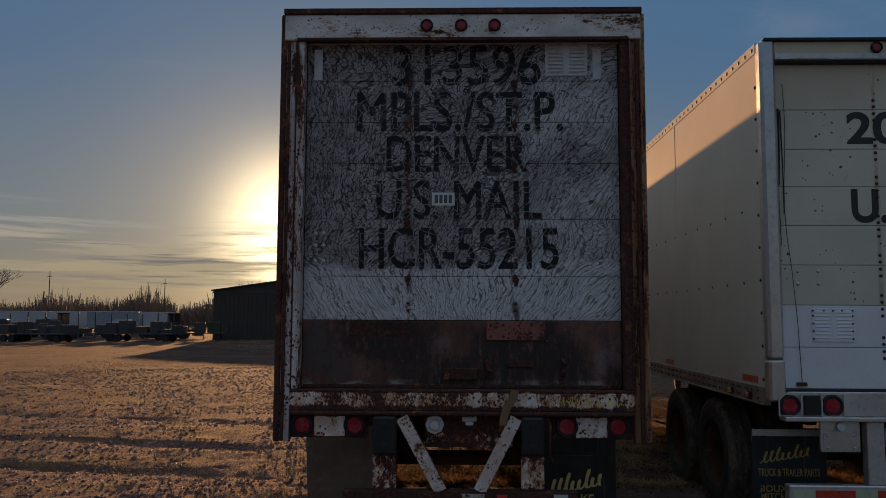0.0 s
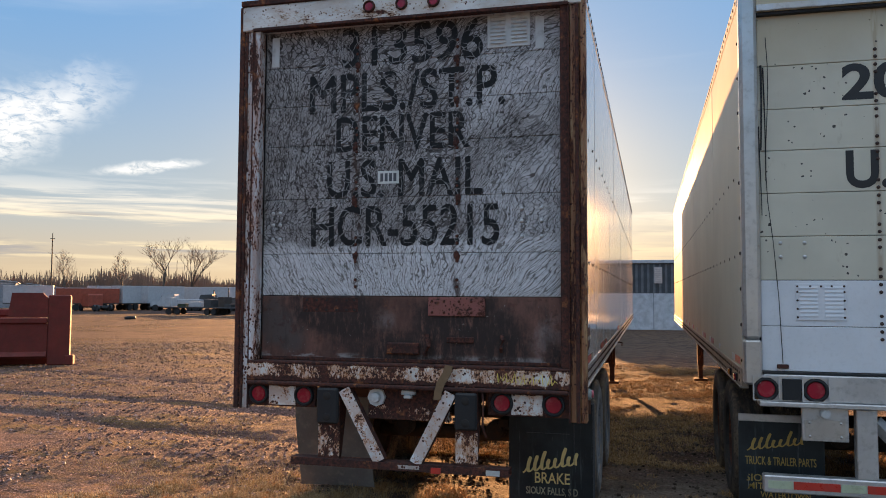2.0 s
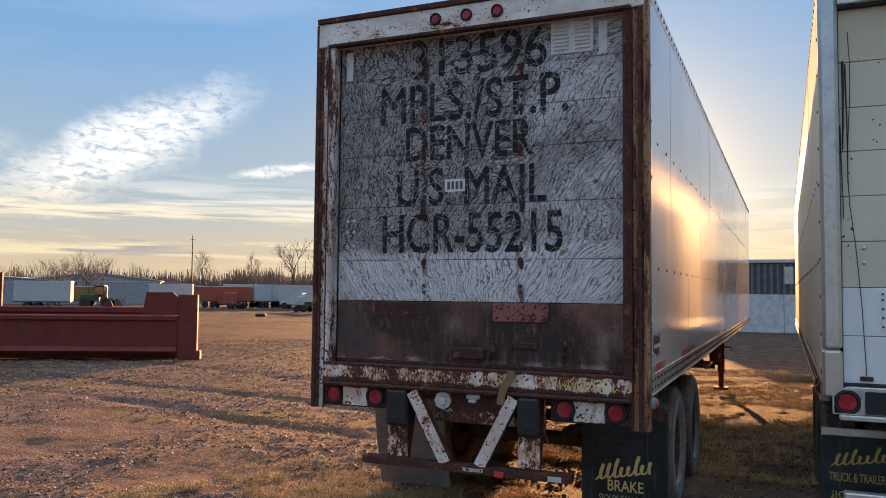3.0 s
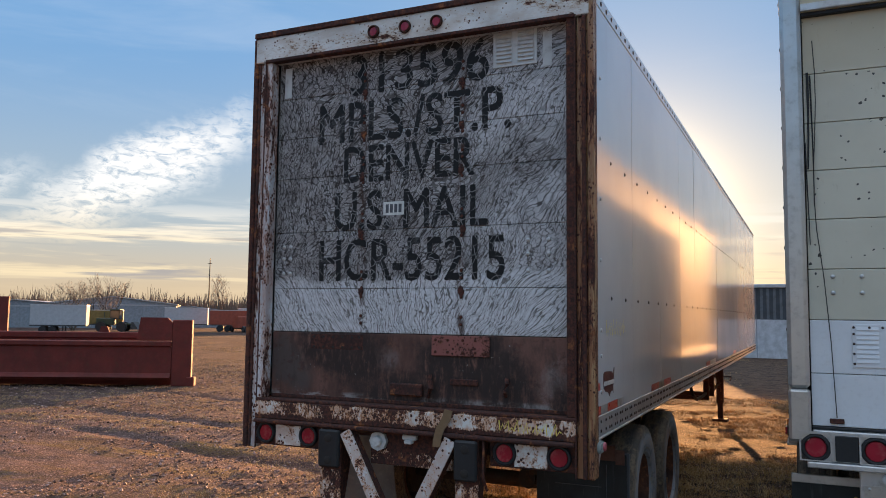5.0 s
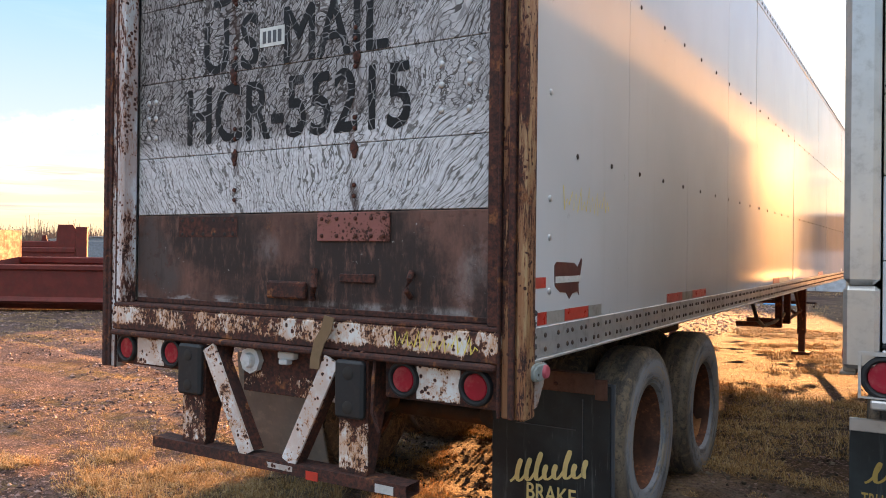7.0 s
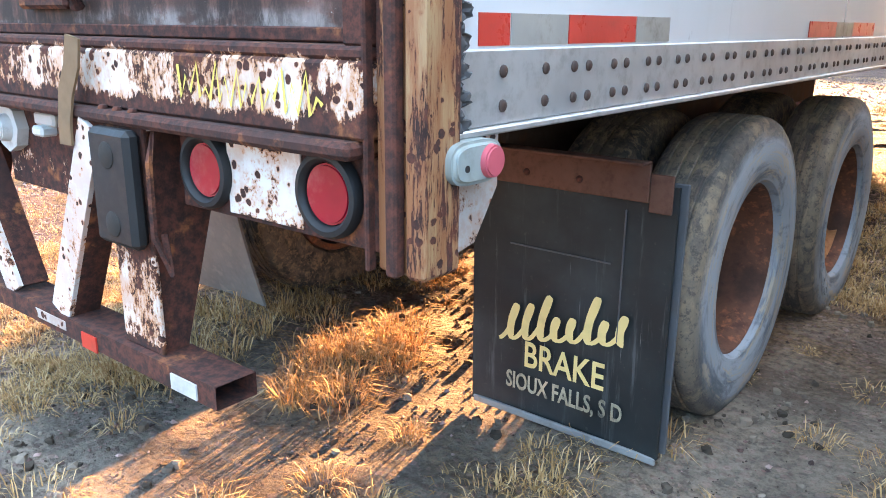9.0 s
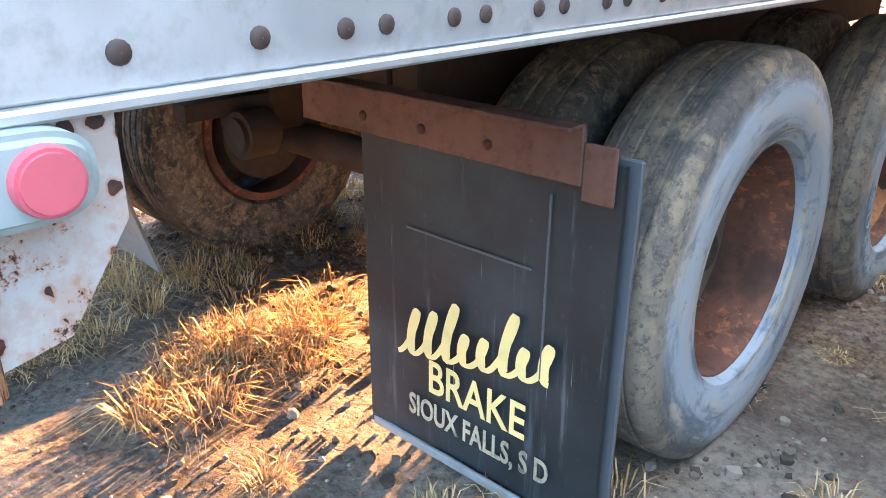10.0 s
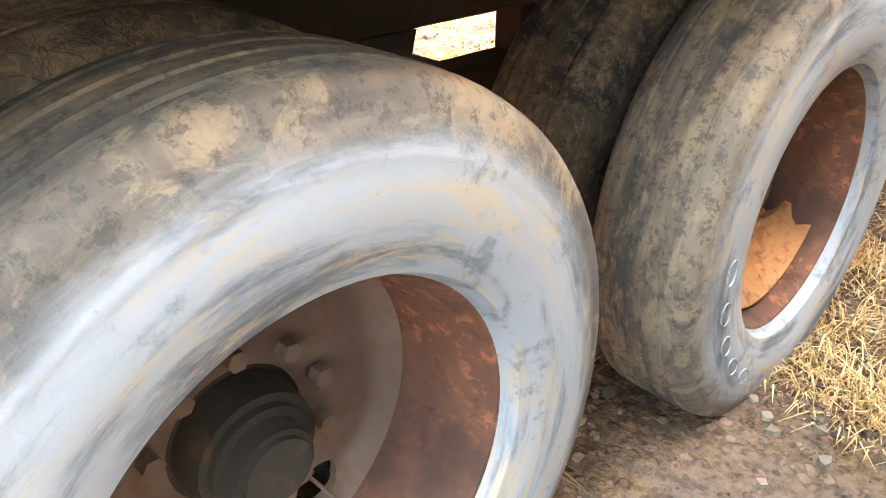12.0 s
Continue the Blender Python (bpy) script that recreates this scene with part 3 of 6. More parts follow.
M = {
    "sheet": cracked_sheet(), "stencil": stencil_black(), "board": mottled_panel(),
    "rust_frame": rusted("rusted_frame_paint", paint=(0.72, 0.71, 0.68), left=0.52, scale=5.0, run=(1.5, 1, 0.8), band=(1.155, 0.030), streak=0.6, holes=0.9),
    "rust_guard": rusted("rusted_guard_paint", left=0.57, scale=5.0, run=(1.4, 1, 0.7), band=(0.66, 0.09), streak=0.6, holes=0.9),
    "rust_centre": rusted("rusted_centre_plate", left=0.42, scale=5.0, run=(1.2, 1, 0.8), band=(0.86, 0.04), holes=0.9),
    "rust_head": rusted("chipped_white_header", left=0.72, scale=3.0, stain=(0.40, 0.27, 0.17), run=(0.6, 1, 1.6), holes=0.35),
    "rust_patch": rusted("rust_eaten_white_patch", paint=(0.80, 0.79, 0.76), left=0.74, scale=6.0, holes=0.7, band=(0.962, 0.055), streak=0.45, stain=(0.50, 0.22, 0.085)),
    "rust_gusset": rusted("speckled_gusset", paint=(0.46, 0.43, 0.41), left=0.76, scale=16.0, stain=(0.30, 0.15, 0.08), holes=1.0),
    "rust_post": rusted("rusted_post_ochre", paint=(0.38, 0.24, 0.12), left=0.53, scale=5.0, run=(2.0, 2.0, 0.24), streak=0.85, stain=(0.22, 0.080, 0.030), holes=0.65),
    "post_white": rusted("chipped_white_post", paint=(0.62, 0.64, 0.66), left=0.60, scale=5.0, run=(1.6, 1, 0.35), holes=0.8, streak=0.5, stain=(0.30, 0.13, 0.07)),
    "rust_bare": rusted("bare_rust", left=-0.6, scale=4.0),
    "brown_rust": worn_plain("even_brown_rust", (0.17, 0.078, 0.050), 0.85, 0.0, 0.45, dirt=(0.060, 0.026, 0.018), dirty=0.7, grain=22, bump=0.4),
    "rust_brace": rusted("speckled_white_brace", paint=(0.74, 0.74, 0.74), left=0.74, scale=5.0, holes=0.45, streak=0.4),
    "rust_rim": rim_rust(),
    "rust_red": rusted("peeling_red_plate", paint=(0.26, 0.085, 0.072), left=0.54, scale=6.0, stain=(0.20, 0.065, 0.048), holes=0.5),
    "side_a": bright_panel("white_side_sheet", (0.58, 0.58, 0.59), 0.36, 0.10),
    "side_b": bright_panel("cream_side_sheet", (0.71, 0.65, 0.53), 0.0004, 0.42),
    "rail_grey": worn_plain("grimy_bottom_rail", (0.36, 0.31, 0.26), 0.5, 0.4, 0.3, dirty=0.45),
    "alu": worn_plain("dull_aluminium", (0.60, 0.60, 0.60), 0.42, 0.7, 0.25, dirty=0.3),
    "steel": worn_plain("stainless_post", (0.58, 0.58, 0.57), 0.34, 0.85, 0.2, dirty=0.25),
    "rivet": worn_plain("rivet_heads", (0.050, 0.026, 0.020), 0.65, 0.0, 0.4),
    "rubber": worn_plain("black_rubber", (0.010, 0.011, 0.013), 0.6, 0.0, 0.3, dirt=(0.07, 0.065, 0.06), dirty=0.18),
    "flap": flap_rubber(), "flap_back": worn_plain("grey_rubber_edge", (0.085, 0.092, 0.105), 0.6, 0.0, 0.3),
    "flap_grey": worn_plain("dusty_grey_rubber", (0.16, 0.158, 0.15), 0.7, 0.0, 0.4, dirt=(0.26, 0.24, 0.21), dirty=0.5),
    "edge_dust": worn_plain("dusty_worn_edge", (0.26, 0.265, 0.265), 0.8, 0.0, 0.3, dirty=0.3),
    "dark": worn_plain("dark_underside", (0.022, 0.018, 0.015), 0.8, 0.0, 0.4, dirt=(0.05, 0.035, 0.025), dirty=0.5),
    "red_lens": worn_plain("red_lens", (0.36, 0.012, 0.032), 0.16, 0.0, 0.35, dirt=(0.45, 0.16, 0.15), dirty=0.35, grain=12),
    "pink_lens": worn_plain("faded_red_lens", (0.52, 0.10, 0.13), 0.35, 0.0, 0.2, dirty=0.12),
    "white_plastic": worn_plain("white_plastic", (0.62, 0.63, 0.62), 0.45, 0.0, 0.2, dirty=0.35),
    "lamp_body": worn_plain("chalky_grey_plastic", (0.30, 0.335, 0.32), 0.6, 0.0, 0.3, dirty=0.35),
    "cream_board": speckled_board("cream_door_board", (0.60, 0.57, 0.46)),
    "white_board": worn_plain("white_door_board", (0.70, 0.72, 0.75), 0.42, 0.0, 0.08, dirty=0.08, grain=30),
    "black_paint": worn_plain("black_letter_paint", (0.016, 0.017, 0.018), 0.5, 0.0, 0.2, dirty=0.15),
    "gold_paint": worn_plain("cream_yellow_print", (0.78, 0.62, 0.26), 0.5, 0.0, 0.12, dirty=0.12),
    "faded_paint": worn_plain("faded_grey_print", (0.50, 0.45, 0.32), 0.7, 0.0, 0.5, dirt=(0.04, 0.045, 0.05), dirty=0.8, grain=30),
    "chalk": worn_plain("yellow_chalk", (0.75, 0.59, 0.12), 0.9, 0.0, 0.2, dirty=0.3),
    "tape_red": worn_plain("red_tape", (0.55, 0.045, 0.03), 0.3, 0.0, 0.25),
    "tape_white": worn_plain("white_tape", (0.62, 0.62, 0.60), 0.3, 0.0, 0.25),
    "tape_grey": worn_plain("worn_silver_tape", (0.33, 0.31, 0.28), 0.4, 0.0, 0.4, dirty=0.6),
    "tape_lime": worn_plain("lime_white_tape", (0.52, 0.58, 0.40), 0.3, 0.0, 0.3, dirty=0.3),
    "amber_lens": worn_plain("amber_lens", (0.55, 0.16, 0.02), 0.2, 0.0, 0.3),
    "dim_gold": worn_plain("dim_gold_print", (0.50, 0.34, 0.085), 0.6, 0.0, 0.3, dirty=0.3),
    "strap": worn_plain("brown_strap", (0.20, 0.125, 0.065), 0.9, 0.0, 0.3),
    "logo_red": worn_plain("dark_red_decal", (0.09, 0.016, 0.016), 0.4),
    "paper": worn_plain("faded_paper", (0.70, 0.72, 0.69), 0.7),
    "tread": tyre_rubber("muddy_tread", (0.030, 0.030, 0.032), (0.120, 0.096, 0.070), 0.54, (0.27, 0.195, 0.115), 0.016, 7.0),
    "sidewall": tyre_rubber("dusty_sidewall", (0.095, 0.108, 0.128), (0.27, 0.295, 0.33), 0.64, (0.36, 0.295, 0.215), 0.003, 1.6, TYRE_SHOULDER),
    # Darker sidewall copy: the shade on the cream trailer's wheels put into the rubber.
    "black_wall": tyre_rubber("shaded_sidewall", (0.020, 0.020, 0.021), (0.050, 0.048, 0.045), 0.5, (0.085, 0.068, 0.050), 0.003, 1.6, TYRE_SHOULDER),
    "dump_red": worn_plain("brick_red_paint", (0.15, 0.018, 0.011), 0.7, 0.0, 0.35, dirty=0.3, grain=6),
    "rim_disc": worn_plain("grimy_wheel_disc", (0.19, 0.125, 0.095), 0.85, 0.0, 0.5, dirt=(0.14, 0.062, 0.036), dirty=0.75, grain=24, bump=0.5),
    "underbody": worn_plain("sooty_chassis_steel", (0.040, 0.026, 0.019), 0.85, 0.0, 0.5, dirt=(0.11, 0.055, 0.03), dirty=0.5, grain=12, bump=0.4),
    "hub_dust": worn_plain("dusty_hub_casting", (0.030, 0.023, 0.018), 0.9, 0.0, 0.4, dirt=(0.09, 0.05, 0.03), dirty=0.6, grain=24, bump=0.4),
    "seal": worn_plain("torn_grey_seal", (0.09, 0.09, 0.095), 0.8, 0.0, 0.4),
    "clod": by_piece("dry_clods", ((0.05, 0.040, 0.031), (0.13, 0.105, 0.082), (0.27, 0.225, 0.18)), 0.95),
    "rust_crumb": worn_plain("rust_crumbs", (0.50, 0.235, 0.10), 0.9, 0.0, 0.5, dirt=(0.17, 0.065, 0.03), dirty=0.85, grain=34, bump=1.0),
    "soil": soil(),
    "grass": by_piece("dead_grass", ((0.36, 0.21, 0.085), (0.54, 0.35, 0.155), (0.68, 0.50, 0.28))),
    "pebble": by_piece("pink_gravel", ((0.055, 0.036, 0.033), (0.19, 0.115, 0.10), (0.44, 0.31, 0.275)), 0.7),
    "bark": worn_plain("bare_bark", (0.07, 0.055, 0.042), 0.9, 0.0, 0.35),
    "twig": worn_plain("bare_twigs", (0.22, 0.155, 0.115), 0.95, 0.0, 0.35, bump=0.0),
    "far_white": worn_plain("far_white_box", (0.46, 0.47, 0.49), 0.85, 0.0, 0.15),
    "far_dark": worn_plain("far_dark_steel", (0.05, 0.052, 0.055), 0.6),
    "far_brown": worn_plain("brown_wall_steel", (0.06, 0.045, 0.036), 0.7),
    "far_blue": worn_plain("blue_grey_sheet", (0.30, 0.335, 0.37), 0.85),
    "far_yellow": worn_plain("yellow_container", (0.22, 0.15, 0.035), 0.5),
    "far_red": worn_plain("faded_red_box", (0.36, 0.07, 0.035), 0.55),
    "far_green": worn_plain("green_machine_paint", (0.028, 0.045, 0.020), 0.5),
    "blue_wall": worn_plain("slate_cladding", (0.045, 0.060, 0.075), 0.5),
    "rib_blue": worn_plain("slate_cladding_ribs", (0.13, 0.15, 0.17), 0.5),
    "pale_wall": worn_plain("pale_base_wall", (0.55, 0.58, 0.62), 0.6),
    "tarp_blue": worn_plain("light_blue_tarp", (0.10, 0.30, 0.52), 0.5),
    "glass_dark": worn_plain("dark_glass", (0.02, 0.024, 0.028), 0.1),
}

# ---- shape helpers ----
def part(name, bm, mat, parent=None, label="", smooth=False):
    """Links a bmesh as one mesh object, under a thing or a part when given."""
    me = bpy.data.meshes.new(name)
    bmesh.ops.recalc_face_normals(bm, faces=bm.faces)
    bm.to_mesh(me)
    bm.free()
    for m in (mat if isinstance(mat, (list, tuple)) else [mat]):
        me.materials.append(M[m] if isinstance(m, str) else m)
    if smooth:
        me.shade_smooth()
        me.set_sharp_from_angle(angle=radians(40))
    ob = new(name, me)
    ob.parent = parent
    if label:
        tagged(ob, label)
    return ob


def thing(name, x, y, z, label, category, turn=0.0, group="", kind=""):
    ob = new(name)
    ob.matrix_basis = pose(x, y, z, 0, 0, turn)
    return tagged(ob, label, category, group, kind)


def B(*boxes, bevel=0.0):
    """A bmesh of boxes (x0, x1, y0, y1, z0, z1)."""
    bm = bmesh.new()
    for x0, x1, y0, y1, z0, z1 in boxes:
        v = bmesh.ops.create_cube(bm, size=1.0, matrix=Matrix.LocRotScale(((x0 + x1) / 2, (y0 + y1) / 2, (z0 + z1) / 2), None, (x1 - x0, y1 - y0, z1 - z0)))["verts"]
        if bevel:
            edges = list({e for q in v for e in q.link_edges})
            bmesh.ops.bevel(bm, geom=edges, offset=min(bevel, 0.3 * min(x1 - x0, y1 - y0, z1 - z0)), segments=1, affect="EDGES")
    return bm


def add(bm, other):
    me = bpy.data.meshes.new("tmp")
    other.to_mesh(me)
    other.free()
    bm.from_mesh(me)
    bpy.data.meshes.remove(me)
    return bm


def turned(bm, m):
    bmesh.ops.transform(bm, matrix=m, verts=bm.verts)
    return bm


def prism(points, depth, m=None):
    """A polygon in x and z, given depth along y, then moved by m."""
    bm = bmesh.new()
    f = bm.faces.new([bm.verts.new((x, 0, z)) for x, z in points])
    ext = bmesh.ops.extrude_face_region(bm, geom=[f])
    bmesh.ops.translate(bm, vec=(0, depth, 0), verts=[v for v in ext["geom"] if isinstance(v, bmesh.types.BMVert)])
    return turned(bm, m) if m else bm


AXIS = {"x": Euler((0, radians(90), 0)), "y": Euler((radians(90), 0, 0)), "z": Euler((0, 0, 0))}


def rod(centre, r, h, axis="z", seg=20, r2=None, bevel=0.0):
    bm = bmesh.new()
    bmesh.ops.create_cone(bm, cap_ends=True, segments=seg, radius1=r, radius2=r if r2 is None else r2, depth=h)
    if bevel:
        bmesh.ops.bevel(bm, geom=[e for e in bm.edges if len(e.link_faces) == 2 and e.calc_face_angle(0) > 1.0], offset=bevel, segments=2, affect="EDGES")
    return turned(bm, Matrix.LocRotScale(centre, AXIS[axis], None))


def tube(points, r, seg=8, bm=None, taper=None):
    """A round bar along a line of points."""
    bm = bm or bmesh.new()
    pts = [Vector(p) for p in points]
    rings = []
    for i, p in enumerate(pts):
        d = (pts[min(i + 1, len(pts) - 1)] - pts[max(i - 1, 0)]).normalized()
        side = d.cross((0, 0, 1)) if abs(d.z) < 0.95 else d.cross((1, 0, 0))
        side.normalize()
        up = side.cross(d)
        rr = r if taper is None else r + (taper - r) * i / (len(pts) - 1)
        rings.append([bm.verts.new(p + (side * math.cos(a) + up * math.sin(a)) * rr) for a in (2 * math.pi * k / seg for k in range(seg))])
    for a, b in zip(rings, rings[1:]):
        for k in range(seg):
            bm.faces.new((a[k], a[(k + 1) % seg], b[(k + 1) % seg], b[k]))
    for ring in (rings[0], rings[-1]):
        if seg > 2:
            bm.faces.new(ring)
    return bm


def lathe(profile, centre, seg=64, mats=None, closed=True):
    """Turns a profile of (radius, x) round the x axis."""
    bm = bmesh.new()
    rings = []
    for r, x in profile:
        rings.append([bm.verts.new((x, r * math.cos(a), r * math.sin(a))) for a in (2 * math.pi * k / seg for k in range(seg))])
    pairs = list(zip(rings, rings[1:])) + ([(rings[-1], rings[0])] if closed else [])
    for i, (a, b) in enumerate(pairs):
        for k in range(seg):
            f = bm.faces.new((a[k], a[(k + 1) % seg], b[(k + 1) % seg], b[k]))
            if mats:
                f.material_index = mats[i]
    return turned(bm, Matrix.Translation(centre))


def letters(text, mat, parent, x0, x1, z0, z1, y, name="lettering", label="", depth=0.0015, bold=0.0, thick=0.0):
    """Words from the built-in font, fitted to a field of a wall that faces -y."""
    cu = bpy.data.curves.new(name, "FONT")
    cu.body, cu.extrude, cu.offset, cu.resolution_u = text, depth / 2, bold, 4
    ob = new(name, cu)
    me = bpy.data.meshes.new_from_object(ob.evaluated_get(bpy.context.evaluated_depsgraph_get()))
    bpy.data.objects.remove(ob)
    bpy.data.curves.remove(cu)
    xs = [v.co.x for v in me.vertices]
    ys = [v.co.y for v in me.vertices]
    a, b, c, d = min(xs), max(xs), min(ys), max(ys)
    for v in me.vertices:
        v.co = ((v.co.x - a) / (b - a) * (x1 - x0) + x0, y - v.co.z, (v.co.y - c) / (d - c) * (z1 - z0) + z0)
    if thick:
        bm = bmesh.new()
        for k, (dx, dz) in enumerate(((-1, 0.4), (1, -0.4), (0.4, 1), (-0.4, -1))):
            other = bmesh.new()
            other.from_mesh(me)
            add(bm, turned(other, Matrix.Translation((dx * thick, -0.0002 * k, dz * thick))))
        bm.to_mesh(me)
        bm.free()
    me.materials.append(M[mat])
    out = new(name, me)
    out.parent = parent
    return tagged(out, label) if label else out


def studs(places, r, axis, h=0.006, seg=8):
    """Small round heads, joined: the far rivets."""
    bm = bmesh.new()
    for p in places:
        m = Matrix.LocRotScale(p, AXIS[axis], None)
        bmesh.ops.create_cone(bm, cap_ends=True, segments=seg, radius1=r, radius2=r * 0.55, depth=h, matrix=m)
    return bm


def heads(name, places, r, axis, mat, parent, h=0.012, seg=12):
    """Rivets or bolts as parts of their own, sharing one mesh."""
    me = None
    for p in places:
        if me is None:
            up = Matrix.LocRotScale((0, 0, 0), AXIS[axis], None) @ Matrix.Rotation(radians(-90), 4, "Y")
            ob = part(name, turned(lathe([(r, -h * 0.5), (r * 0.95, h * 0.1), (r * 0.72, h * 0.42), (r * 0.3, h * 0.55), (0.0004, h * 0.58)], (0, 0, 0), seg, closed=False), up), mat, parent, smooth=True)
            me = ob.data
        else:
            ob = new(name, me)
            ob.parent = parent
        ob.location = p

# ---- ground: one sheet to the horizon, falling gently away beyond the yard ----
def lattice(shape, seed):
    return np.random.RandomState(seed).rand(*shape)


def smooth_noise(x, y, size, seed):
    """Value noise for arrays, between 0 and 1."""
    t = lattice((256, 256), seed)
    u, v = x / size, y / size
    i, j = np.floor(u).astype(int), np.floor(v).astype(int)
    a, b = u - i, v - j
    a, b = a * a * (3 - 2 * a), b * b * (3 - 2 * b)
    i0, i1, j0, j1 = i % 256, (i + 1) % 256, j % 256, (j + 1) % 256
    return (t[i0, j0] * (1 - a) + t[i1, j0] * a) * (1 - b) + (t[i0, j1] * (1 - a) + t[i1, j1] * a) * b


def ground_z(x, y):
    x, y = np.asarray(x, float), np.asarray(y, float)
    d = np.hypot(x, y)
    z = -0.02 - 1.3 * (1 - np.exp(-np.maximum(d - 13.0, 0) / 45.0))
    near = np.exp(-((d / 40.0) ** 2))
    z += near * (0.035 * (smooth_noise(x, y, 1.1, 3) - 0.5) + 0.026 * (smooth_noise(x, y, 0.31, 4) - 0.5) + 0.018 * (smooth_noise(x, y, 0.11, 5) - 0.5))
    z += 0.06 * (smooth_noise(x, y, 7.0, 6) - 0.5) * np.clip((d - 9) / 8, 0, 1)
    z += 0.025 * (smooth_noise(x, y, 0.6, 7) ** 2 - 0.3) * np.clip((-x - 1.4) / 1.5, 0, 1) * near
    z += 0.035 * (smooth_noise(x, y, 0.30, 8) ** 2 - 0.3) * np.clip((y - 8.3) / 1.5, 0, 1) * np.clip((x + 1.5) / 0.5, 0, 1) * near
    # old wheel ruts across the yard
    for off, slope in ((9.2, -0.20), (11.0, -0.20), (13.6, -0.34)):
        r = (y - off - slope * (x + 4)) / math.hypot(1, slope)
        z -= 0.05 * np.exp(-((r / 0.22) ** 2)) * np.clip((-x - 1.8) / 1.0, 0, 1) * near
    return z


def spread(lo, hi, a, b, step, grow=1.09):
    """Grid lines: fine between a and b, ever wider outside."""
    mid = list(np.arange(a, b, step))
    out, s, p = [], step, b
    while p < hi:
        out.append(p)
        s = min(s * grow, 60)
        p += s
    low, s, p = [], step, a
    while p > lo:
        s = min(s * grow, 60)
        p -= s
        low.append(p)
    return np.array(low[::-1] + mid + out)


def make_ground():
    xs, ys = spread(-2500, 2500, -3.2, 3.6, 0.044, 1.05), spread(-1500, 3000, 3.0, 20.5, 0.056, 1.05)
    gx, gy = np.meshgrid(xs, ys)
    gz = ground_z(gx, gy)
    co = np.stack([gx, gy, gz], -1).reshape(-1, 3)
    w, h = len(xs), len(ys)
    i = (np.arange(h - 1)[:, None] * w + np.arange(w - 1)[None]).ravel()
    faces = np.stack([i, i + 1, i + 1 + w, i + w], -1)
    me = bpy.data.meshes.new("ground")
    me.from_pydata(co, [], faces)
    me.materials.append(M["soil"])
    me.shade_smooth()
    tagged(new("ground", me), "brown dirt yard with pink gravel and dead grass", "ground", kind="structure")


make_ground()

# ---- the old mail trailer; its own frame: x across, y forward from the rear, z up ----
HALF, LONG = 1.29, 16.4
TYRE_R, RIM_R, SINK = 0.520, 0.299, 0.066


def side_rows(parent, half, long, lines, step, first, sign, top, low, reach=0.0):
    """Rivets on one side wall; those nearer the rear than reach are parts, the rest stay joined."""
    x = sign * (half + 0.002)
    rows = [(x, y, z) for z in lines for y in np.arange(first, long - 0.2, step)]
    edge = [(x + sign * 0.006, y, top - 0.045) for y in np.arange(0.16, long, 0.152)]
    lower = []
    for y in [0.24, 0.375] + [v + d for v in np.arange(0.478, long - 0.1, 0.1625) for d in (0, 0.056)]:
        lower += [(x + sign * 0.008, y, low + 0.022), (x + sign * 0.008, y, low + 0.080)]
    for places, r in ((rows, 0.013), (edge, 0.017), (lower, 0.0112)):
        heads("rivet", [p for p in places if p[1] < reach], r, "x", "rivet", parent, 0.007 * sign)
        rest = [p for p in places if p[1] >= reach]
        tagged(part("rivet_row", studs(rest, r, "x", 0.012 * sign), "rivet", parent), kind="stuff")


def box_body(t, half, long, top, floor, side, rail):
    """Sheet sides with seams, roof, nose, floor and rails."""
    for sign in (1, -1):
        y, k = 0.10, 0
        while y < long - 0.05:
            e = min(y + 1.22, long)
            a, b = sorted((sign * (half - 0.035), sign * half))
            sheet = part("side_sheet", B((a, b, y, e - 0.0008, floor, top - 0.09)), side, t)
            m = Matrix.Translation((b if sign > 0 else a, (y + e) / 2, (floor + top) / 2))
            sheet.matrix_basis = m @ Euler((0, radians(0.10 * math.sin(k * 1.7 + 0.4)), radians(0.14 * math.sin(k * 2.3 + 1.0)))).to_matrix().to_4x4() @ m.inverted()
            y, k = e, k + 1
        a, b = sorted((sign * (half - 0.04), sign * (half + 0.006)))
        part("top_rail", B((a, b, 0.09, long, top - 0.09, top + 0.005), bevel=0.008), side, t)
        a, b = sorted((sign * (half - 0.04), sign * (half + 0.008)))
        c, d = sorted((sign * (half - 0.04), sign * (half + 0.02)))
        part("bottom_rail", B((a, b, 0.10, long, floor - 0.125, floor + 0.002), (c, d, 0.10, long, floor - 0.138, floor - 0.1255), bevel=0.003), rail, t)
    part("roof", B((-half + 0.041, half - 0.041, 0.09, long, top - 0.02, top - 0.002)), side, t)
    part("nose_wall", B((-half + 0.036, half - 0.036, long - 0.04, long - 0.001, floor - 0.1, top - 0.021)), side, t)
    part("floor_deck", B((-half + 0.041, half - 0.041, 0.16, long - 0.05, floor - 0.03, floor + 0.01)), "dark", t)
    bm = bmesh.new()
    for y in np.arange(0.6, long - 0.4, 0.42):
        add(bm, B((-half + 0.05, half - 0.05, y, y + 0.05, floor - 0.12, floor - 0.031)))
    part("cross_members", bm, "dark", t)


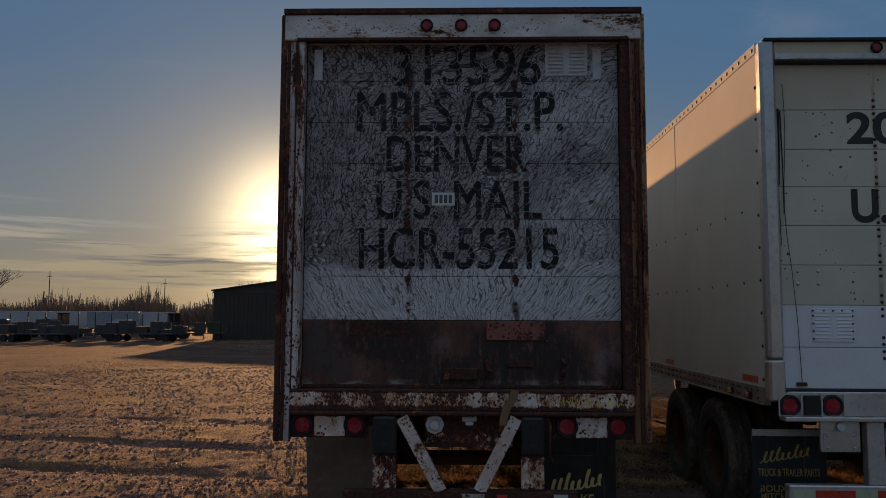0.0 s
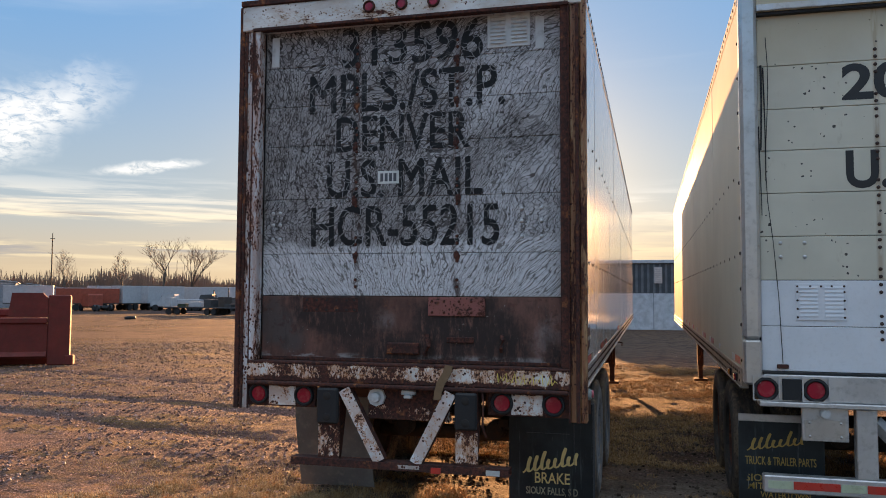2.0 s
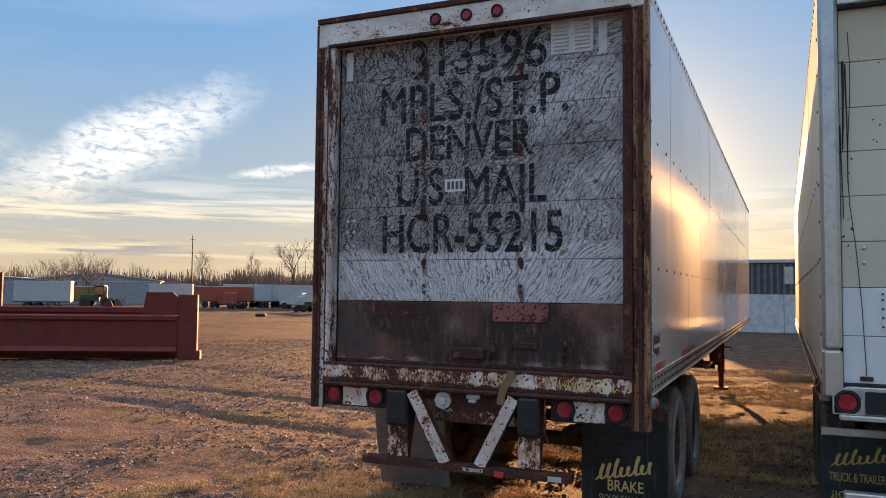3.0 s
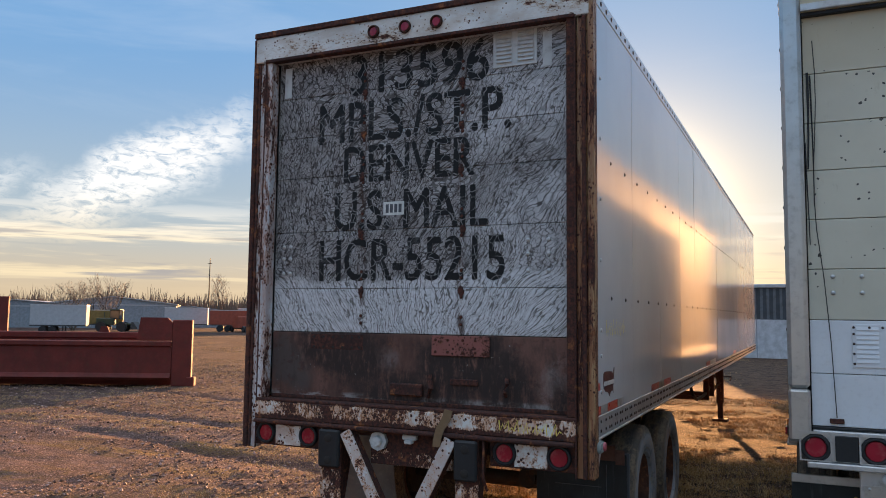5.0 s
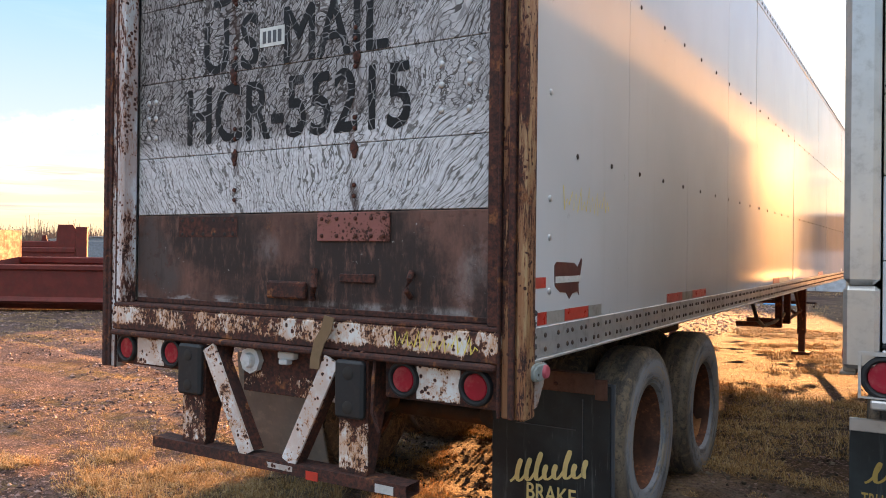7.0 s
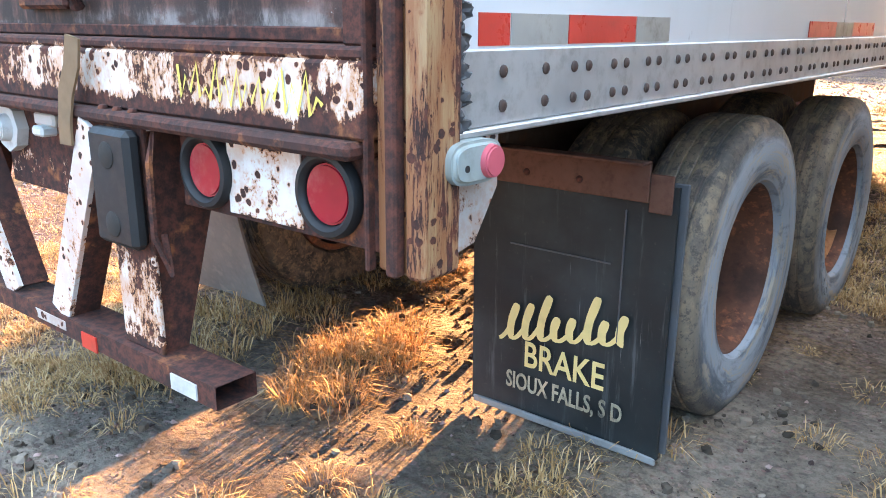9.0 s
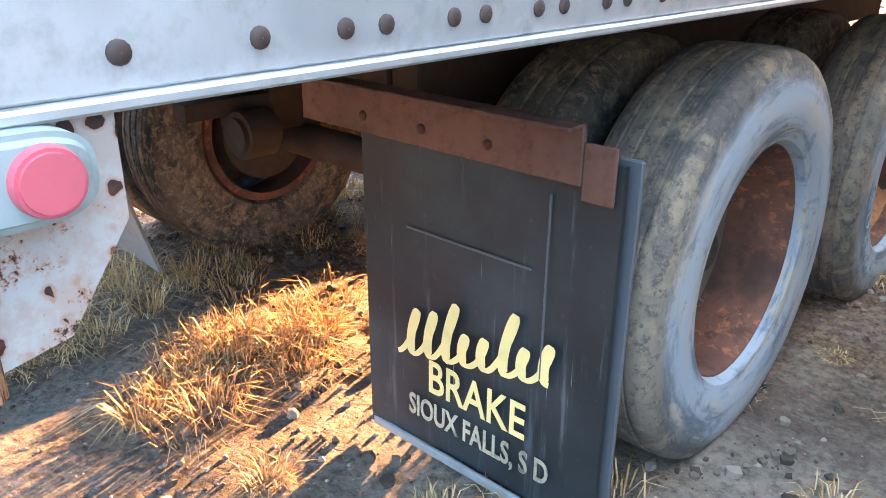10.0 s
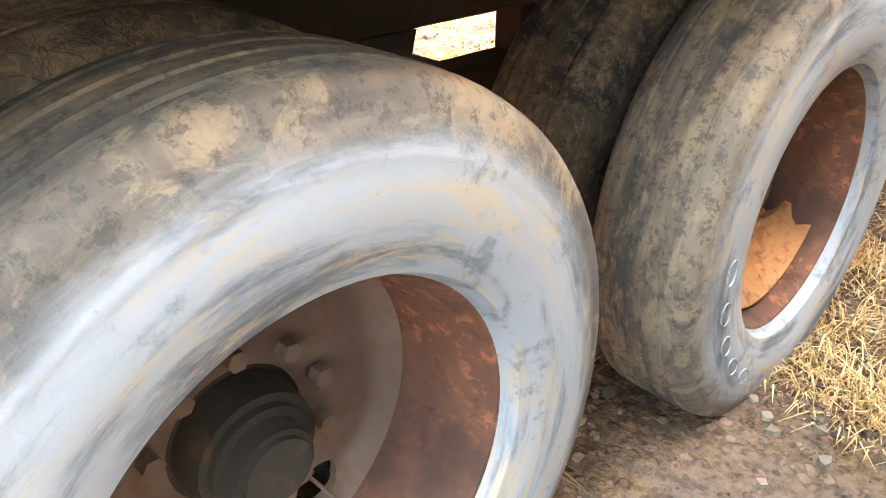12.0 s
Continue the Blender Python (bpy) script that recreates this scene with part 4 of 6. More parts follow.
def tyre_profile(r, w):
    """Half section from bead over sidewall, shoulder and worn tread to the other bead: (radius, x, which skin)."""
    h = w / 2
    side = [(0.566, 0.62)]
    for p in (0.598, 0.62, 0.65, 0.69, 0.73, 0.77, 0.81, 0.838):
        side.append((p, 1 - (0.11 * ((0.76 - p) / 0.165) ** 2 if p < 0.76 else 0.14 * ((p - 0.76) / 0.2) ** 2)))
    side += [(0.846, 0.982), (0.856, 0.970), (0.88, 0.950), (0.91, 0.920), (0.935, 0.892), (0.957, 0.862)]
    tread = [(0.978, 0.80), (0.992, 0.72), (1.0, 0.60), (1.002, 0.52), (0.993, 0.50), (0.993, 0.46), (1.003, 0.44), (1.004, 0.20), (0.993, 0.18), (0.993, 0.13), (1.004, 0.11)]
    whole = [(p, q, 0) for p, q in side] + [(p, q, 1) for p, q in tread] + [(p, -q, 1) for p, q in tread[::-1]] + [(p, -q, 0) for p, q in side[::-1]]
    return [(p * r, q * h, k) for p, q, k in whole]


WHEEL_MESH = {}


def shared(key, name, make, mat, parent, smooth=True):
    """A part whose mesh is built once and then shared."""
    if key not in WHEEL_MESH:
        ob = part(name, make(), mat, parent, smooth=smooth)
        WHEEL_MESH[key] = ob.data
        return ob
    ob = new(name, WHEEL_MESH[key])
    ob.parent = parent
    return ob


def rim_section(r, w):
    q, lip = RIM_R, w / 2 * 0.84
    return [(q + 0.012, lip), (q + 0.014, lip - 0.012), (q - 0.004, lip - 0.02), (q - 0.012, lip - 0.05), (q - 0.020, 0.03), (q - 0.024, -0.09), (q - 0.035, -lip), (q - 0.005, -lip), (q + 0.004, -lip + 0.03), (q + 0.004, lip - 0.03)]


DISC = -0.11


def wheel_disc(r):
    """Dished disc with round hand holes."""
    bm = bmesh.new()
    seg, q = 120, RIM_R

    def ring(rad, dx):
        return [bm.verts.new((dx, rad * math.cos(2 * math.pi * k / seg), rad * math.sin(2 * math.pi * k / seg))) for k in range(seg)]
    radii = [(q - 0.024, 0.028), (0.256, 0.010), (0.250, 0.004), (0.240, 0.0), (0.230, 0.0), (0.220, 0.002), (0.210, 0.004), (0.200, 0.006), (0.190, 0.008), (0.180, 0.009), (0.165, 0.01), (0.10, 0.01)]
    rings = [ring(a, DISC + b) for a, b in radii]
    for a, b in zip(rings, rings[1:]):
        for k in range(seg):
            bm.faces.new((a[k], a[(k + 1) % seg], b[(k + 1) % seg], b[k]))
    for k in range(3):
        a = radians(-56 + 120 * k)
        c, hr = Vector((0, 0.212 * math.cos(a), 0.212 * math.sin(a))), 0.040

        def off(p):
            return math.hypot(p.y - c.y, p.z - c.z)
        gone = [f for f in bm.faces if off(f.calc_center_median()) < hr]
        rim_v = {v for f in gone for v in f.verts if any(g not in gone for g in v.link_faces)}
        bmesh.ops.delete(bm, geom=gone, context="FACES")
        for v in rim_v:
            s = hr / max(off(v.co), 1e-6)
            v.co.y, v.co.z = c.y + (v.co.y - c.y) * s, c.z + (v.co.z - c.z) * s
    g = bmesh.ops.extrude_face_region(bm, geom=list(bm.faces))
    bmesh.ops.translate(bm, vec=(-0.014, 0, 0), verts=[v for v in g["geom"] if isinstance(v, bmesh.types.BMVert)])
    return bm


def wheel_hub():
    bm = rod((-0.10, 0, 0), 0.098, 0.13, "x", 28, 0.085, 0.012)
    add(bm, rod((-0.025, 0, 0), 0.062, 0.05, "x", 24, 0.055, 0.008))
    return add(bm, rod((-0.118, 0, 0), 0.155, 0.03, "x", 28))


def valve():
    a = radians(-56)
    return tube([(DISC - 0.02, 0.205 * math.cos(a), 0.205 * math.sin(a)), (DISC + 0.02, 0.222 * math.cos(a), 0.222 * math.sin(a)), (DISC + 0.055, 0.246 * math.cos(a), 0.246 * math.sin(a))], 0.0036, 6)


def wheel(parent, x, y, r, sign, outer, sink=SINK, wall="sidewall"):
    """One tyre on its rim; the outer of a pair shows its deep dish."""
    w = 0.265
    rim = shared("rim", "wheel", lambda: lathe(rim_section(r, w), (0, 0, 0), 72), "rust_rim", parent)
    rim.matrix_basis = pose(x, y, r - sink, 0, 0, 0 if sign > 0 else 180)
    sec = tyre_profile(r, w)
    skins = [sec[i][2] for i in range(len(sec))]
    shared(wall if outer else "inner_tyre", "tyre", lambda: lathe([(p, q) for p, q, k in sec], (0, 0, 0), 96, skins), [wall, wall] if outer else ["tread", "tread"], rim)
    if outer:
        shared("disc", "disc", lambda: wheel_disc(r), "rim_disc", rim)
        shared("hub", "hub", wheel_hub, "hub_dust", rim)
        for k in range(10):
            a = 2 * math.pi * (k + 0.5) / 10
            nut = shared("nut", "wheel_nut", lambda: rod((0, 0, 0), 0.015, 0.022, "x", 6), "rim_disc", rim, False)
            nut.location = (DISC + 0.03, 0.13 * math.cos(a), 0.13 * math.sin(a))
        shared("valve", "valve_stem", valve, "rim_disc", rim)
    return rim


def dirt_in_rim(parent, x, y, z, sign):
    """Crumbled rust and dirt that has gathered in the bottom of a rim."""
    bm = bmesh.new()
    steps, deep = 40, 9
    skin = {}
    for i in range(steps + 1):
        for j in range(deep + 1):
            u, v = i / steps, j / deep
            reach = float(smooth_noise(np.array(v * 4.0), np.array(0.3), 1.0, 63))
            a = radians(-80 - 25 * reach + (125 + 55 * reach) * u)
            lump = 0.5 + 0.5 * smooth_noise(np.array(u * 9.0), np.array(v * 3.0), 1.0, 61) + 0.35 * smooth_noise(np.array(u * 30.0), np.array(v * 9.0), 1.0, 62)
            thick = 0.11 * float(lump) * min(1.0, 6 * u, 6 * (1 - u)) * min(1.0, 1.6 * (1 - v) + 0.02)
            for s, rad in ((0, 0.268), (1, 0.264 - thick)):
                skin[s, i, j] = bm.verts.new((-0.10 + 0.15 * v, rad * math.sin(a), -rad * math.cos(a)))
    for i in range(steps):
        for j in range(deep):
            for s in (0, 1):
                bm.faces.new((skin[s, i, j], skin[s, i + 1, j], skin[s, i + 1, j + 1], skin[s, i, j + 1]))
        for j in (0, deep):
            bm.faces.new((skin[0, i, j], skin[0, i + 1, j], skin[1, i + 1, j], skin[1, i, j]))
    return part("dirt_lump", turned(bm, Matrix.Translation((x, y, z))), "rust_crumb", parent, "lump of crumbled orange rust")


def running_gear(t, axles, x_out, r, crumbs=False, wall="sidewall"):
    for i, y in enumerate(axles):
        for sign in (1, -1):
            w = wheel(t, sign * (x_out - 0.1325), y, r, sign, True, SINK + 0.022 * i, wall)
            if crumbs and i and sign > 0:
                dirt_in_rim(w, 0.0, 0, 0, 1)
                for k in range(5):
                    mark = shared("oval", "moulded_oval", lambda: turned(lathe([(0.030, -0.002), (0.0275, 0.0028), (0.025, -0.002)], (0, 0, 0), 24), Matrix.Diagonal((1, 1, 0.62, 1))), wall, w)
                    g = radians(180 + 14 * k)
                    mark.matrix_basis = Matrix.Translation((0.1322, 0.398 * math.cos(g), 0.398 * math.sin(g))) @ Matrix.Rotation(g + math.pi / 2, 4, "X")
            wheel(t, sign * (x_out - 0.1325 - 0.325), y, r, sign, False, SINK + 0.022 * i)
            part("brake_drum", rod((sign * (x_out - 0.44), y, r - SINK), 0.205, 0.24, "x", 36, bevel=0.01), "underbody", t, smooth=True)
            part("air_chamber", rod((sign * 0.42, y - 0.28, r + 0.02), 0.085, 0.16, "y", 20, bevel=0.02), "underbody", t, smooth=True)
            part("axle_seat", B((sign * 0.52 - 0.05, sign * 0.52 + 0.05, y - 0.16, y + 0.16, r - SINK + 0.06, 0.78), bevel=0.01), "underbody", t)
            part("leaf_spring", B((sign * 0.52 - 0.04, sign * 0.52 + 0.04, y - 0.5, y + 0.5, r + 0.08, r + 0.14), (sign * 0.52 - 0.04, sign * 0.52 + 0.04, y - 0.32, y + 0.32, r + 0.03, r + 0.08)), "underbody", t)
        part("axle", rod((0, y, r - SINK), 0.065, 2 * x_out - 0.8, "x", 20), "underbody", t, smooth=True)
    a, b = axles[0] - 0.45, axles[-1] + 1.1
    for sign in (1, -1):
        part("slider_rail", B((sign * 0.52 - 0.05, sign * 0.52 + 0.05, a, b + 0.9, 0.775, 0.965), bevel=0.006), "underbody", t)
        for mid in ((axles[0] + axles[1]) / 2 - 0.04, axles[1] + 0.66):
            part("spring_hanger", prism([(-0.17, 0.775), (0.17, 0.775), (0.10, 0.52), (-0.10, 0.52)], 0.11, Matrix.Translation((sign * 0.52 + 0.055, mid, 0)) @ Matrix.Rotation(radians(90), 4, "Z")), "underbody", t)
    for y in (a, (a + b) / 2, b):
        part("frame_tie", B((-0.46, 0.46, y, y + 0.09, 0.80, 0.94), bevel=0.006), "underbody", t)


def landing_gear(t, y, x, low):
    for sign in (1, -1):
        part("landing_leg", B((sign * x - 0.06, sign * x + 0.06, y - 0.06, y + 0.06, 0.30, 1.06), (sign * x - 0.045, sign * x + 0.045, y - 0.045, y + 0.045, low + 0.04, 0.31), (sign * x - 0.13, sign * x + 0.13, y - 0.13, y + 0.13, low, low + 0.045), bevel=0.006), "rust_bare", t)
        part("leg_brace", tube([(sign * x, y - 0.05, 0.52), (sign * x, y - 0.9, 1.07)], 0.024, 6), "rust_bare", t)
        part("leg_brace", tube([(sign * x, y, 0.55), (sign * 0.2, y, 1.07)], 0.022, 6), "rust_bare", t)
    part("cross_shaft", rod((0, y, 0.78), 0.026, 2 * x, "x", 12), "rust_bare", t)
    part("crank_handle", tube([(x + 0.06, y, 0.78), (x + 0.2, y, 0.78), (x + 0.2, y - 0.30, 0.74)], 0.013, 6), "rust_bare", t)


def tail_lamp(t, x, z, y=0.0, r=0.058, ring="rubber"):
    """A flat red lens sunk in a thick rubber grommet."""
    g = r * 0.36
    prof = [(r * 0.97, 0.0), (r + g, 0.0), (r + g, 0.010), (r + g * 0.75, 0.019), (r + g * 0.3, 0.021), (r, 0.015), (r * 0.97, 0.008)]
    m = Matrix.Translation((x, y + 0.012, z)) @ Matrix.Rotation(radians(-90), 4, "Z")
    lamp = part("tail_lamp", turned(lathe(prof, (0, 0, 0), 36), m), ring, t, smooth=True)
    part("lens", rod((x, y + 0.009, z), r, 0.016, "y", 36, r * 0.92, 0.003), "red_lens", lamp, "round red lens", smooth=True)
    return lamp


def script_stroke(t, x0, x1, z0, z1, y, mat="gold_paint"):
    """A plain slanting row of brushed loops where a maker's script stands."""
    tall = (0.80, 0.80, 1.0, 0.50, 0.50, 1.0, 0.48, 0.60)
    n, pts = 220, []
    for i in range(n + 1):
        u = i / n
        k = min(int(u * len(tall)), len(tall) - 1)
        a = u * len(tall) * 2 * math.pi
        h = tall[k] * 0.5 * (1 - math.cos(a))
        z = 0.36 * u + 0.62 * h
        pts.append((x0 + (x1 - x0) * (0.02 + 0.88 * u + 0.030 * math.sin(a) + 0.10 * h), z0 + (z1 - z0) * z))
    bm = bmesh.new()
    wide = (z1 - z0) * 0.040
    prev = None
    for i, (x, z) in enumerate(pts):
        a, b = pts[max(0, i - 1)], pts[min(n, i + 1)]
        d = Vector((b[0] - a[0], b[1] - a[1])).normalized()
        w = wide * (0.55 + 0.6 * max(0.0, -d.y) + 0.25 * abs(d.y))
        lift = y - 0.0008 * i / n
        cur = (bm.verts.new((x - d.y * w, lift, z + d.x * w)), bm.verts.new((x + d.y * w, lift, z - d.x * w)))
        if prev:
            bm.faces.new((prev[0], prev[1], cur[1], cur[0]))
        prev = cur
    return part("script_mark", bm, mat, t, "cream slanting brush loops")


def mud_flap(t, x0, x1, y, z0, z1, lean=0.0, mat="flap"):
    """A thick rubber flap, a little bowed."""
    bm = bmesh.new()
    nx, nz, d = 10, 12, 0.012
    grid = {}
    for s in (0, 1):
        for i in range(nx + 1):
            for j in range(nz + 1):
                u, v = i / nx, j / nz
                bow = 0.030 * math.sin(u * 2.6 + 0.3) * (1 - v) + lean * (1 - v) ** 1.5
                grid[s, i, j] = bm.verts.new((x0 + (x1 - x0) * u, y + bow + s * d, z0 + (z1 - z0) * v + 0.012 * (1 - v) * (u - 0.5)))
    for s in (0, 1):
        for i in range(nx):
            for j in range(nz):
                bm.faces.new((grid[s, i, j], grid[s, i + 1, j], grid[s, i + 1, j + 1], grid[s, i, j + 1]))
    for i in range(nx):
        for j in (0, nz):
            bm.faces.new((grid[0, i, j], grid[0, i + 1, j], grid[1, i + 1, j], grid[1, i, j]))
    for j in range(nz):
        for i in (0, nx):
            bm.faces.new((grid[0, i, j], grid[0, i, j + 1], grid[1, i, j + 1], grid[1, i, j]))
    return part("mud_flap", bm, mat, t, "black rubber mud flap with cream print" if mat == "flap" else "dusty grey rubber mud flap, curled", smooth=True)


def louvre(t, x0, x1, z0, z1, y, mat, cols=2, rows=8, deep=0.012):
    v = part("vent_plate", B((x0, x1, y - 0.006, y, z0, z1), bevel=0.002), mat, t, "louvred vent plate")
    w = (x1 - x0) / cols
    for c in range(cols):
        for k in range(rows):
            z = z0 + (z1 - z0) * (0.12 + 0.76 * k / (rows - 1))
            a, b = x0 + w * c + 0.14 * w, x0 + w * (c + 1) - 0.14 * w
            h = (z1 - z0) / rows * 0.55
            part("vent_slat", turned(prism([(0, 0), (deep, -h * 0.1), (0, h)], b - a), Matrix.Translation((b, y - 0.006, z)) @ Matrix.Rotation(radians(90), 4, "Z") @ Matrix.Diagonal((-1, 1, 1, 1))), mat, v)
    return v


def chalk_marks(t, x0, x1, z0, z1, place, n=7, seed=5, wide=0.0019):
    """One faint crayon scrawl that cannot be read."""
    rng = random.Random(seed)
    pts = []
    for k in range(n):
        x, s = x0 + (x1 - x0) * (k + 0.5) / n, (x1 - x0) / n
        for u, v in ((-0.35, rng.uniform(0.7, 1.0)), (-0.25, rng.uniform(0.0, 0.2)), (0.05, rng.uniform(0.4, 0.7)), (0.25, rng.uniform(0.0, 0.3))):
            pts.append(Vector((x + u * s, 0, z0 + (z1 - z0) * v)))
    bm, prev = bmesh.new(), None
    for i, p in enumerate(pts):
        d = (pts[min(i + 1, len(pts) - 1)] - pts[max(i - 1, 0)]).normalized()
        w = Vector((-d.z, 0, d.x)) * wide
        lift = Vector((0, -0.0001 * (i % 2), 0))
        cur = (bm.verts.new(p - w + lift), bm.verts.new(p + w + lift))
        if prev:
            bm.faces.new((prev[0], prev[1], cur[1], cur[0]))
        prev = cur
    return part("crayon_scrawl", turned(bm, place), "chalk", t, "faint yellow crayon scrawl")


def old_trailer():
    t = thing("semi_trailer", -0.005, 5.56, 0.0, "white semi trailer with rusted frame and cracked silver roll-up door", "semi trailer")
    top, floor = 3.955, 1.215
    box_body(t, HALF, LONG, top, floor, "side_a", "alu")
    for sign in (1, -1):
        side_rows(t, HALF, LONG, (1.96, 2.885), 0.456, 0.595, sign, top, floor - 0.115, 7.5 if sign > 0 else 0.0)
    heads("rivet", [(HALF + 0.002, 0.29, z) for z in (1.36, 1.587, 1.751, 2.2, 2.6, 3.0, 3.4)], 0.015, "x", "alu", t)
    # rear frame: header, posts, sill and lower plates
    part("header", B((-HALF, HALF, 0.0, 0.12, 3.735, 3.925), bevel=0.006), "rust_head", t, "white header beam with chipped rust")
    part("header_cap", B((-HALF - 0.008, HALF + 0.008, -0.015, 0.13, 3.926, 3.968), bevel=0.004), "rust_bare", t)
    part("header_lip", B((-1.2, 1.2, -0.006, 0.06, 3.728, 3.752), bevel=0.003), "rust_bare", t)
    for sign in (1, -1):
        skin = "rust_post" if sign > 0 else "rust_bare"
        a, b = sorted((sign * 1.205, sign * (HALF + 0.004)))
        post = part("corner_post", B((a, b, 0.022, 0.10, 0.86, 3.734), bevel=0.006), skin if sign > 0 else "post_white", t, "rusted steel corner post")
        a, b = sorted((sign * 1.142, sign * 1.204))
        part("post_face", B((a, b, 0.012, 0.10, 1.22, 3.734), bevel=0.006), "post_white" if sign < 0 else "rust_bare", post)
        a, b = sorted((sign * 1.195, sign * 1.206))
        part("post_lip", B((a, b, 0.0 if sign > 0 else 0.008, 0.021, 0.86, 3.73), bevel=0.004), "rust_bare" if sign > 0 else "rust_frame", post)
        a, b = sorted((sign * 1.246, sign * 1.270))
        part("post_rib", B((a, b, -0.004 if sign > 0 else 0.010, 0.0215, 0.862, 3.73), bevel=0.004), "rust_bare", post)
        a, b = sorted((sign * 1.276, sign * 1.318))
        part("post_flange", B((a, b, 0.008, 0.105, 0.86, 3.93), bevel=0.008), skin, post)
    part("rear_sill", B((-1.204, 1.204, -0.004, 0.16, 1.075, 1.20), (-1.204, 1.204, 0.0, 0.12, 1.20, 1.222), bevel=0.006), "rust_frame", t, "rusted sill beam with flaking white paint")
    part("sill_ledge", B((-1.194, 1.194, -0.032, 0.10, 1.045, 1.0745), bevel=0.010), "rust_bare", t)
    heads("bolt", [(x, -0.012, 1.077) for x in (-0.66, -0.6, -0.54, 0.42, 0.48, 0.54)], 0.012, "z", "rust_bare", t, 0.012, 6)
    for x0, x1 in ((-1.29, -0.655), (0.635, 1.204)):
        part("lamp_plate", B((x0, x1, 0.032, 0.055, 0.885, 1.0445), bevel=0.003), "rust_bare", t)
    for x0, x1 in ((-1.03, -0.815), (0.80, 1.015)):
        part("white_patch", B((x0, x1, 0.027, 0.0315, 0.895, 1.034), bevel=0.002), "rust_patch", t, "rust-eaten white paint patch")
    for x in (-1.112, -0.745, 0.735, 1.09):
        tail_lamp(t, x, 0.972, 0.018)
    for x in (-0.25, 0.0, 0.242):
        tail_lamp(t, x - 0.005, 3.838, -0.016, 0.034, "rust_bare")
    # roll-up door
    door = part("roll_door", B((-1.16, 1.16, 0.155, 0.17, 1.2, 3.80)), "dark", t, "cracked silver roll-up door with black stencil letters")
    lines = (1.705, 2.019, 2.435, 2.842, 3.149, 3.456, 3.80)
    for a, b in zip(lines, lines[1:]):
        part("board", B((-1.141, 1.141, 0.11, 0.152, a + 0.0015, b - 0.0015), bevel=0.003), "sheet", door)
    part("bottom_board", B((-1.141, 1.141, 0.108, 0.152, 1.228, 1.702), bevel=0.004), "board", door, "rusty bare bottom board")
    y = 0.109
    letters("313596", "stencil", door, -0.508, 0.575, 3.43, 3.722, y, thick=0.005)
    letters("MPLS./ST.P.", "stencil", door, -0.765, 0.735, 3.085, 3.375, y, thick=0.005)
    letters("DENVER", "stencil", door, -0.545, 0.475, 2.785, 3.045, y, thick=0.005)
    letters("U.S. MAIL", "stencil", door, -0.615, 0.575, 2.44, 2.715, y, thick=0.005)
    letters("HCR-55215", "stencil", door, -0.74, 0.695, 2.075, 2.37, y, thick=0.005)
    louvre(door, 0.612, 0.92, 3.495, 3.745, 0.109, "white_plastic")
    st = part("sticker", B((-0.215, -0.05, 0.1065, 0.109, 2.535, 2.63)), "paper", door, "small faded paper sticker")
    for k in range(4):
        part("sticker_bar", B((-0.195 + k * 0.034, -0.172 + k * 0.034, 0.105, 0.1064, 2.552, 2.612)), "flap_back", st)
    for x in (-1.06, 0.99):
        part("bare_strip", B((x - 0.03, x + 0.03, 0.106, 0.1095, 3.47, 3.70)), "white_plastic", door)
    for x in (-0.385, 0.39):
        zs = [z for q in lines[:-1] for z in (q + 0.07, q + 0.12)] + [q - 0.06 for q in lines[1:-1]]
        heads("bolt", [(x, 0.106, z) for z in zs], 0.012, "y", "rust_bare", door)
    rng = random.Random(11)
    for x in (-0.388, 0.39):
        for z in lines[1:-1]:
            bm = bmesh.new()
            bmesh.ops.create_icosphere(bm, subdivisions=2, radius=0.026)
            for v in bm.verts:
                v.co = (v.co.x * rng.uniform(0.6, 1.1), v.co.y * 0.4 * rng.uniform(0.6, 1.2), v.co.z * rng.uniform(0.8, 1.8))
            part("hinge_stub", turned(bm, Matrix.Translation((x + rng.uniform(-0.012, 0.012), 0.107, z - 0.02))), "rust_bare", door)
    heads("bolt", [(x, 0.107, z) for x in (0.86, 1.0, -1.0, -1.06) for z in (2.13, 2.24, 2.33)], 0.016, "y", "alu", door)
    part("latch_plate", B((0.18, 0.60, 0.096, 0.1075, 1.565, 1.70), bevel=0.003), "rust_red", door, "peeling red latch plate")
    heads("bolt", [(x, 0.094, z) for x in (0.21, 0.3, 0.41, 0.5, 0.57) for z in (1.59, 1.67)], 0.01, "y", "rust_bare", door)
    part("lost_plate", B((-0.80, -0.36, 0.1052, 0.1078, 1.585, 1.69), bevel=0.001), "rust_bare", door, "rusty ghost of a lost hinge plate")
    # Dark discs stand for the shade in screw holes; the board is not cut.
    heads("screw_hole", [(x, 0.1045, z) for x in (-0.77, -0.69, -0.61, -0.53, -0.45, -0.39) for z in (1.60, 1.672)], 0.010, "y", "dark", door, 0.003)
    part("latch_block", B((-0.13, 0.12, 0.078, 0.1075, 1.285, 1.37), bevel=0.012), "rust_bare", door, "seized rusty latch block")
    part("latch_arm", tube([(0.16, 0.09, 1.29), (0.20, 0.055, 1.35), (0.17, 0.09, 1.43)], 0.018, 8), "rust_bare", door)
    part("latch_bar", B((0.32, 0.52, 0.092, 0.1075, 1.375, 1.415), bevel=0.004), "rust_bare", door)
    part("hasp", tube([(0.72, 0.10, 1.43), (0.735, 0.06, 1.40), (0.72, 0.06, 1.35), (0.715, 0.10, 1.32)], 0.014, 8), "rust_bare", door)
    part("bottom_strip", B((-1.13, 1.13, 0.095, 0.1075, 1.224, 1.25), bevel=0.003), "rust_bare", door)
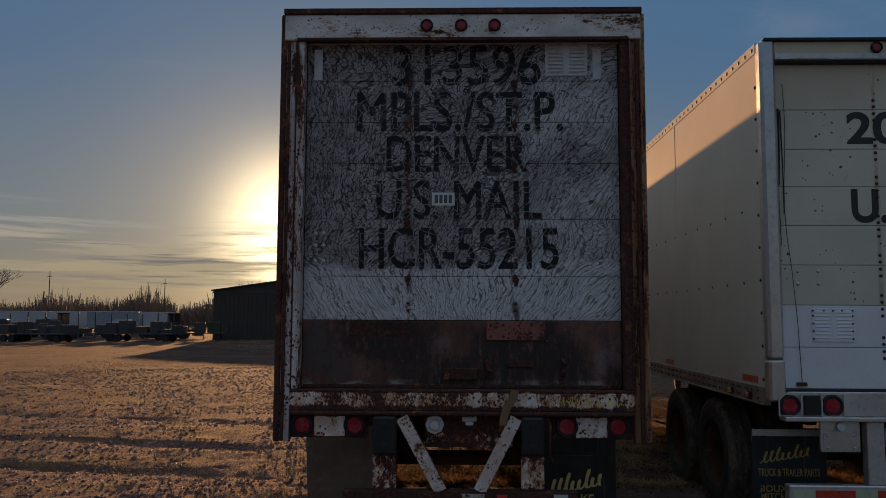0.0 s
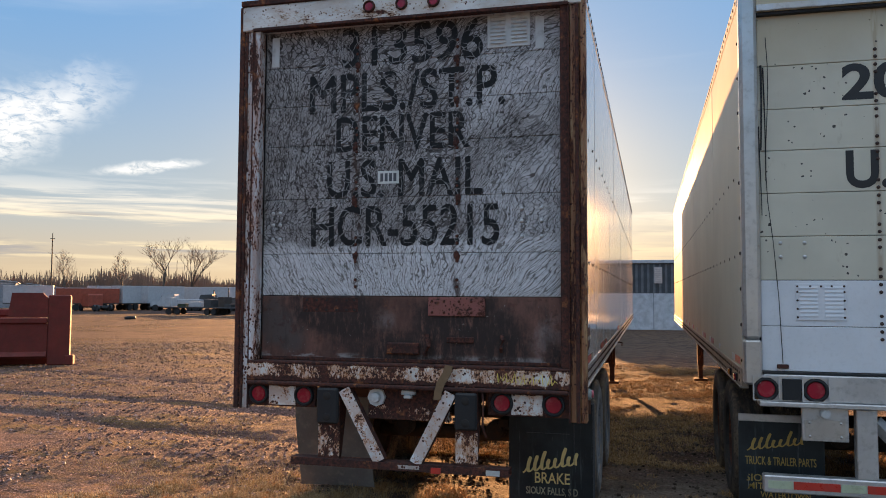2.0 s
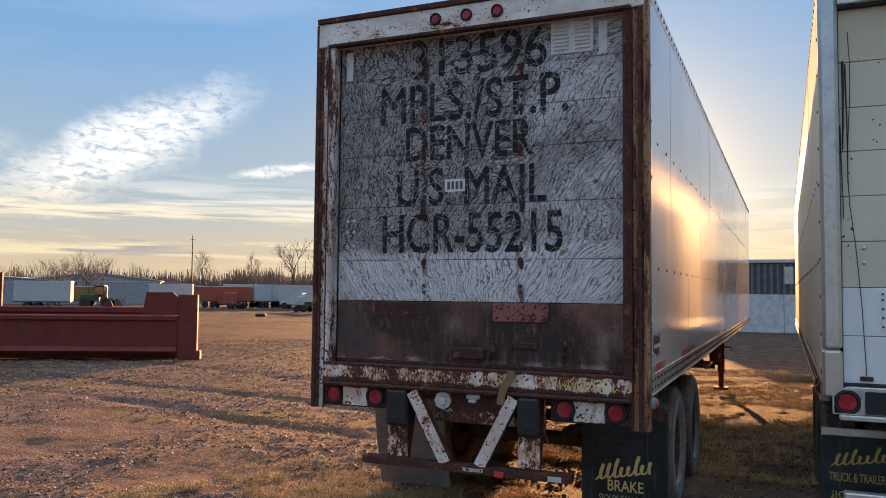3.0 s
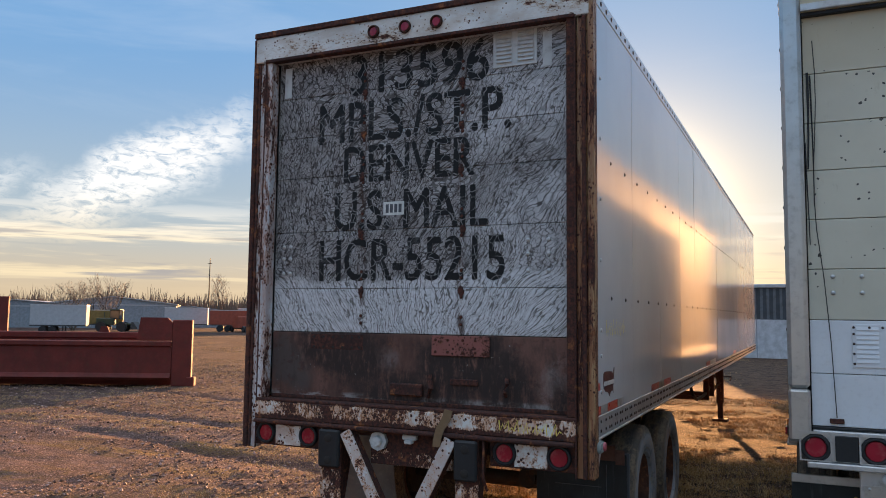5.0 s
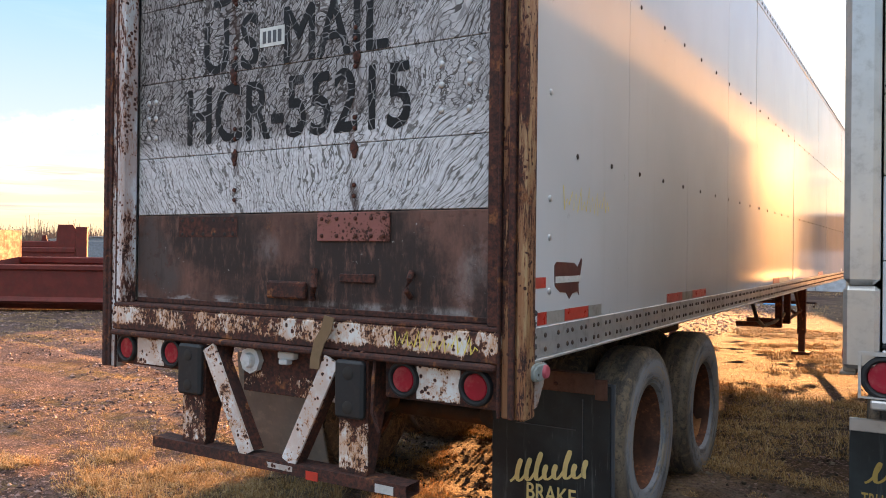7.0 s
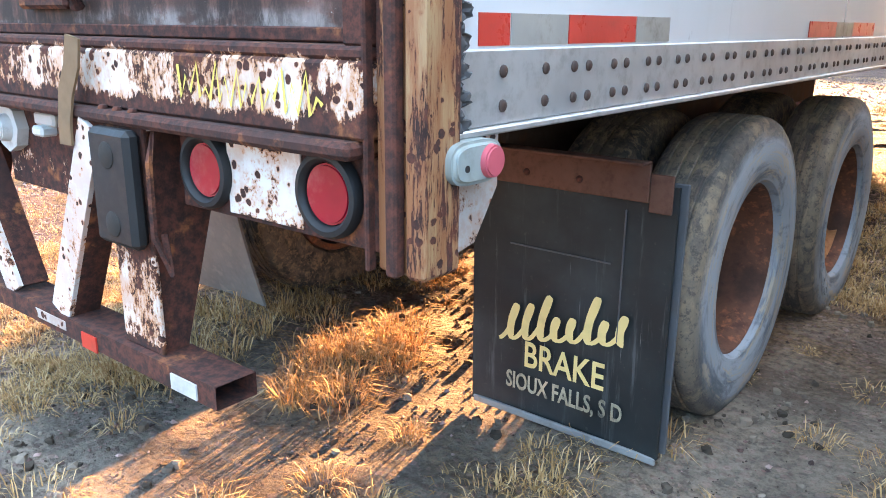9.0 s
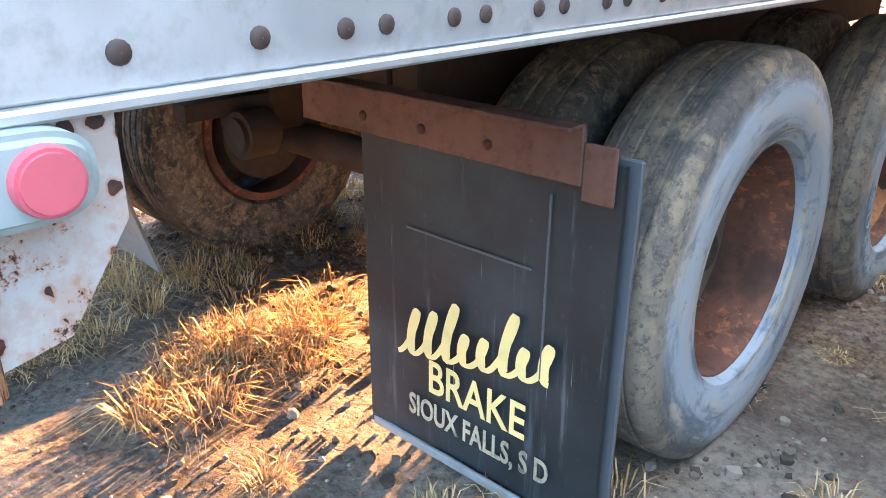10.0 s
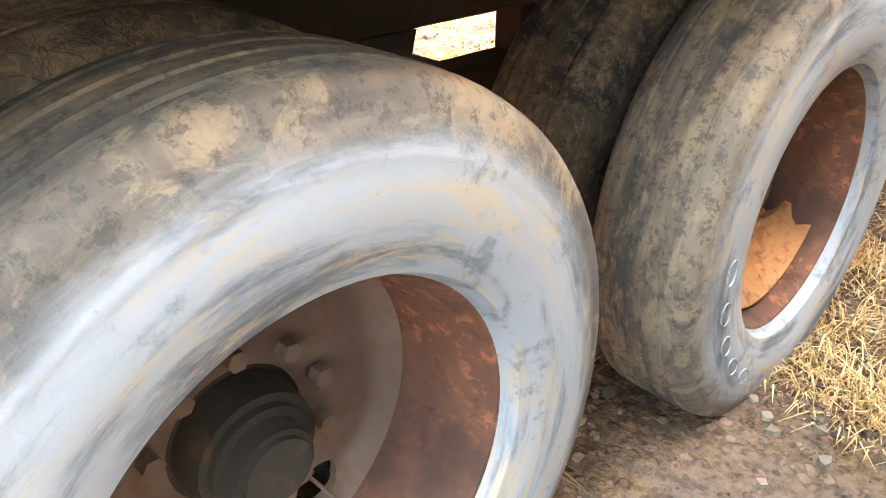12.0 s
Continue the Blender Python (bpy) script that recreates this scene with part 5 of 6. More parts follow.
    # sill fittings
    part("strap", prism([(0.265, 1.03), (0.262, 0.985), (0.315, 0.985), (0.322, 1.04), (0.345, 1.10), (0.385, 1.16), (0.40, 1.22), (0.345, 1.23), (0.325, 1.17), (0.285, 1.11)], 0.006, Matrix.Translation((0, -0.040, 0))), "strap", t, "frayed brown webbing strap")
    chalk_marks(t, 0.70, 1.13, 1.105, 1.188, Matrix.Translation((0, -0.0065, 0)), 7, wide=0.0042)
    part("centre_plate", B((-0.255, 0.36, 0.06, 0.09, 0.82, 1.044), bevel=0.004), "rust_centre", t, "rusty centre plate")
    plug = part("air_plug", rod((-0.185, 0.045, 0.978), 0.066, 0.03, "y", 8), "white_plastic", t, "white round connector cover")
    part("cap", rod((-0.185, 0.02, 0.978), 0.04, 0.035, "y", 20, 0.032, 0.004), "white_plastic", plug, smooth=True)
    part("plate_lamp", B((0.005, 0.11, 0.02, 0.059, 1.002, 1.036), (0.03, 0.085, 0.0, 0.045, 0.978, 1.004), bevel=0.006), "white_plastic", t, "small white plate lamp")
    # bumper guard
    bar = B((-0.815, 0.795, -0.035, 0.068, 0.482, 0.535))
    for side in (1, -1):
        end = [f for f in bar.faces if f.normal.x * side > 0.9 and abs(f.calc_center_median().x) > 0.7]
        bmesh.ops.inset_region(bar, faces=end, thickness=0.006)
        bmesh.ops.translate(bar, vec=(-0.25 * side, 0, 0), verts=list({v for f in end for v in f.verts}))
    guard = part("guard_bar", bar, "rust_bare", t, "rusty square bumper guard bar")
    for x0, x1, side in ((-0.612, -0.448, -1), (0.415, 0.572, 1)):
        part("guard_upright", B((x0, x1, -0.014, -0.002, 0.535, 1.044), bevel=0.003), "rust_guard", guard)
        part("guard_web", prism([(-0.002, 0.535), (0.060, 0.535), (0.20, 1.034), (-0.002, 1.034)], 0.012, Matrix.Translation((x1 - 0.012, 0, 0)) @ Matrix.Rotation(radians(90), 4, "Z") @ Matrix.Diagonal((1, 1, 1, 1))), "rust_bare", guard)
        part("dock_bumper", B((x0, x1, -0.055, -0.0145, 0.785, 1.040), bevel=0.014), "rubber", t, "black rubber dock bumper block")
        # Not bolts: dark discs that stand for shaded dimples in the rubber.
        heads("bolt", [((x0 + x1) / 2, -0.056, z) for z in (0.835, 0.985)], 0.03, "y", "dark", t, 0.008, 14)
    for xa, xb in ((-0.412, -0.140), (0.380, 0.126)):
        d = Vector((xb - xa, 0, -0.50)).normalized()
        nrm = Vector((d.z, 0, -d.x)) * 0.042
        a, b = Vector((xa, 0, 1.034)), Vector((xb, 0, 0.536))
        pts = [(p.x, p.z) for p in (a - nrm, a + nrm, b + nrm, b - nrm)]
        part("guard_brace", prism(pts, 0.012, Matrix.Translation((0, -0.03, 0))), "rust_brace", guard, "white brace speckled with rust")
        lip = [(p.x, p.z) for p in (a - nrm, a - nrm * 0.72, b - nrm * 0.72, b - nrm)]
        part("brace_lip", prism(lip, 0.07, Matrix.Translation((0, -0.018, 0))), "rust_bare", guard)
    part("reflector", B((0.245, 0.315, -0.0395, -0.0355, 0.478, 0.518)), "tape_red", guard, "small red reflector")
    part("reflector", B((0.635, 0.73, -0.0395, -0.0355, 0.486, 0.522)), "tape_white", guard, "white reflector tape")
    part("reflector", B((0.0, 0.16, -0.0375, -0.0355, 0.497, 0.522)), "rust_gusset", guard, "worn pale tape")
    part("safety_chain", tube([(0.60, 0.0, 1.05), (0.615, -0.03, 0.98), (0.61, -0.03, 0.82), (0.63, -0.01, 0.74), (0.60, -0.0, 0.82)], 0.008, 6), "rust_bare", t)
    # side fittings at the rear corner
    pill = [(0.045 + 0.068 * math.copysign(abs(math.cos(k)) ** 0.55, math.cos(k)), 0.036 * math.copysign(abs(math.sin(k)) ** 0.7, math.sin(k))) for k in np.linspace(0, 2 * math.pi, 32, endpoint=False)]
    body = prism([(p + 0.083, q + 1.042) for p, q in pill], 0.052, Matrix.Translation((1.338, 0, 0)) @ Matrix.Rotation(radians(90), 4, "Z"))
    bmesh.ops.bevel(body, geom=[e for e in body.edges if abs(e.verts[0].co.x - 1.338) < 1e-4 and abs(e.verts[1].co.x - 1.338) < 1e-4], offset=0.008, segments=3, affect="EDGES")
    lamp = part("side_lamp", body, "lamp_body", t, "chalky white side marker lamp with faded lens", smooth=True)
    # Screw hole drawn as a dark disc, its inner shade as colour.
    part("screw_hole", rod((1.3375, 0.092, 1.036), 0.006, 0.003, "x", 12), "dark", lamp)
    part("lens", rod((1.342, 0.154, 1.042), 0.029, 0.016, "x", 28, 0.026, 0.003), "pink_lens", lamp, "faded pink lens", smooth=True)
    part("corner_gusset", prism([(0.09, 1.085), (0.228, 1.085), (0.228, 0.985), (0.165, 0.895), (0.09, 0.88)], 0.01, Matrix.Translation((1.30, 0, 0)) @ Matrix.Rotation(radians(90), 4, "Z")), "rust_gusset", t)
    for y0, y1, mat in ((0.177, 0.266, "tape_red"), (0.27, 0.46, "tape_grey"), (0.464, 0.745, "tape_red"), (0.75, 0.92, "tape_grey"), (2.067, 2.42, "tape_red"), (2.42, 2.68, "tape_grey"), (2.68, 3.06, "tape_red"), (6.0, 6.4, "tape_red"), (6.4, 7.1, "tape_white"), (10.0, 10.6, "tape_red"), (13.2, 13.8, "tape_white")):
        part("marker_tape", B((HALF, HALF + 0.002, y0, y1, 1.222, 1.275)), mat, t)
    part("marker_tape", B((HALF, HALF + 0.002, 0.125, 0.255, 1.375, 1.42)), "tape_red", t)
    decal = prism([(0, 0.10), (0.0, 0.150), (0.02, 0.165), (0.22, 0.160), (0.26, 0.140), (0.305, 0.180), (0.318, 0.170), (0.295, 0.11), (0.272, 0.06), (0.280, 0.012), (0.262, 0.03), (0.20, 0.022), (0.165, 0.0), (0.13, 0.028), (0.06, 0.034), (0.005, 0.06)], 0.002, Matrix.Translation((HALF + 0.002, 0.346, 1.318)) @ Matrix.Rotation(radians(90), 4, "Z"))
    dec = part("maker_decal", decal, "logo_red", t, "dark red decal with a pale band")
    part("decal_band", B((HALF + 0.0042, HALF + 0.0055, 0.350, 0.640, 1.392, 1.420)), "tape_white", dec)
    chalk_marks(t, 0, 0.62, 1.70, 1.84, Matrix.Translation((HALF + 0.0015, 0.42, 0)) @ Matrix.Rotation(radians(90), 4, "Z"), 6, 9, 0.0045)
    bm = bmesh.new()
    rng = random.Random(6)
    prev = None
    for k in range(44):
        z = 1.085 + k * 0.005
        edge = 0.128 + 0.012 * math.sin(k * 0.7) + 0.008 * math.sin(k * 2.1)
        cur = [bm.verts.new((1.300 + 0.004 * math.sin(k * 0.9 + i) + rng.uniform(0, 0.005), 0.108 + (edge - 0.108) * i / 5 + rng.uniform(-0.002, 0.002), z)) for i in range(6)]
        if prev:
            for i in range(5):
                bm.faces.new((prev[i], prev[i + 1], cur[i + 1], cur[i]))
        prev = cur
    seal = part("torn_seal", bm, "seal", t, "torn crumpled black seal strip", smooth=True)
    seal.modifiers.new("thick", "SOLIDIFY").thickness = 0.004
    # underneath
    running_gear(t, (1.773, 3.072), 1.297, TYRE_R, True)
    landing_gear(t, 10.6, 1.0, -0.02)
    # hanging brackets and the air line loop amidships
    for y in (7.9, 8.6):
        part("hanger_bracket", B((1.02, 1.10, y, y + 0.09, 0.62, 1.09), (0.55, 1.10, y, y + 0.09, 0.60, 0.66), bevel=0.006), "rust_bare", t)
    part("air_hose", tube([(1.0, 6.4, 1.05), (1.05, 6.5, 0.80), (1.05, 6.9, 0.70), (1.05, 7.6, 0.69), (1.06, 8.2, 0.72), (1.0, 9.0, 0.75), (0.9, 9.6, 1.0)], 0.022, 8), "rubber", t, smooth=True)
    part("support_rod", tube([(1.05, 8.64, 0.64), (1.0, 10.55, 0.66)], 0.02, 6), "rust_bare", t)
    for sign in (1, -1):
        a, b = sorted((sign * 0.40, sign * 1.195))
        part("flap_hanger", B((a, b, 1.095, 1.108, 0.79, 0.905), (a, b, 1.05, 1.095, 0.897, 0.905), bevel=0.003), "brown_rust", t, "rusty angle-iron flap hanger")
        a, b = sorted((sign * 0.595, sign * 1.275))
        if sign > 0:
            part("hanger_end", B((1.196, 1.262, 1.098, 1.107, 0.765, 0.872), bevel=0.002), "brown_rust", t)
            heads("bolt", [(x, 1.094, 0.83) for x in (0.62, 0.80, 0.98)], 0.012, "y", "rust_bare", t, 0.010)
        flap = mud_flap(t, a, b, 1.11 if sign > 0 else 1.0, 0.015 if sign > 0 else 0.04, 0.84, 0.0 if sign > 0 else 0.16, "flap" if sign > 0 else "flap_grey")
        if sign > 0:
            part("backing_flap", B((0.64, 1.288, 1.146, 1.156, 0.03, 0.845), bevel=0.003), "flap_back", flap)
            part("worn_edge", B((0.60, 1.27, 1.116, 1.128, 0.0, 0.024), bevel=0.003), "edge_dust", flap)
            part("mould_line", B((0.74, 1.09, 1.1065, 1.110, 0.592, 0.597), bevel=0.001), "flap_back", flap)
            part("mould_line", B((1.125, 1.129, 1.1045, 1.110, 0.36, 0.76), bevel=0.001), "flap_back", flap)
            script_stroke(flap, 0.700, 1.20, 0.268, 0.512, 1.106)
            letters("BRAKE", "gold_paint", flap, 0.808, 1.092, 0.19, 0.278, 1.112, bold=0.012)
            letters("SIOUX FALLS, S D", "faded_paint", flap, 0.735, 1.155, 0.088, 0.158, 1.118, bold=0.02)
    return t


old_trailer()

# ---- the newer cream trailer beside it ----
def cream_trailer():
    half, long, top, floor = 1.295, 16.0, 3.95, 1.19
    t = thing("semi_trailer", 3.665, 6.18, 0.0, "cream box semi trailer with stainless rear frame and roll-up door", "semi trailer")
    box_body(t, half, long, top, floor, "side_b", "rail_grey")
    for sign in (1, -1):
        side_rows(t, half, long, (2.02, 2.62), 0.42, 0.5, sign, top, floor - 0.115, 5.0 if sign < 0 else 0.0)
    heads("rivet", [(-half - 0.002, 0.13, z) for z in np.arange(1.25, 3.8, 0.26)], 0.014, "x", "rivet", t, -0.012)
    part("header", B((-1.172, 1.172, 0.02, 0.12, 3.785, 3.935), bevel=0.004), "cream_board", t)
    part("roof_lip", B((-1.265, 1.265, -0.006, 0.13, 3.936, 3.962), bevel=0.004), "rubber", t)
    part("header_band", B((-1.172, 1.172, 0.004, 0.0195, 3.787, 3.835), bevel=0.003), "alu", t, "silver header band")
    part("header_tape", B((-1.06, -0.76, 0.001, 0.0038, 3.793, 3.830)), "tape_white", t)
    # Black strip added for the shadow gap below the band.
    part("header_seal", B((-1.172, 1.172, 0.03, 0.075, 3.760, 3.784), bevel=0.004), "rubber", t)
    for sign in (1, -1):
        a, b = sorted((sign * 1.173, sign * (half + 0.002)))
        post = part("corner_post", B((a, b, 0.0, 0.12, 1.41, 3.952), bevel=0.024), "steel", t, "stainless steel corner post")
        part("post_foot", B((a, b, -0.003, 0.12, 1.09, 1.408), bevel=0.016), "steel", post)
    part("rear_sill", B((-1.165, 1.165, 0.01, 0.14, 0.98, 1.165), bevel=0.006), "alu", t, "aluminium rear sill")
    part("sill_ledge", B((-1.2, 1.2, -0.03, 0.1, 0.945, 0.979), bevel=0.006), "alu", t)
    for sign in (1, -1):
        for x in (1.152, 0.828):
            tail_lamp(t, sign * x, 1.063, -0.003, 0.062, "rubber")
            a, b = sorted((sign * x - 0.09, sign * x + 0.09))
            part("lamp_box", B((a, b, -0.012, -0.004, 1.145, 1.16), (a, b, -0.012, -0.004, 0.983, 0.99), (a, a + 0.01, -0.012, -0.004, 0.99, 1.145), (b - 0.01, b, -0.012, -0.004, 0.99, 1.145)), "alu", t)
        a, b = sorted((sign * 0.92, sign * 1.045))
        part("plug_box", B((a, b, -0.006, 0.02, 0.99, 1.14), bevel=0.004), "rubber", t)
    tail_lamp(t, -0.37, 3.882, 0.0, 0.034, "rubber")
    tail_lamp(t, -0.03, 3.882, 0.0, 0.034, "rubber")
    tail_lamp(t, 0.31, 3.882, 0.0, 0.034, "rubber")
    door = part("roll_door", B((-1.17, 1.17, 0.115, 0.13, 1.16, 3.85)), "dark", t, "cream roll-up door with riveted boards")
    lines = (1.185, 1.505, 1.833, 2.147, 2.459, 2.769, 3.072, 3.39, 3.85)
    for k, (a, b) in enumerate(zip(lines, lines[1:])):
        part("board", B((-1.166, 1.166, 0.07, 0.112, a + 0.002, b - 0.002), bevel=0.003), "white_board" if k < 2 else "cream_board", door)
    y = 0.069
    letters("200", "black_paint", door, -0.605, 0.02, 3.11, 3.375, y, bold=0.03)
    letters("U.S.", "black_paint", door, -0.59, -0.08, 2.48, 2.755, y, bold=0.03)
    for x in (-0.385, 0.385):
        zs = [q + d for q in lines[1:-1] for d in (-0.083, -0.030, 0.026, 0.078)]
        heads("bolt", [(x, 0.066, z) for z in zs], 0.013, "y", "rivet", door)
    louvre(door, -0.935, -0.602, 1.548, 1.808, 0.069, "white_board", 2, 8, 0.005)
    heads("bolt", [(x, 0.061, z) for x in (-0.925, -0.62) for z in (1.57, 1.63, 1.69, 1.75, 1.79)] + [(x, 0.061, 1.79) for x in (-0.84, -0.77, -0.7)], 0.008, "y", "rivet", door, 0.008)
    heads("bolt", [(x, 0.066, z) for x in (-1.03, -0.87) for z in (2.0, 2.1)], 0.014, "y", "alu", door)
    hasp = part("hasp_plate", B((-0.22, 0.22, 0.062, 0.069, 1.60, 1.73), bevel=0.002), "cream_board", door)
    heads("bolt", [(x, 0.060, z) for x in (-0.18, -0.06, 0.06, 0.18) for z in (1.625, 1.705)], 0.013, "y", "rivet", hasp)
    part("latch_lever", tube([(-0.17, 0.05, 1.40), (0.06, 0.03, 1.32), (0.12, 0.04, 1.31)], 0.02, 8), "black_paint", door, "black latch lever")
    for k, (x, z0, z1, w) in enumerate(((-1.150, 2.78, 3.40, 0.014), (-1.128, 2.55, 3.38, 0.009), (-1.158, 2.30, 2.95, 0.008))):
        pts = [(x + 0.008 * math.sin(k + 2.2 * u), 0.064 - 0.002 * k, z0 + (z1 - z0) * u) for u in np.linspace(0, 1, 9)]
        part("torn_seal", tube(pts, w * 0.35, 5, taper=w * 0.6), "rubber", door)
    part("bottom_seal", B((-1.166, 1.166, 0.05, 0.11, 1.168, 1.184), bevel=0.004), "rubber", door)
    cable = [(-1.11 + 0.012 * math.sin(k), 0.05, 3.6 - k * 0.2) for k in range(7)] + [(-1.08, 0.05, 2.1), (-1.05, 0.05, 1.7), (-1.03, 0.055, 1.24)]
    part("lift_cable", tube(cable, 0.003, 5), "black_paint", door)
    part("cable_anchor", B((-1.07, -0.99, 0.05, 0.069, 1.205, 1.235), bevel=0.004), "rust_bare", door)
    # bumper guard
    guard = part("guard_bar", B((-1.18, 1.18, -0.01, 0.09, 0.346, 0.466), bevel=0.008), "alu", t, "aluminium bumper guard with striped tape")
    x = -1.15
    for k in range(9):
        w = 0.16 if k % 2 == 0 else 0.298
        part("striped_tape", B((x, min(x + w, 1.16), -0.0125, -0.0105, 0.378, 0.432)), "tape_lime" if k % 2 == 0 else "tape_red", guard)
        x += w + 0.004
    for sign in (1, -1):
        part("guard_upright", B((sign * 0.51 - 0.066, sign * 0.51 + 0.066, 0.0, 0.09, 0.4665, 0.944), bevel=0.006), "alu", guard)
        part("guard_brace", tube([(sign * 0.45, 0.045, 0.86), (sign * 0.10, 0.045, 0.47)], 0.05, 4), "alu", guard)
        a, b = sorted((sign * 0.62, sign * 0.92))
        holder = part("plate_holder", B((a, b, 0.02, 0.05, 0.712, 0.944), bevel=0.004), "alu", t)
        part("plate", B((a + 0.02, b - 0.02, 0.016, 0.0195, 0.725, 0.86), bevel=0.001), "steel", holder)
        heads("bolt", [(x, 0.014, z) for x in (a + 0.05, b - 0.05) for z in (0.745, 0.84)], 0.010, "y", "alu", holder)
        part("plate_lamp", rod(((a + b) / 2, 0.005, 0.905), 0.034, 0.03, "y", 18, bevel=0.006), "white_plastic", holder, smooth=True)
        a, b = sorted((sign * 0.70, sign * 1.30))
        flap = mud_flap(t, a, b, 0.42, 0.03, 0.80)
        part("flap_hanger", B((a, b, 0.40, 0.4195, 0.775, 0.83), bevel=0.003), "alu", t)
        if sign < 0:
            script_stroke(flap, -1.25, -0.80, 0.555, 0.730, 0.418, "dim_gold")
            letters("TRUCK & TRAILER PARTS", "dim_gold", flap, -1.253, -0.757, 0.450, 0.512, 0.425, bold=0.01)
            letters("SIOUX FALLS", "dim_gold", flap, -1.251, -0.80, 0.325, 0.378, 0.43, bold=0.01)
            letters("MITCHELL", "dim_gold", flap, -1.236, -0.92, 0.265, 0.315, 0.432, bold=0.01)
            letters("WATERTOWN", "dim_gold", flap, -1.148, -0.80, 0.205, 0.252, 0.434, bold=0.01)
    for k, y0 in enumerate(np.arange(0.25, 15, 1.25)):
        part("marker_tape", B((-half - 0.002, -half, y0, y0 + 0.35, 1.21, 1.265)), "tape_red", t)
        part("marker_tape", B((-half - 0.002, -half, y0 + 0.36, y0 + 0.60, 1.21, 1.265)), "tape_white", t)
    for y, mat in ((0.42, "red_lens"), (0.86, "amber_lens")):
        lamp = part("side_marker", B((-half - 0.022, -half - 0.0085, y - 0.05, y + 0.05, 1.075, 1.135), bevel=0.004), "rubber", t)
        part("lens", B((-half - 0.034, -half - 0.0225, y - 0.04, y + 0.04, 1.082, 1.128), bevel=0.004), mat, lamp)
    # These tyres take the sidewall copy that has shade in its colour.
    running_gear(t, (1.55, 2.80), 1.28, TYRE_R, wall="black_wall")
    landing_gear(t, 11.0, 0.95, -0.02)
    return t


cream_trailer()

# ---- yard and distance ----
def at(az, d):
    """A place d metres off in the direction az degrees left of straight ahead."""
    x, y = 1.4 - d * math.sin(radians(az)), d * math.cos(radians(az))
    return x, y, float(ground_z(x, y))


def dump_body(x, y, turn, long=7.6, tall=1.0, group="dump bodies"):
    """A steel dump body set down on the ground: long axis x, its end post at x = 0."""
    t = thing("dump_body", x, y, float(ground_z(x, y)), "brick-red steel dump truck body resting on the dirt", "dump body", turn, group)
    part("end_post", B((-0.55, 0.0, -0.02, 0.16, 0.0, 1.86), bevel=0.02), "dump_red", t)
    part("side_wall", B((-long, -0.56, 0.0, 0.06, 0.16, 1.10), bevel=0.01), "dump_red", t)
    part("side_rail", B((-long, -0.56, -0.06, 0.10, 1.10, 1.26), bevel=0.03), "dump_red", t)
    part("far_wall", B((-long, -1.3, 2.1, 2.16, 0.16, 1.25), bevel=0.01), "dump_red", t)
    part("far_rail", B((-long, -1.3, 2.06, 2.24, 1.25, 1.45), bevel=0.03), "dump_red", t)
    part("floor_plate", B((-long, -0.6, 0.06, 2.1, 0.16, 0.24)), "dump_red", t)
    part("side_board", prism([(-1.55, 1.27), (-0.56, 1.27), (-0.56, 1.78), (-0.7, 1.92), (-1.45, 1.92)], 0.05), "dump_red", t)
    part("skid_foot", B((-0.12, 0.10, -0.04, 0.2, 0.0, 0.26), bevel=0.02), "dump_red", t)
    for k in range(2):
        part("long_sill", B((-long, -0.6, 0.6 + k * 0.8, 0.75 + k * 0.8, -0.02, 0.16)), "dump_red", t)
    part("lift_eye", prism([(-3.42, 1.45), (-3.10, 1.45), (-3.17, 1.62), (-3.35, 1.62)], 0.05, Matrix.Translation((0, 2.1, 0))), "dump_red", t)
    part("front_wall", B((-long - 0.06, -long, 0.0, 2.16, 0.1, 2.25), bevel=0.01), "dump_red", t)
    part("front_post", B((-long, -long + 0.5, -0.03, 0.12, 0.0, 2.25), bevel=0.02), "dump_red", t)
    part("side_flare", prism([(0.0, 0.18), (-0.10, 0.24), (-0.03, 0.34), (0.0, 0.36)], long - 0.57, Matrix.Translation((-0.565, -0.001, 0)) @ Matrix.Rotation(radians(90), 4, "Z")), "dump_red", t)
    t.scale.z = tall
    return t


dump_body(-13.35, 18.2, 27.0)
dump_body(-32.5, 26.6, 30.0, 8.0, 1.7)


def tank_trailer(az, d):
    t = thing("tank_trailer", *at(az, d), "white round tank trailer behind the dump bodies", "tank trailer", 50)
    part("tank", rod((0, 0, 2.6), 1.15, 7.0, "x", 28, bevel=0.3), "far_white", t, smooth=True)
    part("chassis", B((-3.4, 3.4, -0.5, 0.5, 1.0, 1.5)), "far_dark", t)
    for x in (-2.6, -1.4, 2.6):
        for s in (1, -1):
            part("tyre", rod((x, s * 0.95, 0.5), 0.5, 0.3, "y", 18), "rubber", t)


tank_trailer(61.5, 55)


def parked_trailer(az, d, turn, long=14.0, mat="far_white", label="white box trailer parked across the yard", high=2.75):
    t = thing("parked_trailer", *at(az, d), label, "trailer", turn, "trailers across the yard")
    h, top = 1.3, 1.15 + high
    part("box", B((-long / 2, long / 2, -h, h, 1.15, top), bevel=0.03), mat, t)
    part("roof_edge", B((-long / 2 - 0.02, long / 2 + 0.02, -h - 0.02, h + 0.02, top - 0.12, top - 0.02)), "alu", t)
    part("rear_door", B((-long / 2 - 0.02, -long / 2 - 0.005, -h + 0.12, h - 0.12, 1.3, top - 0.2)), mat, t)
    part("bottom_rail", B((-long / 2, long / 2, -h - 0.02, h + 0.02, 1.0, 1.14)), "far_dark", t)
    for x in (-long / 2 + 1.6, -long / 2 + 2.8):
        for s in (1, -1):
            part("tyre", rod((x, s * 1.05, 0.5), 0.5, 0.5, "y", 18), "rubber", t)
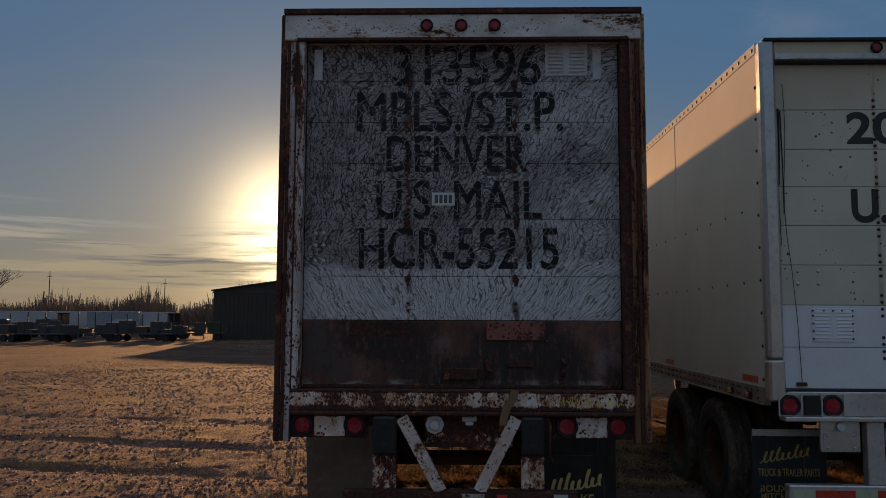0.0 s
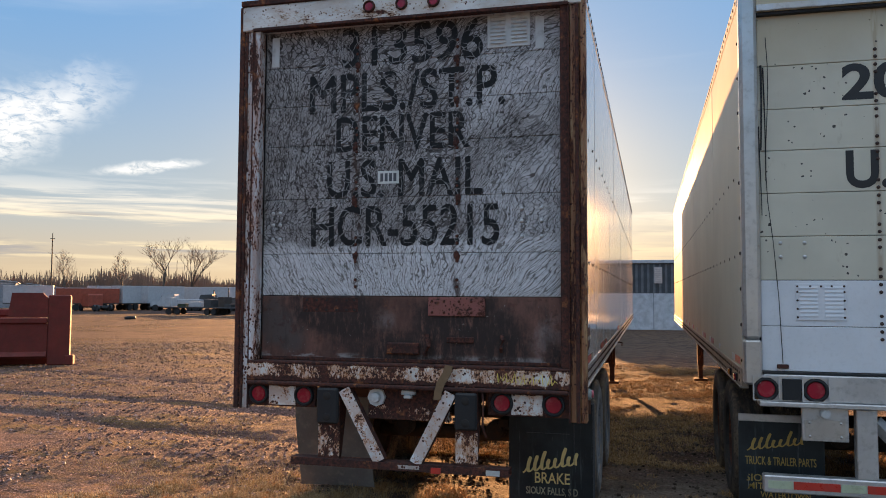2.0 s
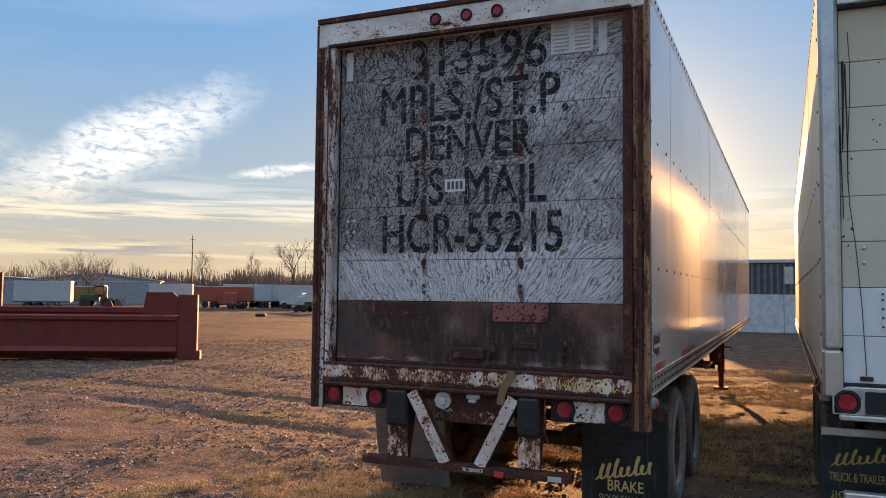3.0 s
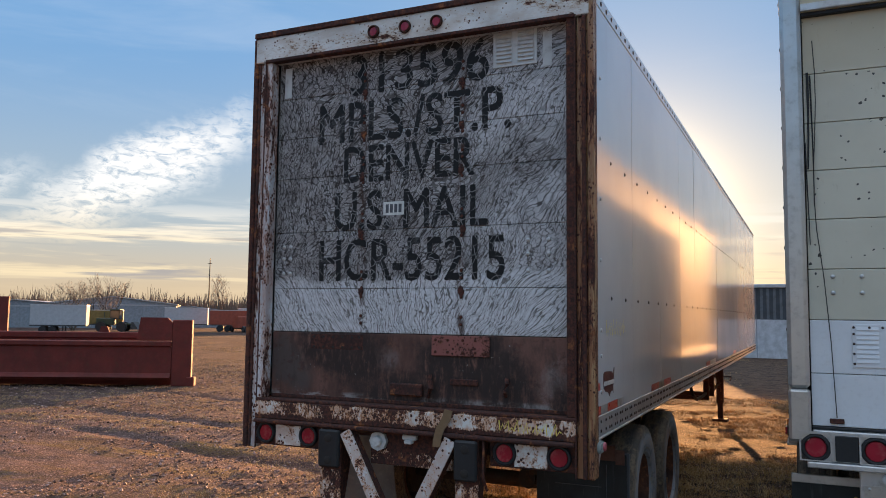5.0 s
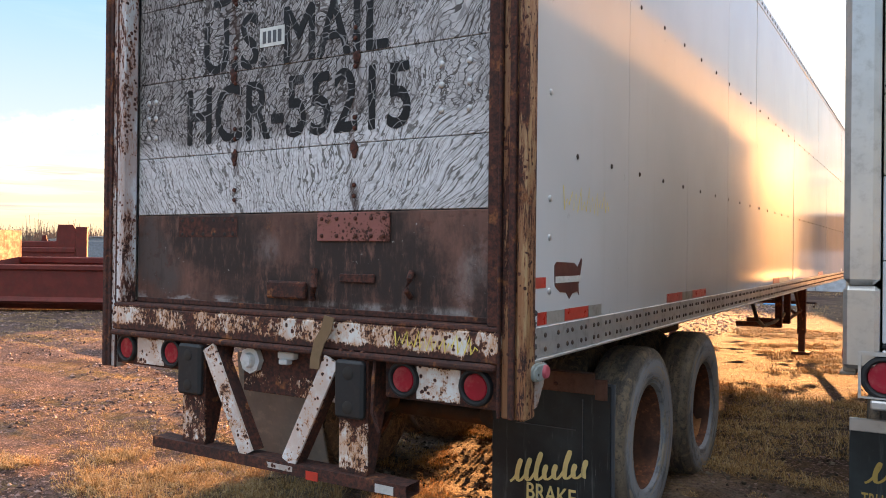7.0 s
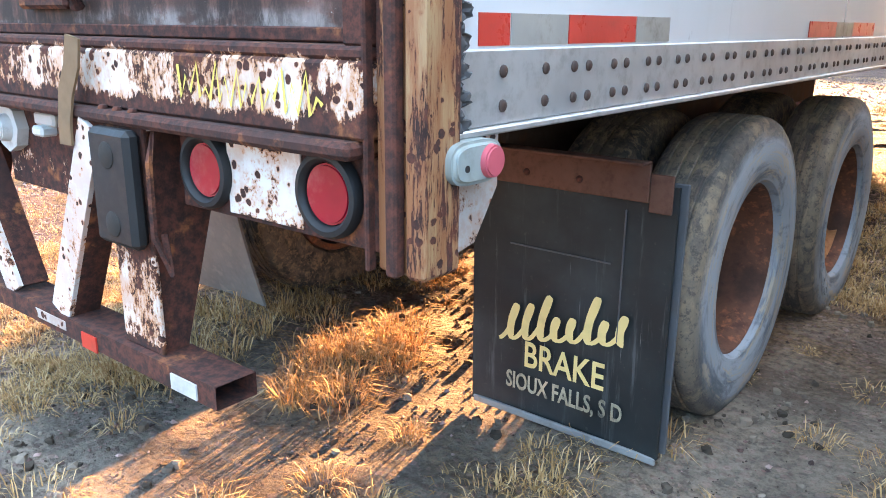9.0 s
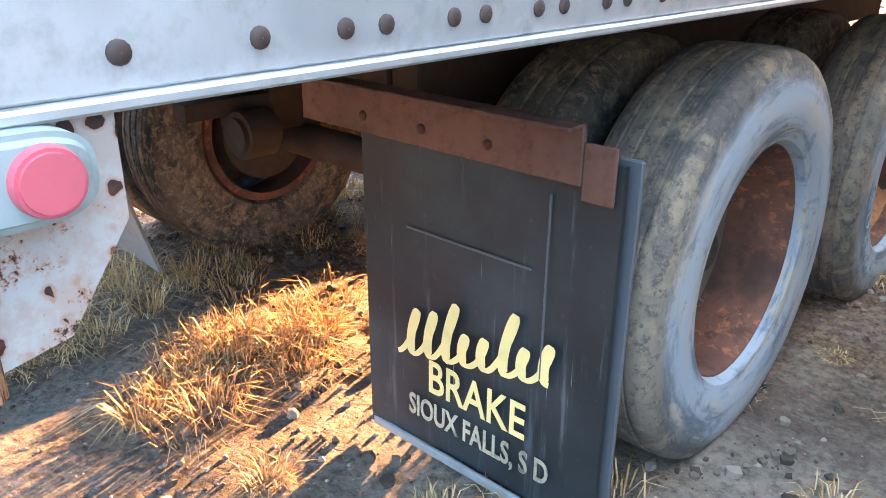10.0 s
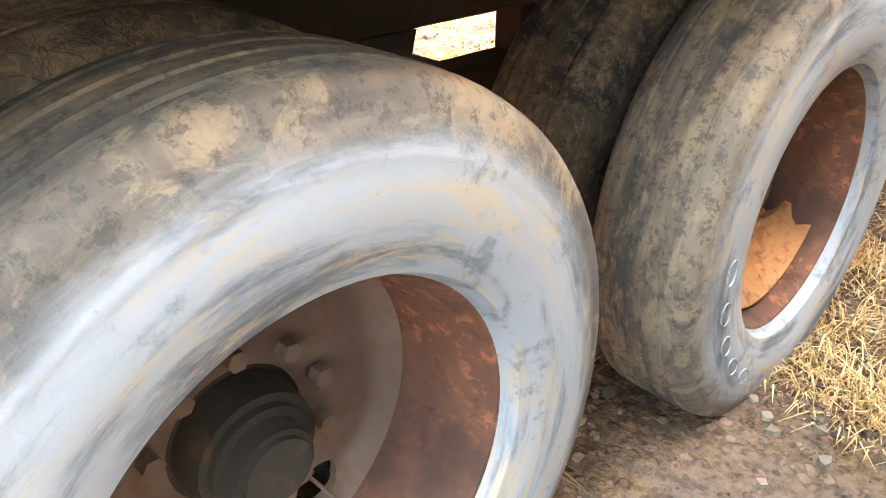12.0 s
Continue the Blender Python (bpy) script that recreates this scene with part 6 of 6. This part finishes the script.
    for s in (1, -1):
        part("landing_leg", B((long / 2 - 3.0, long / 2 - 2.85, s * 0.9 - 0.07, s * 0.9 + 0.07, 0.0, 1.0)), "far_dark", t)
    return t


def work_truck(az, d, turn, mat, label, cabover=False, box=None):
    t = thing("truck", *at(az, d), label, "truck", turn, "trucks across the yard")
    part("hood", prism([(0, 0.7), (1.5, 0.7), (1.55, 1.15), (1.3, 1.5), (0, 1.62)], 2.0, Matrix.Translation((1.4, -1.0, 0))), mat, t)
    part("cab", prism([(-0.9, 0.7), (1.4, 0.7), (1.4, 1.6), (1.05, 2.55), (-0.8, 2.62), (-0.9, 2.4)], 2.2, Matrix.Translation((0, -1.1, 0))), mat, t)
    part("side_glass", B((-0.5, 0.95, -1.12, -1.105, 1.65, 2.3)), "glass_dark", t)
    part("windscreen", prism([(1.30, 1.7), (1.36, 1.7), (1.14, 2.42), (1.08, 2.42)], 1.9, Matrix.Translation((0.05, -0.95, 0))), "glass_dark", t)
    part("bumper", B((2.9, 3.1, -1.1, 1.1, 0.45, 0.75), bevel=0.03), "far_dark", t)
    part("chassis", B((-4.5, 2.8, -0.45, 0.45, 0.55, 0.85)), "far_dark", t)
    if box:
        part("bed", B((-4.8, -1.0, -1.2, 1.2, 0.9, 0.9 + box), bevel=0.03), mat, t)
    for x in (2.1, -3.0, -4.2):
        for s in (1, -1):
            part("tyre", rod((x, s * 0.95, 0.5), 0.5, 0.32, "y", 18), "rubber", t)
    return t


def shed(az, d, turn, w, dep, eave, ridge, wall, roof, label, base=None):
    """A steel shed: a gable or lean roof on four walls; w along x."""
    t = thing("steel_building", *at(az, d), label, "building", turn)
    part("wall", prism([(0, -0.6), (w, -0.6), (w, eave), (w / 2, ridge), (0, eave)], dep), wall, t)
    for s in (0, 1):
        a, b = ((-0.3, eave - 0.05), (w / 2, ridge + 0.05)) if s == 0 else ((w / 2, ridge + 0.05), (w + 0.3, eave - 0.05))
        part("roof", prism([a, b, (b[0], b[1] + 0.15), (a[0], a[1] + 0.15)], dep + 0.6, Matrix.Translation((0, -0.3, 0))), roof, t)
    bm = bmesh.new()
    for x in np.arange(0.3, w, 0.6):
        add(bm, B((x, x + 0.06, -0.04, 0.0, 0.0, eave - 0.1)))
    part("wall_ribs", bm, wall, t)
    part("eave_trim", B((-0.1, w + 0.1, -0.07, -0.041, eave - 0.3, eave - 0.1)), roof, t)
    if base:
        part("base_wall", B((-0.05, w + 0.05, -0.10, -0.045, -0.6, base)), "pale_wall", t)
    return t


def between_building():
    """The clad building that closes the gap ahead: slate sheets over a pale base wall."""
    t = thing("steel_building", *at(-4.0, 60), "slate-clad metal building over a pale concrete base", "building")
    t.location.z = -0.95
    w = 24
    part("base_wall", B((-w / 2, w / 2, 0.0, 0.3, -0.2, 2.75)), "pale_wall", t)
    for k in range(9):
        part("joint", B((-w / 2 + k * 2.8, -w / 2 + k * 2.8 + 0.06, -0.02, -0.001, 0.0, 2.75)), "far_blue", t)
    part("cladding", B((-w / 2, w / 2, 0.08, 0.3, 2.75, 5.0)), "blue_wall", t)
    bm = bmesh.new()
    for x in np.arange(-w / 2, w / 2, 0.42):
        add(bm, B((x, x + 0.17, 0.03, 0.08, 2.78, 4.9)))
    part("cladding_ribs", bm, "rib_blue", t)
    part("roof_edge", B((-w / 2 - 0.2, w / 2 + 0.2, -0.1, 12, 4.95, 5.2), bevel=0.03), "pale_wall", t)
    v = part("louvre", B((-3.52, -2.95, -0.02, 0.029, 3.48, 4.68)), "far_white", t)
    for k in range(8):
        part("louvre_slat", B((-3.47, -3.0, -0.05, -0.021, 3.53 + k * 0.142, 3.61 + k * 0.142)), "alu", v)
    part("hall", B((-w / 2, w / 2, 0.31, 12, -0.2, 4.94)), "blue_wall", t)


between_building()
shed(18.3, 108, 0, 32, 16, 6.4, 8.6, "far_brown", "far_dark", "dark brown steel barn against the sunset")
shed(51.0, 165, 42, 23, 30, 4.6, 5.9, "far_blue", "far_white", "pale blue-grey steel warehouse with low gable")
shed(44.5, 175, 42, 14, 20, 3.6, 4.4, "far_blue", "far_blue", "low blue-grey steel shed")
shed(57.0, 170, 38, 26, 24, 4.2, 5.0, "far_blue", "far_white", "long blue-grey steel shed behind the dump bodies")

parked_trailer(38.7, 135, 35, 9.0, "far_red", "faded red box container parked on the dirt", 2.4)
parked_trailer(37.0, 140, 75, 9)
parked_trailer(35.6, 138, 80, 9)
parked_trailer(34.2, 140, 85, 9)
parked_trailer(31.2, 146, 28, 15)
parked_trailer(27.6, 150, 25, 13)
parked_trailer(24.5, 145, 20, 8, "far_blue", "blue-grey box trailer in the row of trailers")
parked_trailer(22.0, 150, 70, 8)
parked_trailer(42.2, 142, 38, 7)
parked_trailer(50.0, 120, 40, 7, "far_white", "white tank trailer beside the warehouse")
parked_trailer(47.3, 135, 45, 5, "far_yellow", "yellow box container near the warehouse", 2.2)
work_truck(33.5, 132, 195, "far_white", "white work truck parked in front of trailers", box=0.9)
work_truck(31.0, 133, 195, "far_dark", "dark truck tractor parked in the row", box=1.2)
work_truck(38.4, 132, 150, "far_red", "red truck tractor parked by the container")
work_truck(24.0, 120, 185, "far_white", "white pickup truck parked by the fence", box=0.4)
work_truck(28.5, 128, 185, "far_dark", "dark flatbed truck in the row", box=0.5)


def flatbed(az, d, turn, load):
    """A low flatbed trailer with crates and scrap on its deck."""
    rng = random.Random(load)
    t = thing("flatbed_trailer", *at(az, d), "dark flatbed trailer loaded with crates and scrap", "trailer", turn, "flatbeds along the fence")
    part("deck", B((-4.5, 4.5, -1.2, 1.2, 0.85, 1.0), bevel=0.02), "far_dark", t)
    part("headboard", B((4.35, 4.5, -1.2, 1.2, 1.0, 1.9), bevel=0.02), "far_dark", t)
    for x in (-3.6, -2.5, 3.4):
        for s in (1, -1):
            part("tyre", rod((x, s * 0.95, 0.42), 0.42, 0.3, "y", 16), "rubber", t)
    x = -4.2
    while x < 3.2:
        w, h = rng.uniform(0.7, 1.8), rng.uniform(0.3, 1.5)
        part("crate", B((x, x + w, -rng.uniform(0.4, 1.0), rng.uniform(0.4, 1.0), 1.0, 1.0 + h), bevel=0.03), rng.choice(("far_dark", "far_brown", "far_white", "far_green", "far_dark")), t)
        x += w + rng.uniform(0.2, 1.0)


for az_, d_, turn_, seed_ in ((19.8, 104, 12, 3), (22.9, 100, -8, 5), (26.3, 103, 6, 8), (29.2, 101, -12, 11), (31.6, 106, 10, 14)):
    flatbed(az_, d_, turn_, seed_)


def loader(az, d):
    t = thing("wheel_loader", *at(az, d), "green wheel loader with cab and raised bucket arm", "loader", 30)
    part("body", B((-2.4, 0.2, -0.8, 0.8, 1.0, 2.1), bevel=0.1), "far_green", t)
    part("cab", B((-0.4, 1.0, -0.75, 0.75, 1.9, 3.3), bevel=0.08), "glass_dark", t)
    part("cab_roof", B((-0.5, 1.1, -0.85, 0.85, 3.3, 3.45), bevel=0.05), "far_green", t)
    part("lift_arm", B((0.8, 3.2, -0.6, 0.6, 1.0, 1.3), bevel=0.05), "far_green", t)
    part("bucket", prism([(3.0, 0.4), (4.0, 0.4), (3.3, 1.5), (3.0, 1.5)], 2.6, Matrix.Translation((0, -1.3, 0))), "far_dark", t)
    part("exhaust", tube([(-1.6, 0.4, 2.1), (-1.6, 0.4, 3.0)], 0.06), "far_dark", t)
    for x in (-1.6, 1.5):
        for s in (1, -1):
            part("tyre", rod((x, s * 1.0, 0.75), 0.75, 0.55, "y", 20), "rubber", t)


loader(46.8, 132)
loader(21.0, 112)
loader(27.8, 116)


def utility_pole(az, d, h):
    t = thing("utility_pole", *at(az, d), "tall bare utility pole against the sky", "pole", group="utility poles")
    part("mast", tube([(0, 0, -0.5), (0, 0, h)], 0.22, 8, taper=0.11), "bark", t)
    part("cross_arm", B((-0.7, 0.7, -0.08, 0.08, h - 1.2, h - 1.06)), "bark", t)
    part("insulator", rod((0, 0, h + 0.2), 0.09, 0.4, "z", 8), "far_dark", t)


utility_pole(28.2, 260, 16.0)
utility_pole(21.1, 270, 15.0)
utility_pole(41.0, 230, 18.0)


def fence_line():
    rng = random.Random(4)
    for k in range(13):
        az = 18.9 + k * 0.98
        t = thing("fence_post", *at(az, 112 + rng.uniform(-4, 4)), "dark steel fence post in the far yard", "fence post", group="fence posts")
        part("post", rod((0, 0, 1.6), 0.075, 3.6 + rng.uniform(-0.4, 0.3), "z", 8), "far_dark", t)


fence_line()


def bare_tree(az, d, h, seed, spread_=0.5, stems=1, label="bare leafless tree on the horizon"):
    """Tapered trunk and limbs in one mesh, the fine twigs in another."""
    rng = random.Random(seed)
    t = thing("tree", *at(az, d), label, "tree", group="bare trees")
    wood, fine = bmesh.new(), bmesh.new()
    top = 5 if stems == 1 else 4

    def grow(p, d_, length, r, level):
        pts, q = [p], p.copy()
        way = d_.copy()
        for _ in range(3 if level < 4 else 2):
            way = (way + Vector((rng.uniform(-1, 1), rng.uniform(-1, 1), rng.uniform(-0.3, 0.7))) * 0.16).normalized()
            q = q + way * length / (3 if level < 4 else 2)
            pts.append(q)
        tube(pts, r, 5 if level < 2 else 3, wood if level < 3 else fine, taper=r * 0.55)
        if level >= top:
            return
        for k in range(rng.choice((3, 3, 4)) if level < 3 else 4):
            base = pts[-1] if k < 2 else pts[rng.randrange(1, len(pts))]
            side = Vector((rng.uniform(-1, 1), rng.uniform(-1, 1), rng.uniform(0.0, 0.6))).normalized()
            grow(base, (way + side * (spread_ + 0.12 * level)).normalized(), length * rng.uniform(0.58, 0.84), r * 0.56, level + 1)

    for s in range(stems):
        lean = Vector((rng.uniform(-1, 1), rng.uniform(-1, 1), 3.0 if stems == 1 else 1.6)).normalized()
        grow(Vector((0, 0, -0.3)), lean, h * 0.34, h * (0.022 if stems == 1 else 0.012), 0)
    part("trunk", wood, "bark", t)
    part("crown", fine, "twig", t)


bare_tree(33.9, 165, 14, 1, 0.55)
bare_tree(32.6, 170, 13, 2, 0.6)
bare_tree(36.3, 180, 11, 3, 0.45)
bare_tree(39.9, 190, 11, 4, 0.5)
bare_tree(49.3, 140, 9.5, 5, 0.7, 5, "spreading bare tree beside the warehouse")
bare_tree(47.5, 146, 10, 6, 0.4, 5, "cluster of slender bare trees")
bare_tree(13.8, 120, 9.0, 7, 0.5)
bare_tree(-1.5, 150, 9.0, 8, 0.5)


def far_woods():
    """The brown winter tree line: rounded crowns and brush of countless thin twigs."""
    rng = np.random.RandomState(8)
    n, twigs = 1500, 64
    az, dist = rng.uniform(-80, 95, n), rng.uniform(290, 430, n)
    high = rng.uniform(9.0, 12.0, n) * (1 + 0.22 * np.sin(az * 0.9) * np.sin(az * 0.37))
    high = np.where(rng.rand(n) < 0.07, high * 1.35, high)
    wide = high * rng.uniform(0.4, 0.8, n)
    x0, y0 = 1.4 - dist * np.sin(np.radians(az)), dist * np.cos(np.radians(az))
    z0 = ground_z(x0, y0)
    k = np.repeat(np.arange(n), twigs)
    m = len(k)
    a, r = rng.uniform(0, 6.28, m), np.sqrt(rng.rand(m))
    dome = np.sqrt(np.maximum(1 - 0.9 * r * r, 0.05))
    tx, ty = x0[k] + np.cos(a) * r * wide[k], y0[k] + np.sin(a) * r * wide[k]
    tz = z0[k] + high[k] * dome * rng.uniform(0.6, 1.0, m)
    bx, by = x0[k] + np.cos(a) * r * wide[k] * 0.55 + rng.normal(0, 0.3, m), y0[k] + np.sin(a) * r * wide[k] * 0.55
    w = rng.uniform(0.06, 0.17, m)
    co = np.stack([np.stack(p, -1) for p in ((bx - w, by, z0[k] - 1), (bx + w, by, z0[k] - 1), (tx + 0.6 * w, ty, tz), (tx - 0.6 * w, ty, tz))], 1).reshape(-1, 3)
    i = np.arange(m) * 4
    me = bpy.data.meshes.new("far_woods")
    me.from_pydata(co, [], np.stack([i, i + 1, i + 2, i + 3], -1))
    me.materials.append(M["twig"])
    tagged(new("far_woods", me), "brown leafless winter woods along the horizon", "woods", kind="stuff")


far_woods()


def scrap_tyre(az, d):
    t = thing("scrap_tyre", *at(az, d), "old black tyre lying out in the dirt yard", "tyre")
    prof = [(0.30, 0.0), (0.50, 0.0), (0.56, 0.10), (0.56, 0.22), (0.50, 0.30), (0.30, 0.30)]
    part("tyre", turned(lathe(prof, (0, 0, 0), 28), Matrix.Rotation(radians(-90), 4, "Y")), "rubber", t, smooth=True)


scrap_tyre(36.0, 86)


def blue_tarp(az, d):
    rng = random.Random(2)
    bm = bmesh.new()
    bmesh.ops.create_icosphere(bm, subdivisions=3, radius=0.5)
    for v in bm.verts:
        v.co = (v.co.x * 1.3, v.co.y * 0.8, max(v.co.z, -0.05) * 0.45 * rng.uniform(0.75, 1.2))
    ob = part("tarp", bm, "tarp_blue", None, "crumpled light blue tarp lying on the ground", smooth=True)
    x, y, z = at(az, d)
    ob.matrix_basis = Matrix.Translation((x, y, z + 0.02))
    tagged(ob, category="tarp")


blue_tarp(5.9, 38)

# ---- dead grass and gravel ----
def blades(name, tufts, label, seed):
    """tufts: rows of x, y, radius, height, number of blades."""
    rng = np.random.RandomState(seed)
    n = tufts[:, 4].astype(int)
    k = np.repeat(np.arange(len(tufts)), n)
    t = tufts[k]
    a, r = rng.uniform(0, 2 * np.pi, len(k)), np.sqrt(rng.rand(len(k))) * t[:, 2]
    bx, by = t[:, 0] + np.cos(a) * r, t[:, 1] + np.sin(a) * r
    bz = ground_z(bx, by) - 0.01
    h = t[:, 3] * rng.uniform(0.35, 1.1, len(k))
    lean = rng.uniform(0.3, 1.7, len(k))
    b = a + rng.normal(0, 0.7, len(k))
    dx, dy = np.cos(b) * lean, np.sin(b) * lean
    w = rng.uniform(0.0007, 0.0017, len(k)) * (1 + 0.05 * np.hypot(t[:, 0], t[:, 1]))
    sx, sy = -np.sin(b) * w, np.cos(b) * w
    mx, my, mz = bx + dx * h * 0.35, by + dy * h * 0.35, bz + h * 0.62
    ex, ey, ez = bx + dx * h, by + dy * h, bz + h * np.maximum(1.1 - 0.5 * lean, 0.15)
    co = np.stack([np.stack(p, -1) for p in ((bx - sx, by - sy, bz), (bx + sx, by + sy, bz), (mx + sx, my + sy, mz), (mx - sx, my - sy, mz), (ex, ey, ez))], 1).reshape(-1, 3)
    i = np.arange(len(k)) * 5
    faces = [(j, j + 1, j + 2, j + 3) for j in i] + [(j + 3, j + 2, j + 4) for j in i]
    me = bpy.data.meshes.new(name)
    me.from_pydata(co, [], faces)
    me.materials.append(M["grass"])
    tagged(new(name, me), label, "grass", kind="stuff")


def grass_field():
    rng = np.random.RandomState(21)
    # thick tufts beneath and between the trailers
    x, y = rng.uniform(-1.4, 5.0, 2600), rng.uniform(3.4, 13.0, 2600)
    core = (x > -0.9) & (x < 0.62) & (y > 5.9) & (y < 7.2)
    keep = smooth_noise(x, y, 0.55, 31) * 0.6 + smooth_noise(x, y, 1.7, 32) * 0.6 > np.where(core & (y > 6.35), 0.71, 0.82)
    lane = (x > 1.15) & (x < 2.2) & (y > 5.5) & (y < 9.0)
    keep |= (rng.rand(len(x)) < 0.035)
    keep &= ~lane | (rng.rand(len(x)) < 0.25)
    x, y = x[keep], y[keep]
    t = np.stack([x, y, rng.uniform(0.04, 0.13, len(x)), rng.uniform(0.03, 0.09, len(x)) * (1 + 0.7 * ((x < 0.6) & (y > 5.9) & (y < 7.2))), rng.uniform(50, 120, len(x))], -1)
    blades("dead_grass", t, "dry straw-coloured grass tufts under the trailers", 1)
    # sunlit straw round the bumper guard and out to the yard
    x, y = rng.uniform(-3.2, 0.5, 1500), rng.uniform(4.3, 7.4, 1500)
    keep = smooth_noise(x, y, 0.5, 37) * 0.6 + smooth_noise(x, y, 1.3, 38) * 0.5 > np.where(x < -1.6, 0.66, 0.64) + 0.16 * (x > -0.6)
    x, y = x[keep], y[keep]
    t = np.stack([x, y, rng.uniform(0.03, 0.12, len(x)), rng.uniform(0.03, 0.10, len(x)), rng.uniform(40, 90, len(x))], -1)
    blades("dead_grass", t, "bright dry straw round the bumper guard", 4)
    # the strip between the trailers and the rough ground beneath them
    x, y = rng.uniform(-1.3, 5.2, 6200), 8.6 + 15.4 * rng.rand(6200) ** 1.5
    keep = smooth_noise(x, y, 0.7, 35) * 0.55 + smooth_noise(x, y, 2.2, 36) * 0.5 > 0.50
    x, y = x[keep], y[keep]
    t = np.stack([x, y, rng.uniform(0.05, 0.16, len(x)), rng.uniform(0.03, 0.10, len(x)), rng.uniform(18, 40, len(x))], -1)
    blades("dead_grass", t, "matted dead grass between the trailers", 3)
    # the open yard
    r = 3.5 + 30 * rng.rand(16000) ** 1.4
    a = rng.uniform(0.05, 1.45, 16000)
    x, y = 0.6 - r * np.sin(a), 1.0 + r * np.cos(a)
    far = (x < -1.3) & (y > 3.0)
    x, y = x[far], y[far]
    keep = smooth_noise(x, y, 2.6, 33) * 0.6 + smooth_noise(x, y * 1.8, 0.8, 34) * 0.5 > 0.62
    x, y = x[keep], y[keep]
    t = np.stack([x, y, rng.uniform(0.05, 0.22, len(x)), rng.uniform(0.02, 0.07, len(x)), rng.uniform(14, 26, len(x))], -1)
    blades("dead_grass", t, "thin dead grass over the dirt yard", 2)
    # pale bands far out towards the fence
    r, a = 24 + 86 * rng.rand(15000) ** 1.3, rng.uniform(0.05, 1.15, 15000)
    x, y = 1.4 - r * np.sin(a), r * np.cos(a)
    keep = smooth_noise(x, y, 9.0, 61) * 0.6 + smooth_noise(x, y, 2.5, 62) * 0.5 > np.where(r > 100, 0.45, 0.66)
    x, y = x[keep], y[keep]
    t = np.stack([x, y, rng.uniform(0.2, 0.8, len(x)), rng.uniform(0.05, 0.15, len(x)), rng.uniform(6, 11, len(x))], -1)
    blades("dead_grass", t, "pale bands of dead grass far across the yard", 6)


def gravel():
    rng = np.random.RandomState(12)
    n = 126000
    r, a = 3.0 + 34 * rng.rand(n) ** 1.5, rng.uniform(-0.9, 1.45, n)
    x, y = 0.8 - r * np.sin(a), 0.8 + r * np.cos(a)
    lane = (x > -1.2) & (y > 5.0)
    keep = (smooth_noise(x, y, 0.9, 41) > 0.26) & (~lane | (rng.rand(n) < 0.35))
    x, y = x[keep], y[keep]
    n = len(x)
    s = (0.005 + 0.015 * rng.rand(n) ** 3) * np.where(x > -1.2, 0.7, 1 + 0.05 * np.hypot(x, y))
    z = ground_z(x, y) + s * 0.2
    base = np.array([(1, 0, 0), (-1, 0, 0), (0, 1, 0), (0, -1, 0), (0, 0, 0.7), (0, 0, -0.7)])
    jit = rng.uniform(0.6, 1.3, (n, 6, 3))
    a = rng.uniform(0, 6.28, n)
    rot = np.zeros((n, 3, 3))
    rot[:, 0, 0], rot[:, 0, 1], rot[:, 1, 0], rot[:, 1, 1], rot[:, 2, 2] = np.cos(a), -np.sin(a), np.sin(a), np.cos(a), 1
    co = np.einsum("nij,nkj->nki", rot, base * jit) * s[:, None, None] + np.stack([x, y, z], -1)[:, None]
    tri = np.array([(0, 2, 4), (2, 1, 4), (1, 3, 4), (3, 0, 4), (2, 0, 5), (1, 2, 5), (3, 1, 5), (0, 3, 5)])
    faces = (np.arange(n)[:, None, None] * 6 + tri).reshape(-1, 3)
    me = bpy.data.meshes.new("gravel")
    me.from_pydata(co.reshape(-1, 3), [], faces)
    me.materials.append(M["pebble"])
    tagged(new("gravel", me), "loose pinkish quartzite gravel on the dirt", "gravel", kind="stuff")


def clods():
    """Crumbs of dried mud along the trodden strip."""
    rng = np.random.RandomState(17)
    n = 12000
    x, y = rng.uniform(-1.2, 3.2, n), 4.6 + 7.0 * rng.rand(n)
    keep = smooth_noise(x, y, 0.35, 51) * 0.6 + smooth_noise(x, y, 1.1, 52) * 0.5 > 0.48
    x, y = x[keep], y[keep]
    n = len(x)
    s = 0.003 + 0.020 * rng.rand(n) ** 4
    z = ground_z(x, y) + s * 0.15
    a, b = np.meshgrid(np.arange(6) * np.pi / 3, (-0.5, 0.6))
    base = np.concatenate([np.stack([np.cos(a) * np.cos(b), np.sin(a) * np.cos(b), np.sin(b)], -1).reshape(-1, 3), [(0, 0, 0.8)]])
    co = base * rng.uniform(0.55, 1.35, (n, 13, 3)) * s[:, None, None] + np.stack([x, y, z], -1)[:, None]
    quads = [(k, (k + 1) % 6, 6 + (k + 1) % 6, 6 + k) for k in range(6)]
    caps = [(6 + k, 6 + (k + 1) % 6, 12) for k in range(6)]
    faces = [tuple(i * 13 + j for j in f) for i in range(n) for f in quads + caps]
    me = bpy.data.meshes.new("dirt_clods")
    me.from_pydata(co.reshape(-1, 3), [], faces)
    me.materials.append(M["clod"])
    tagged(new("dirt_clods", me), "crumbs of dry grey-brown dirt", "dirt", kind="stuff")


grass_field()
gravel()
clods()
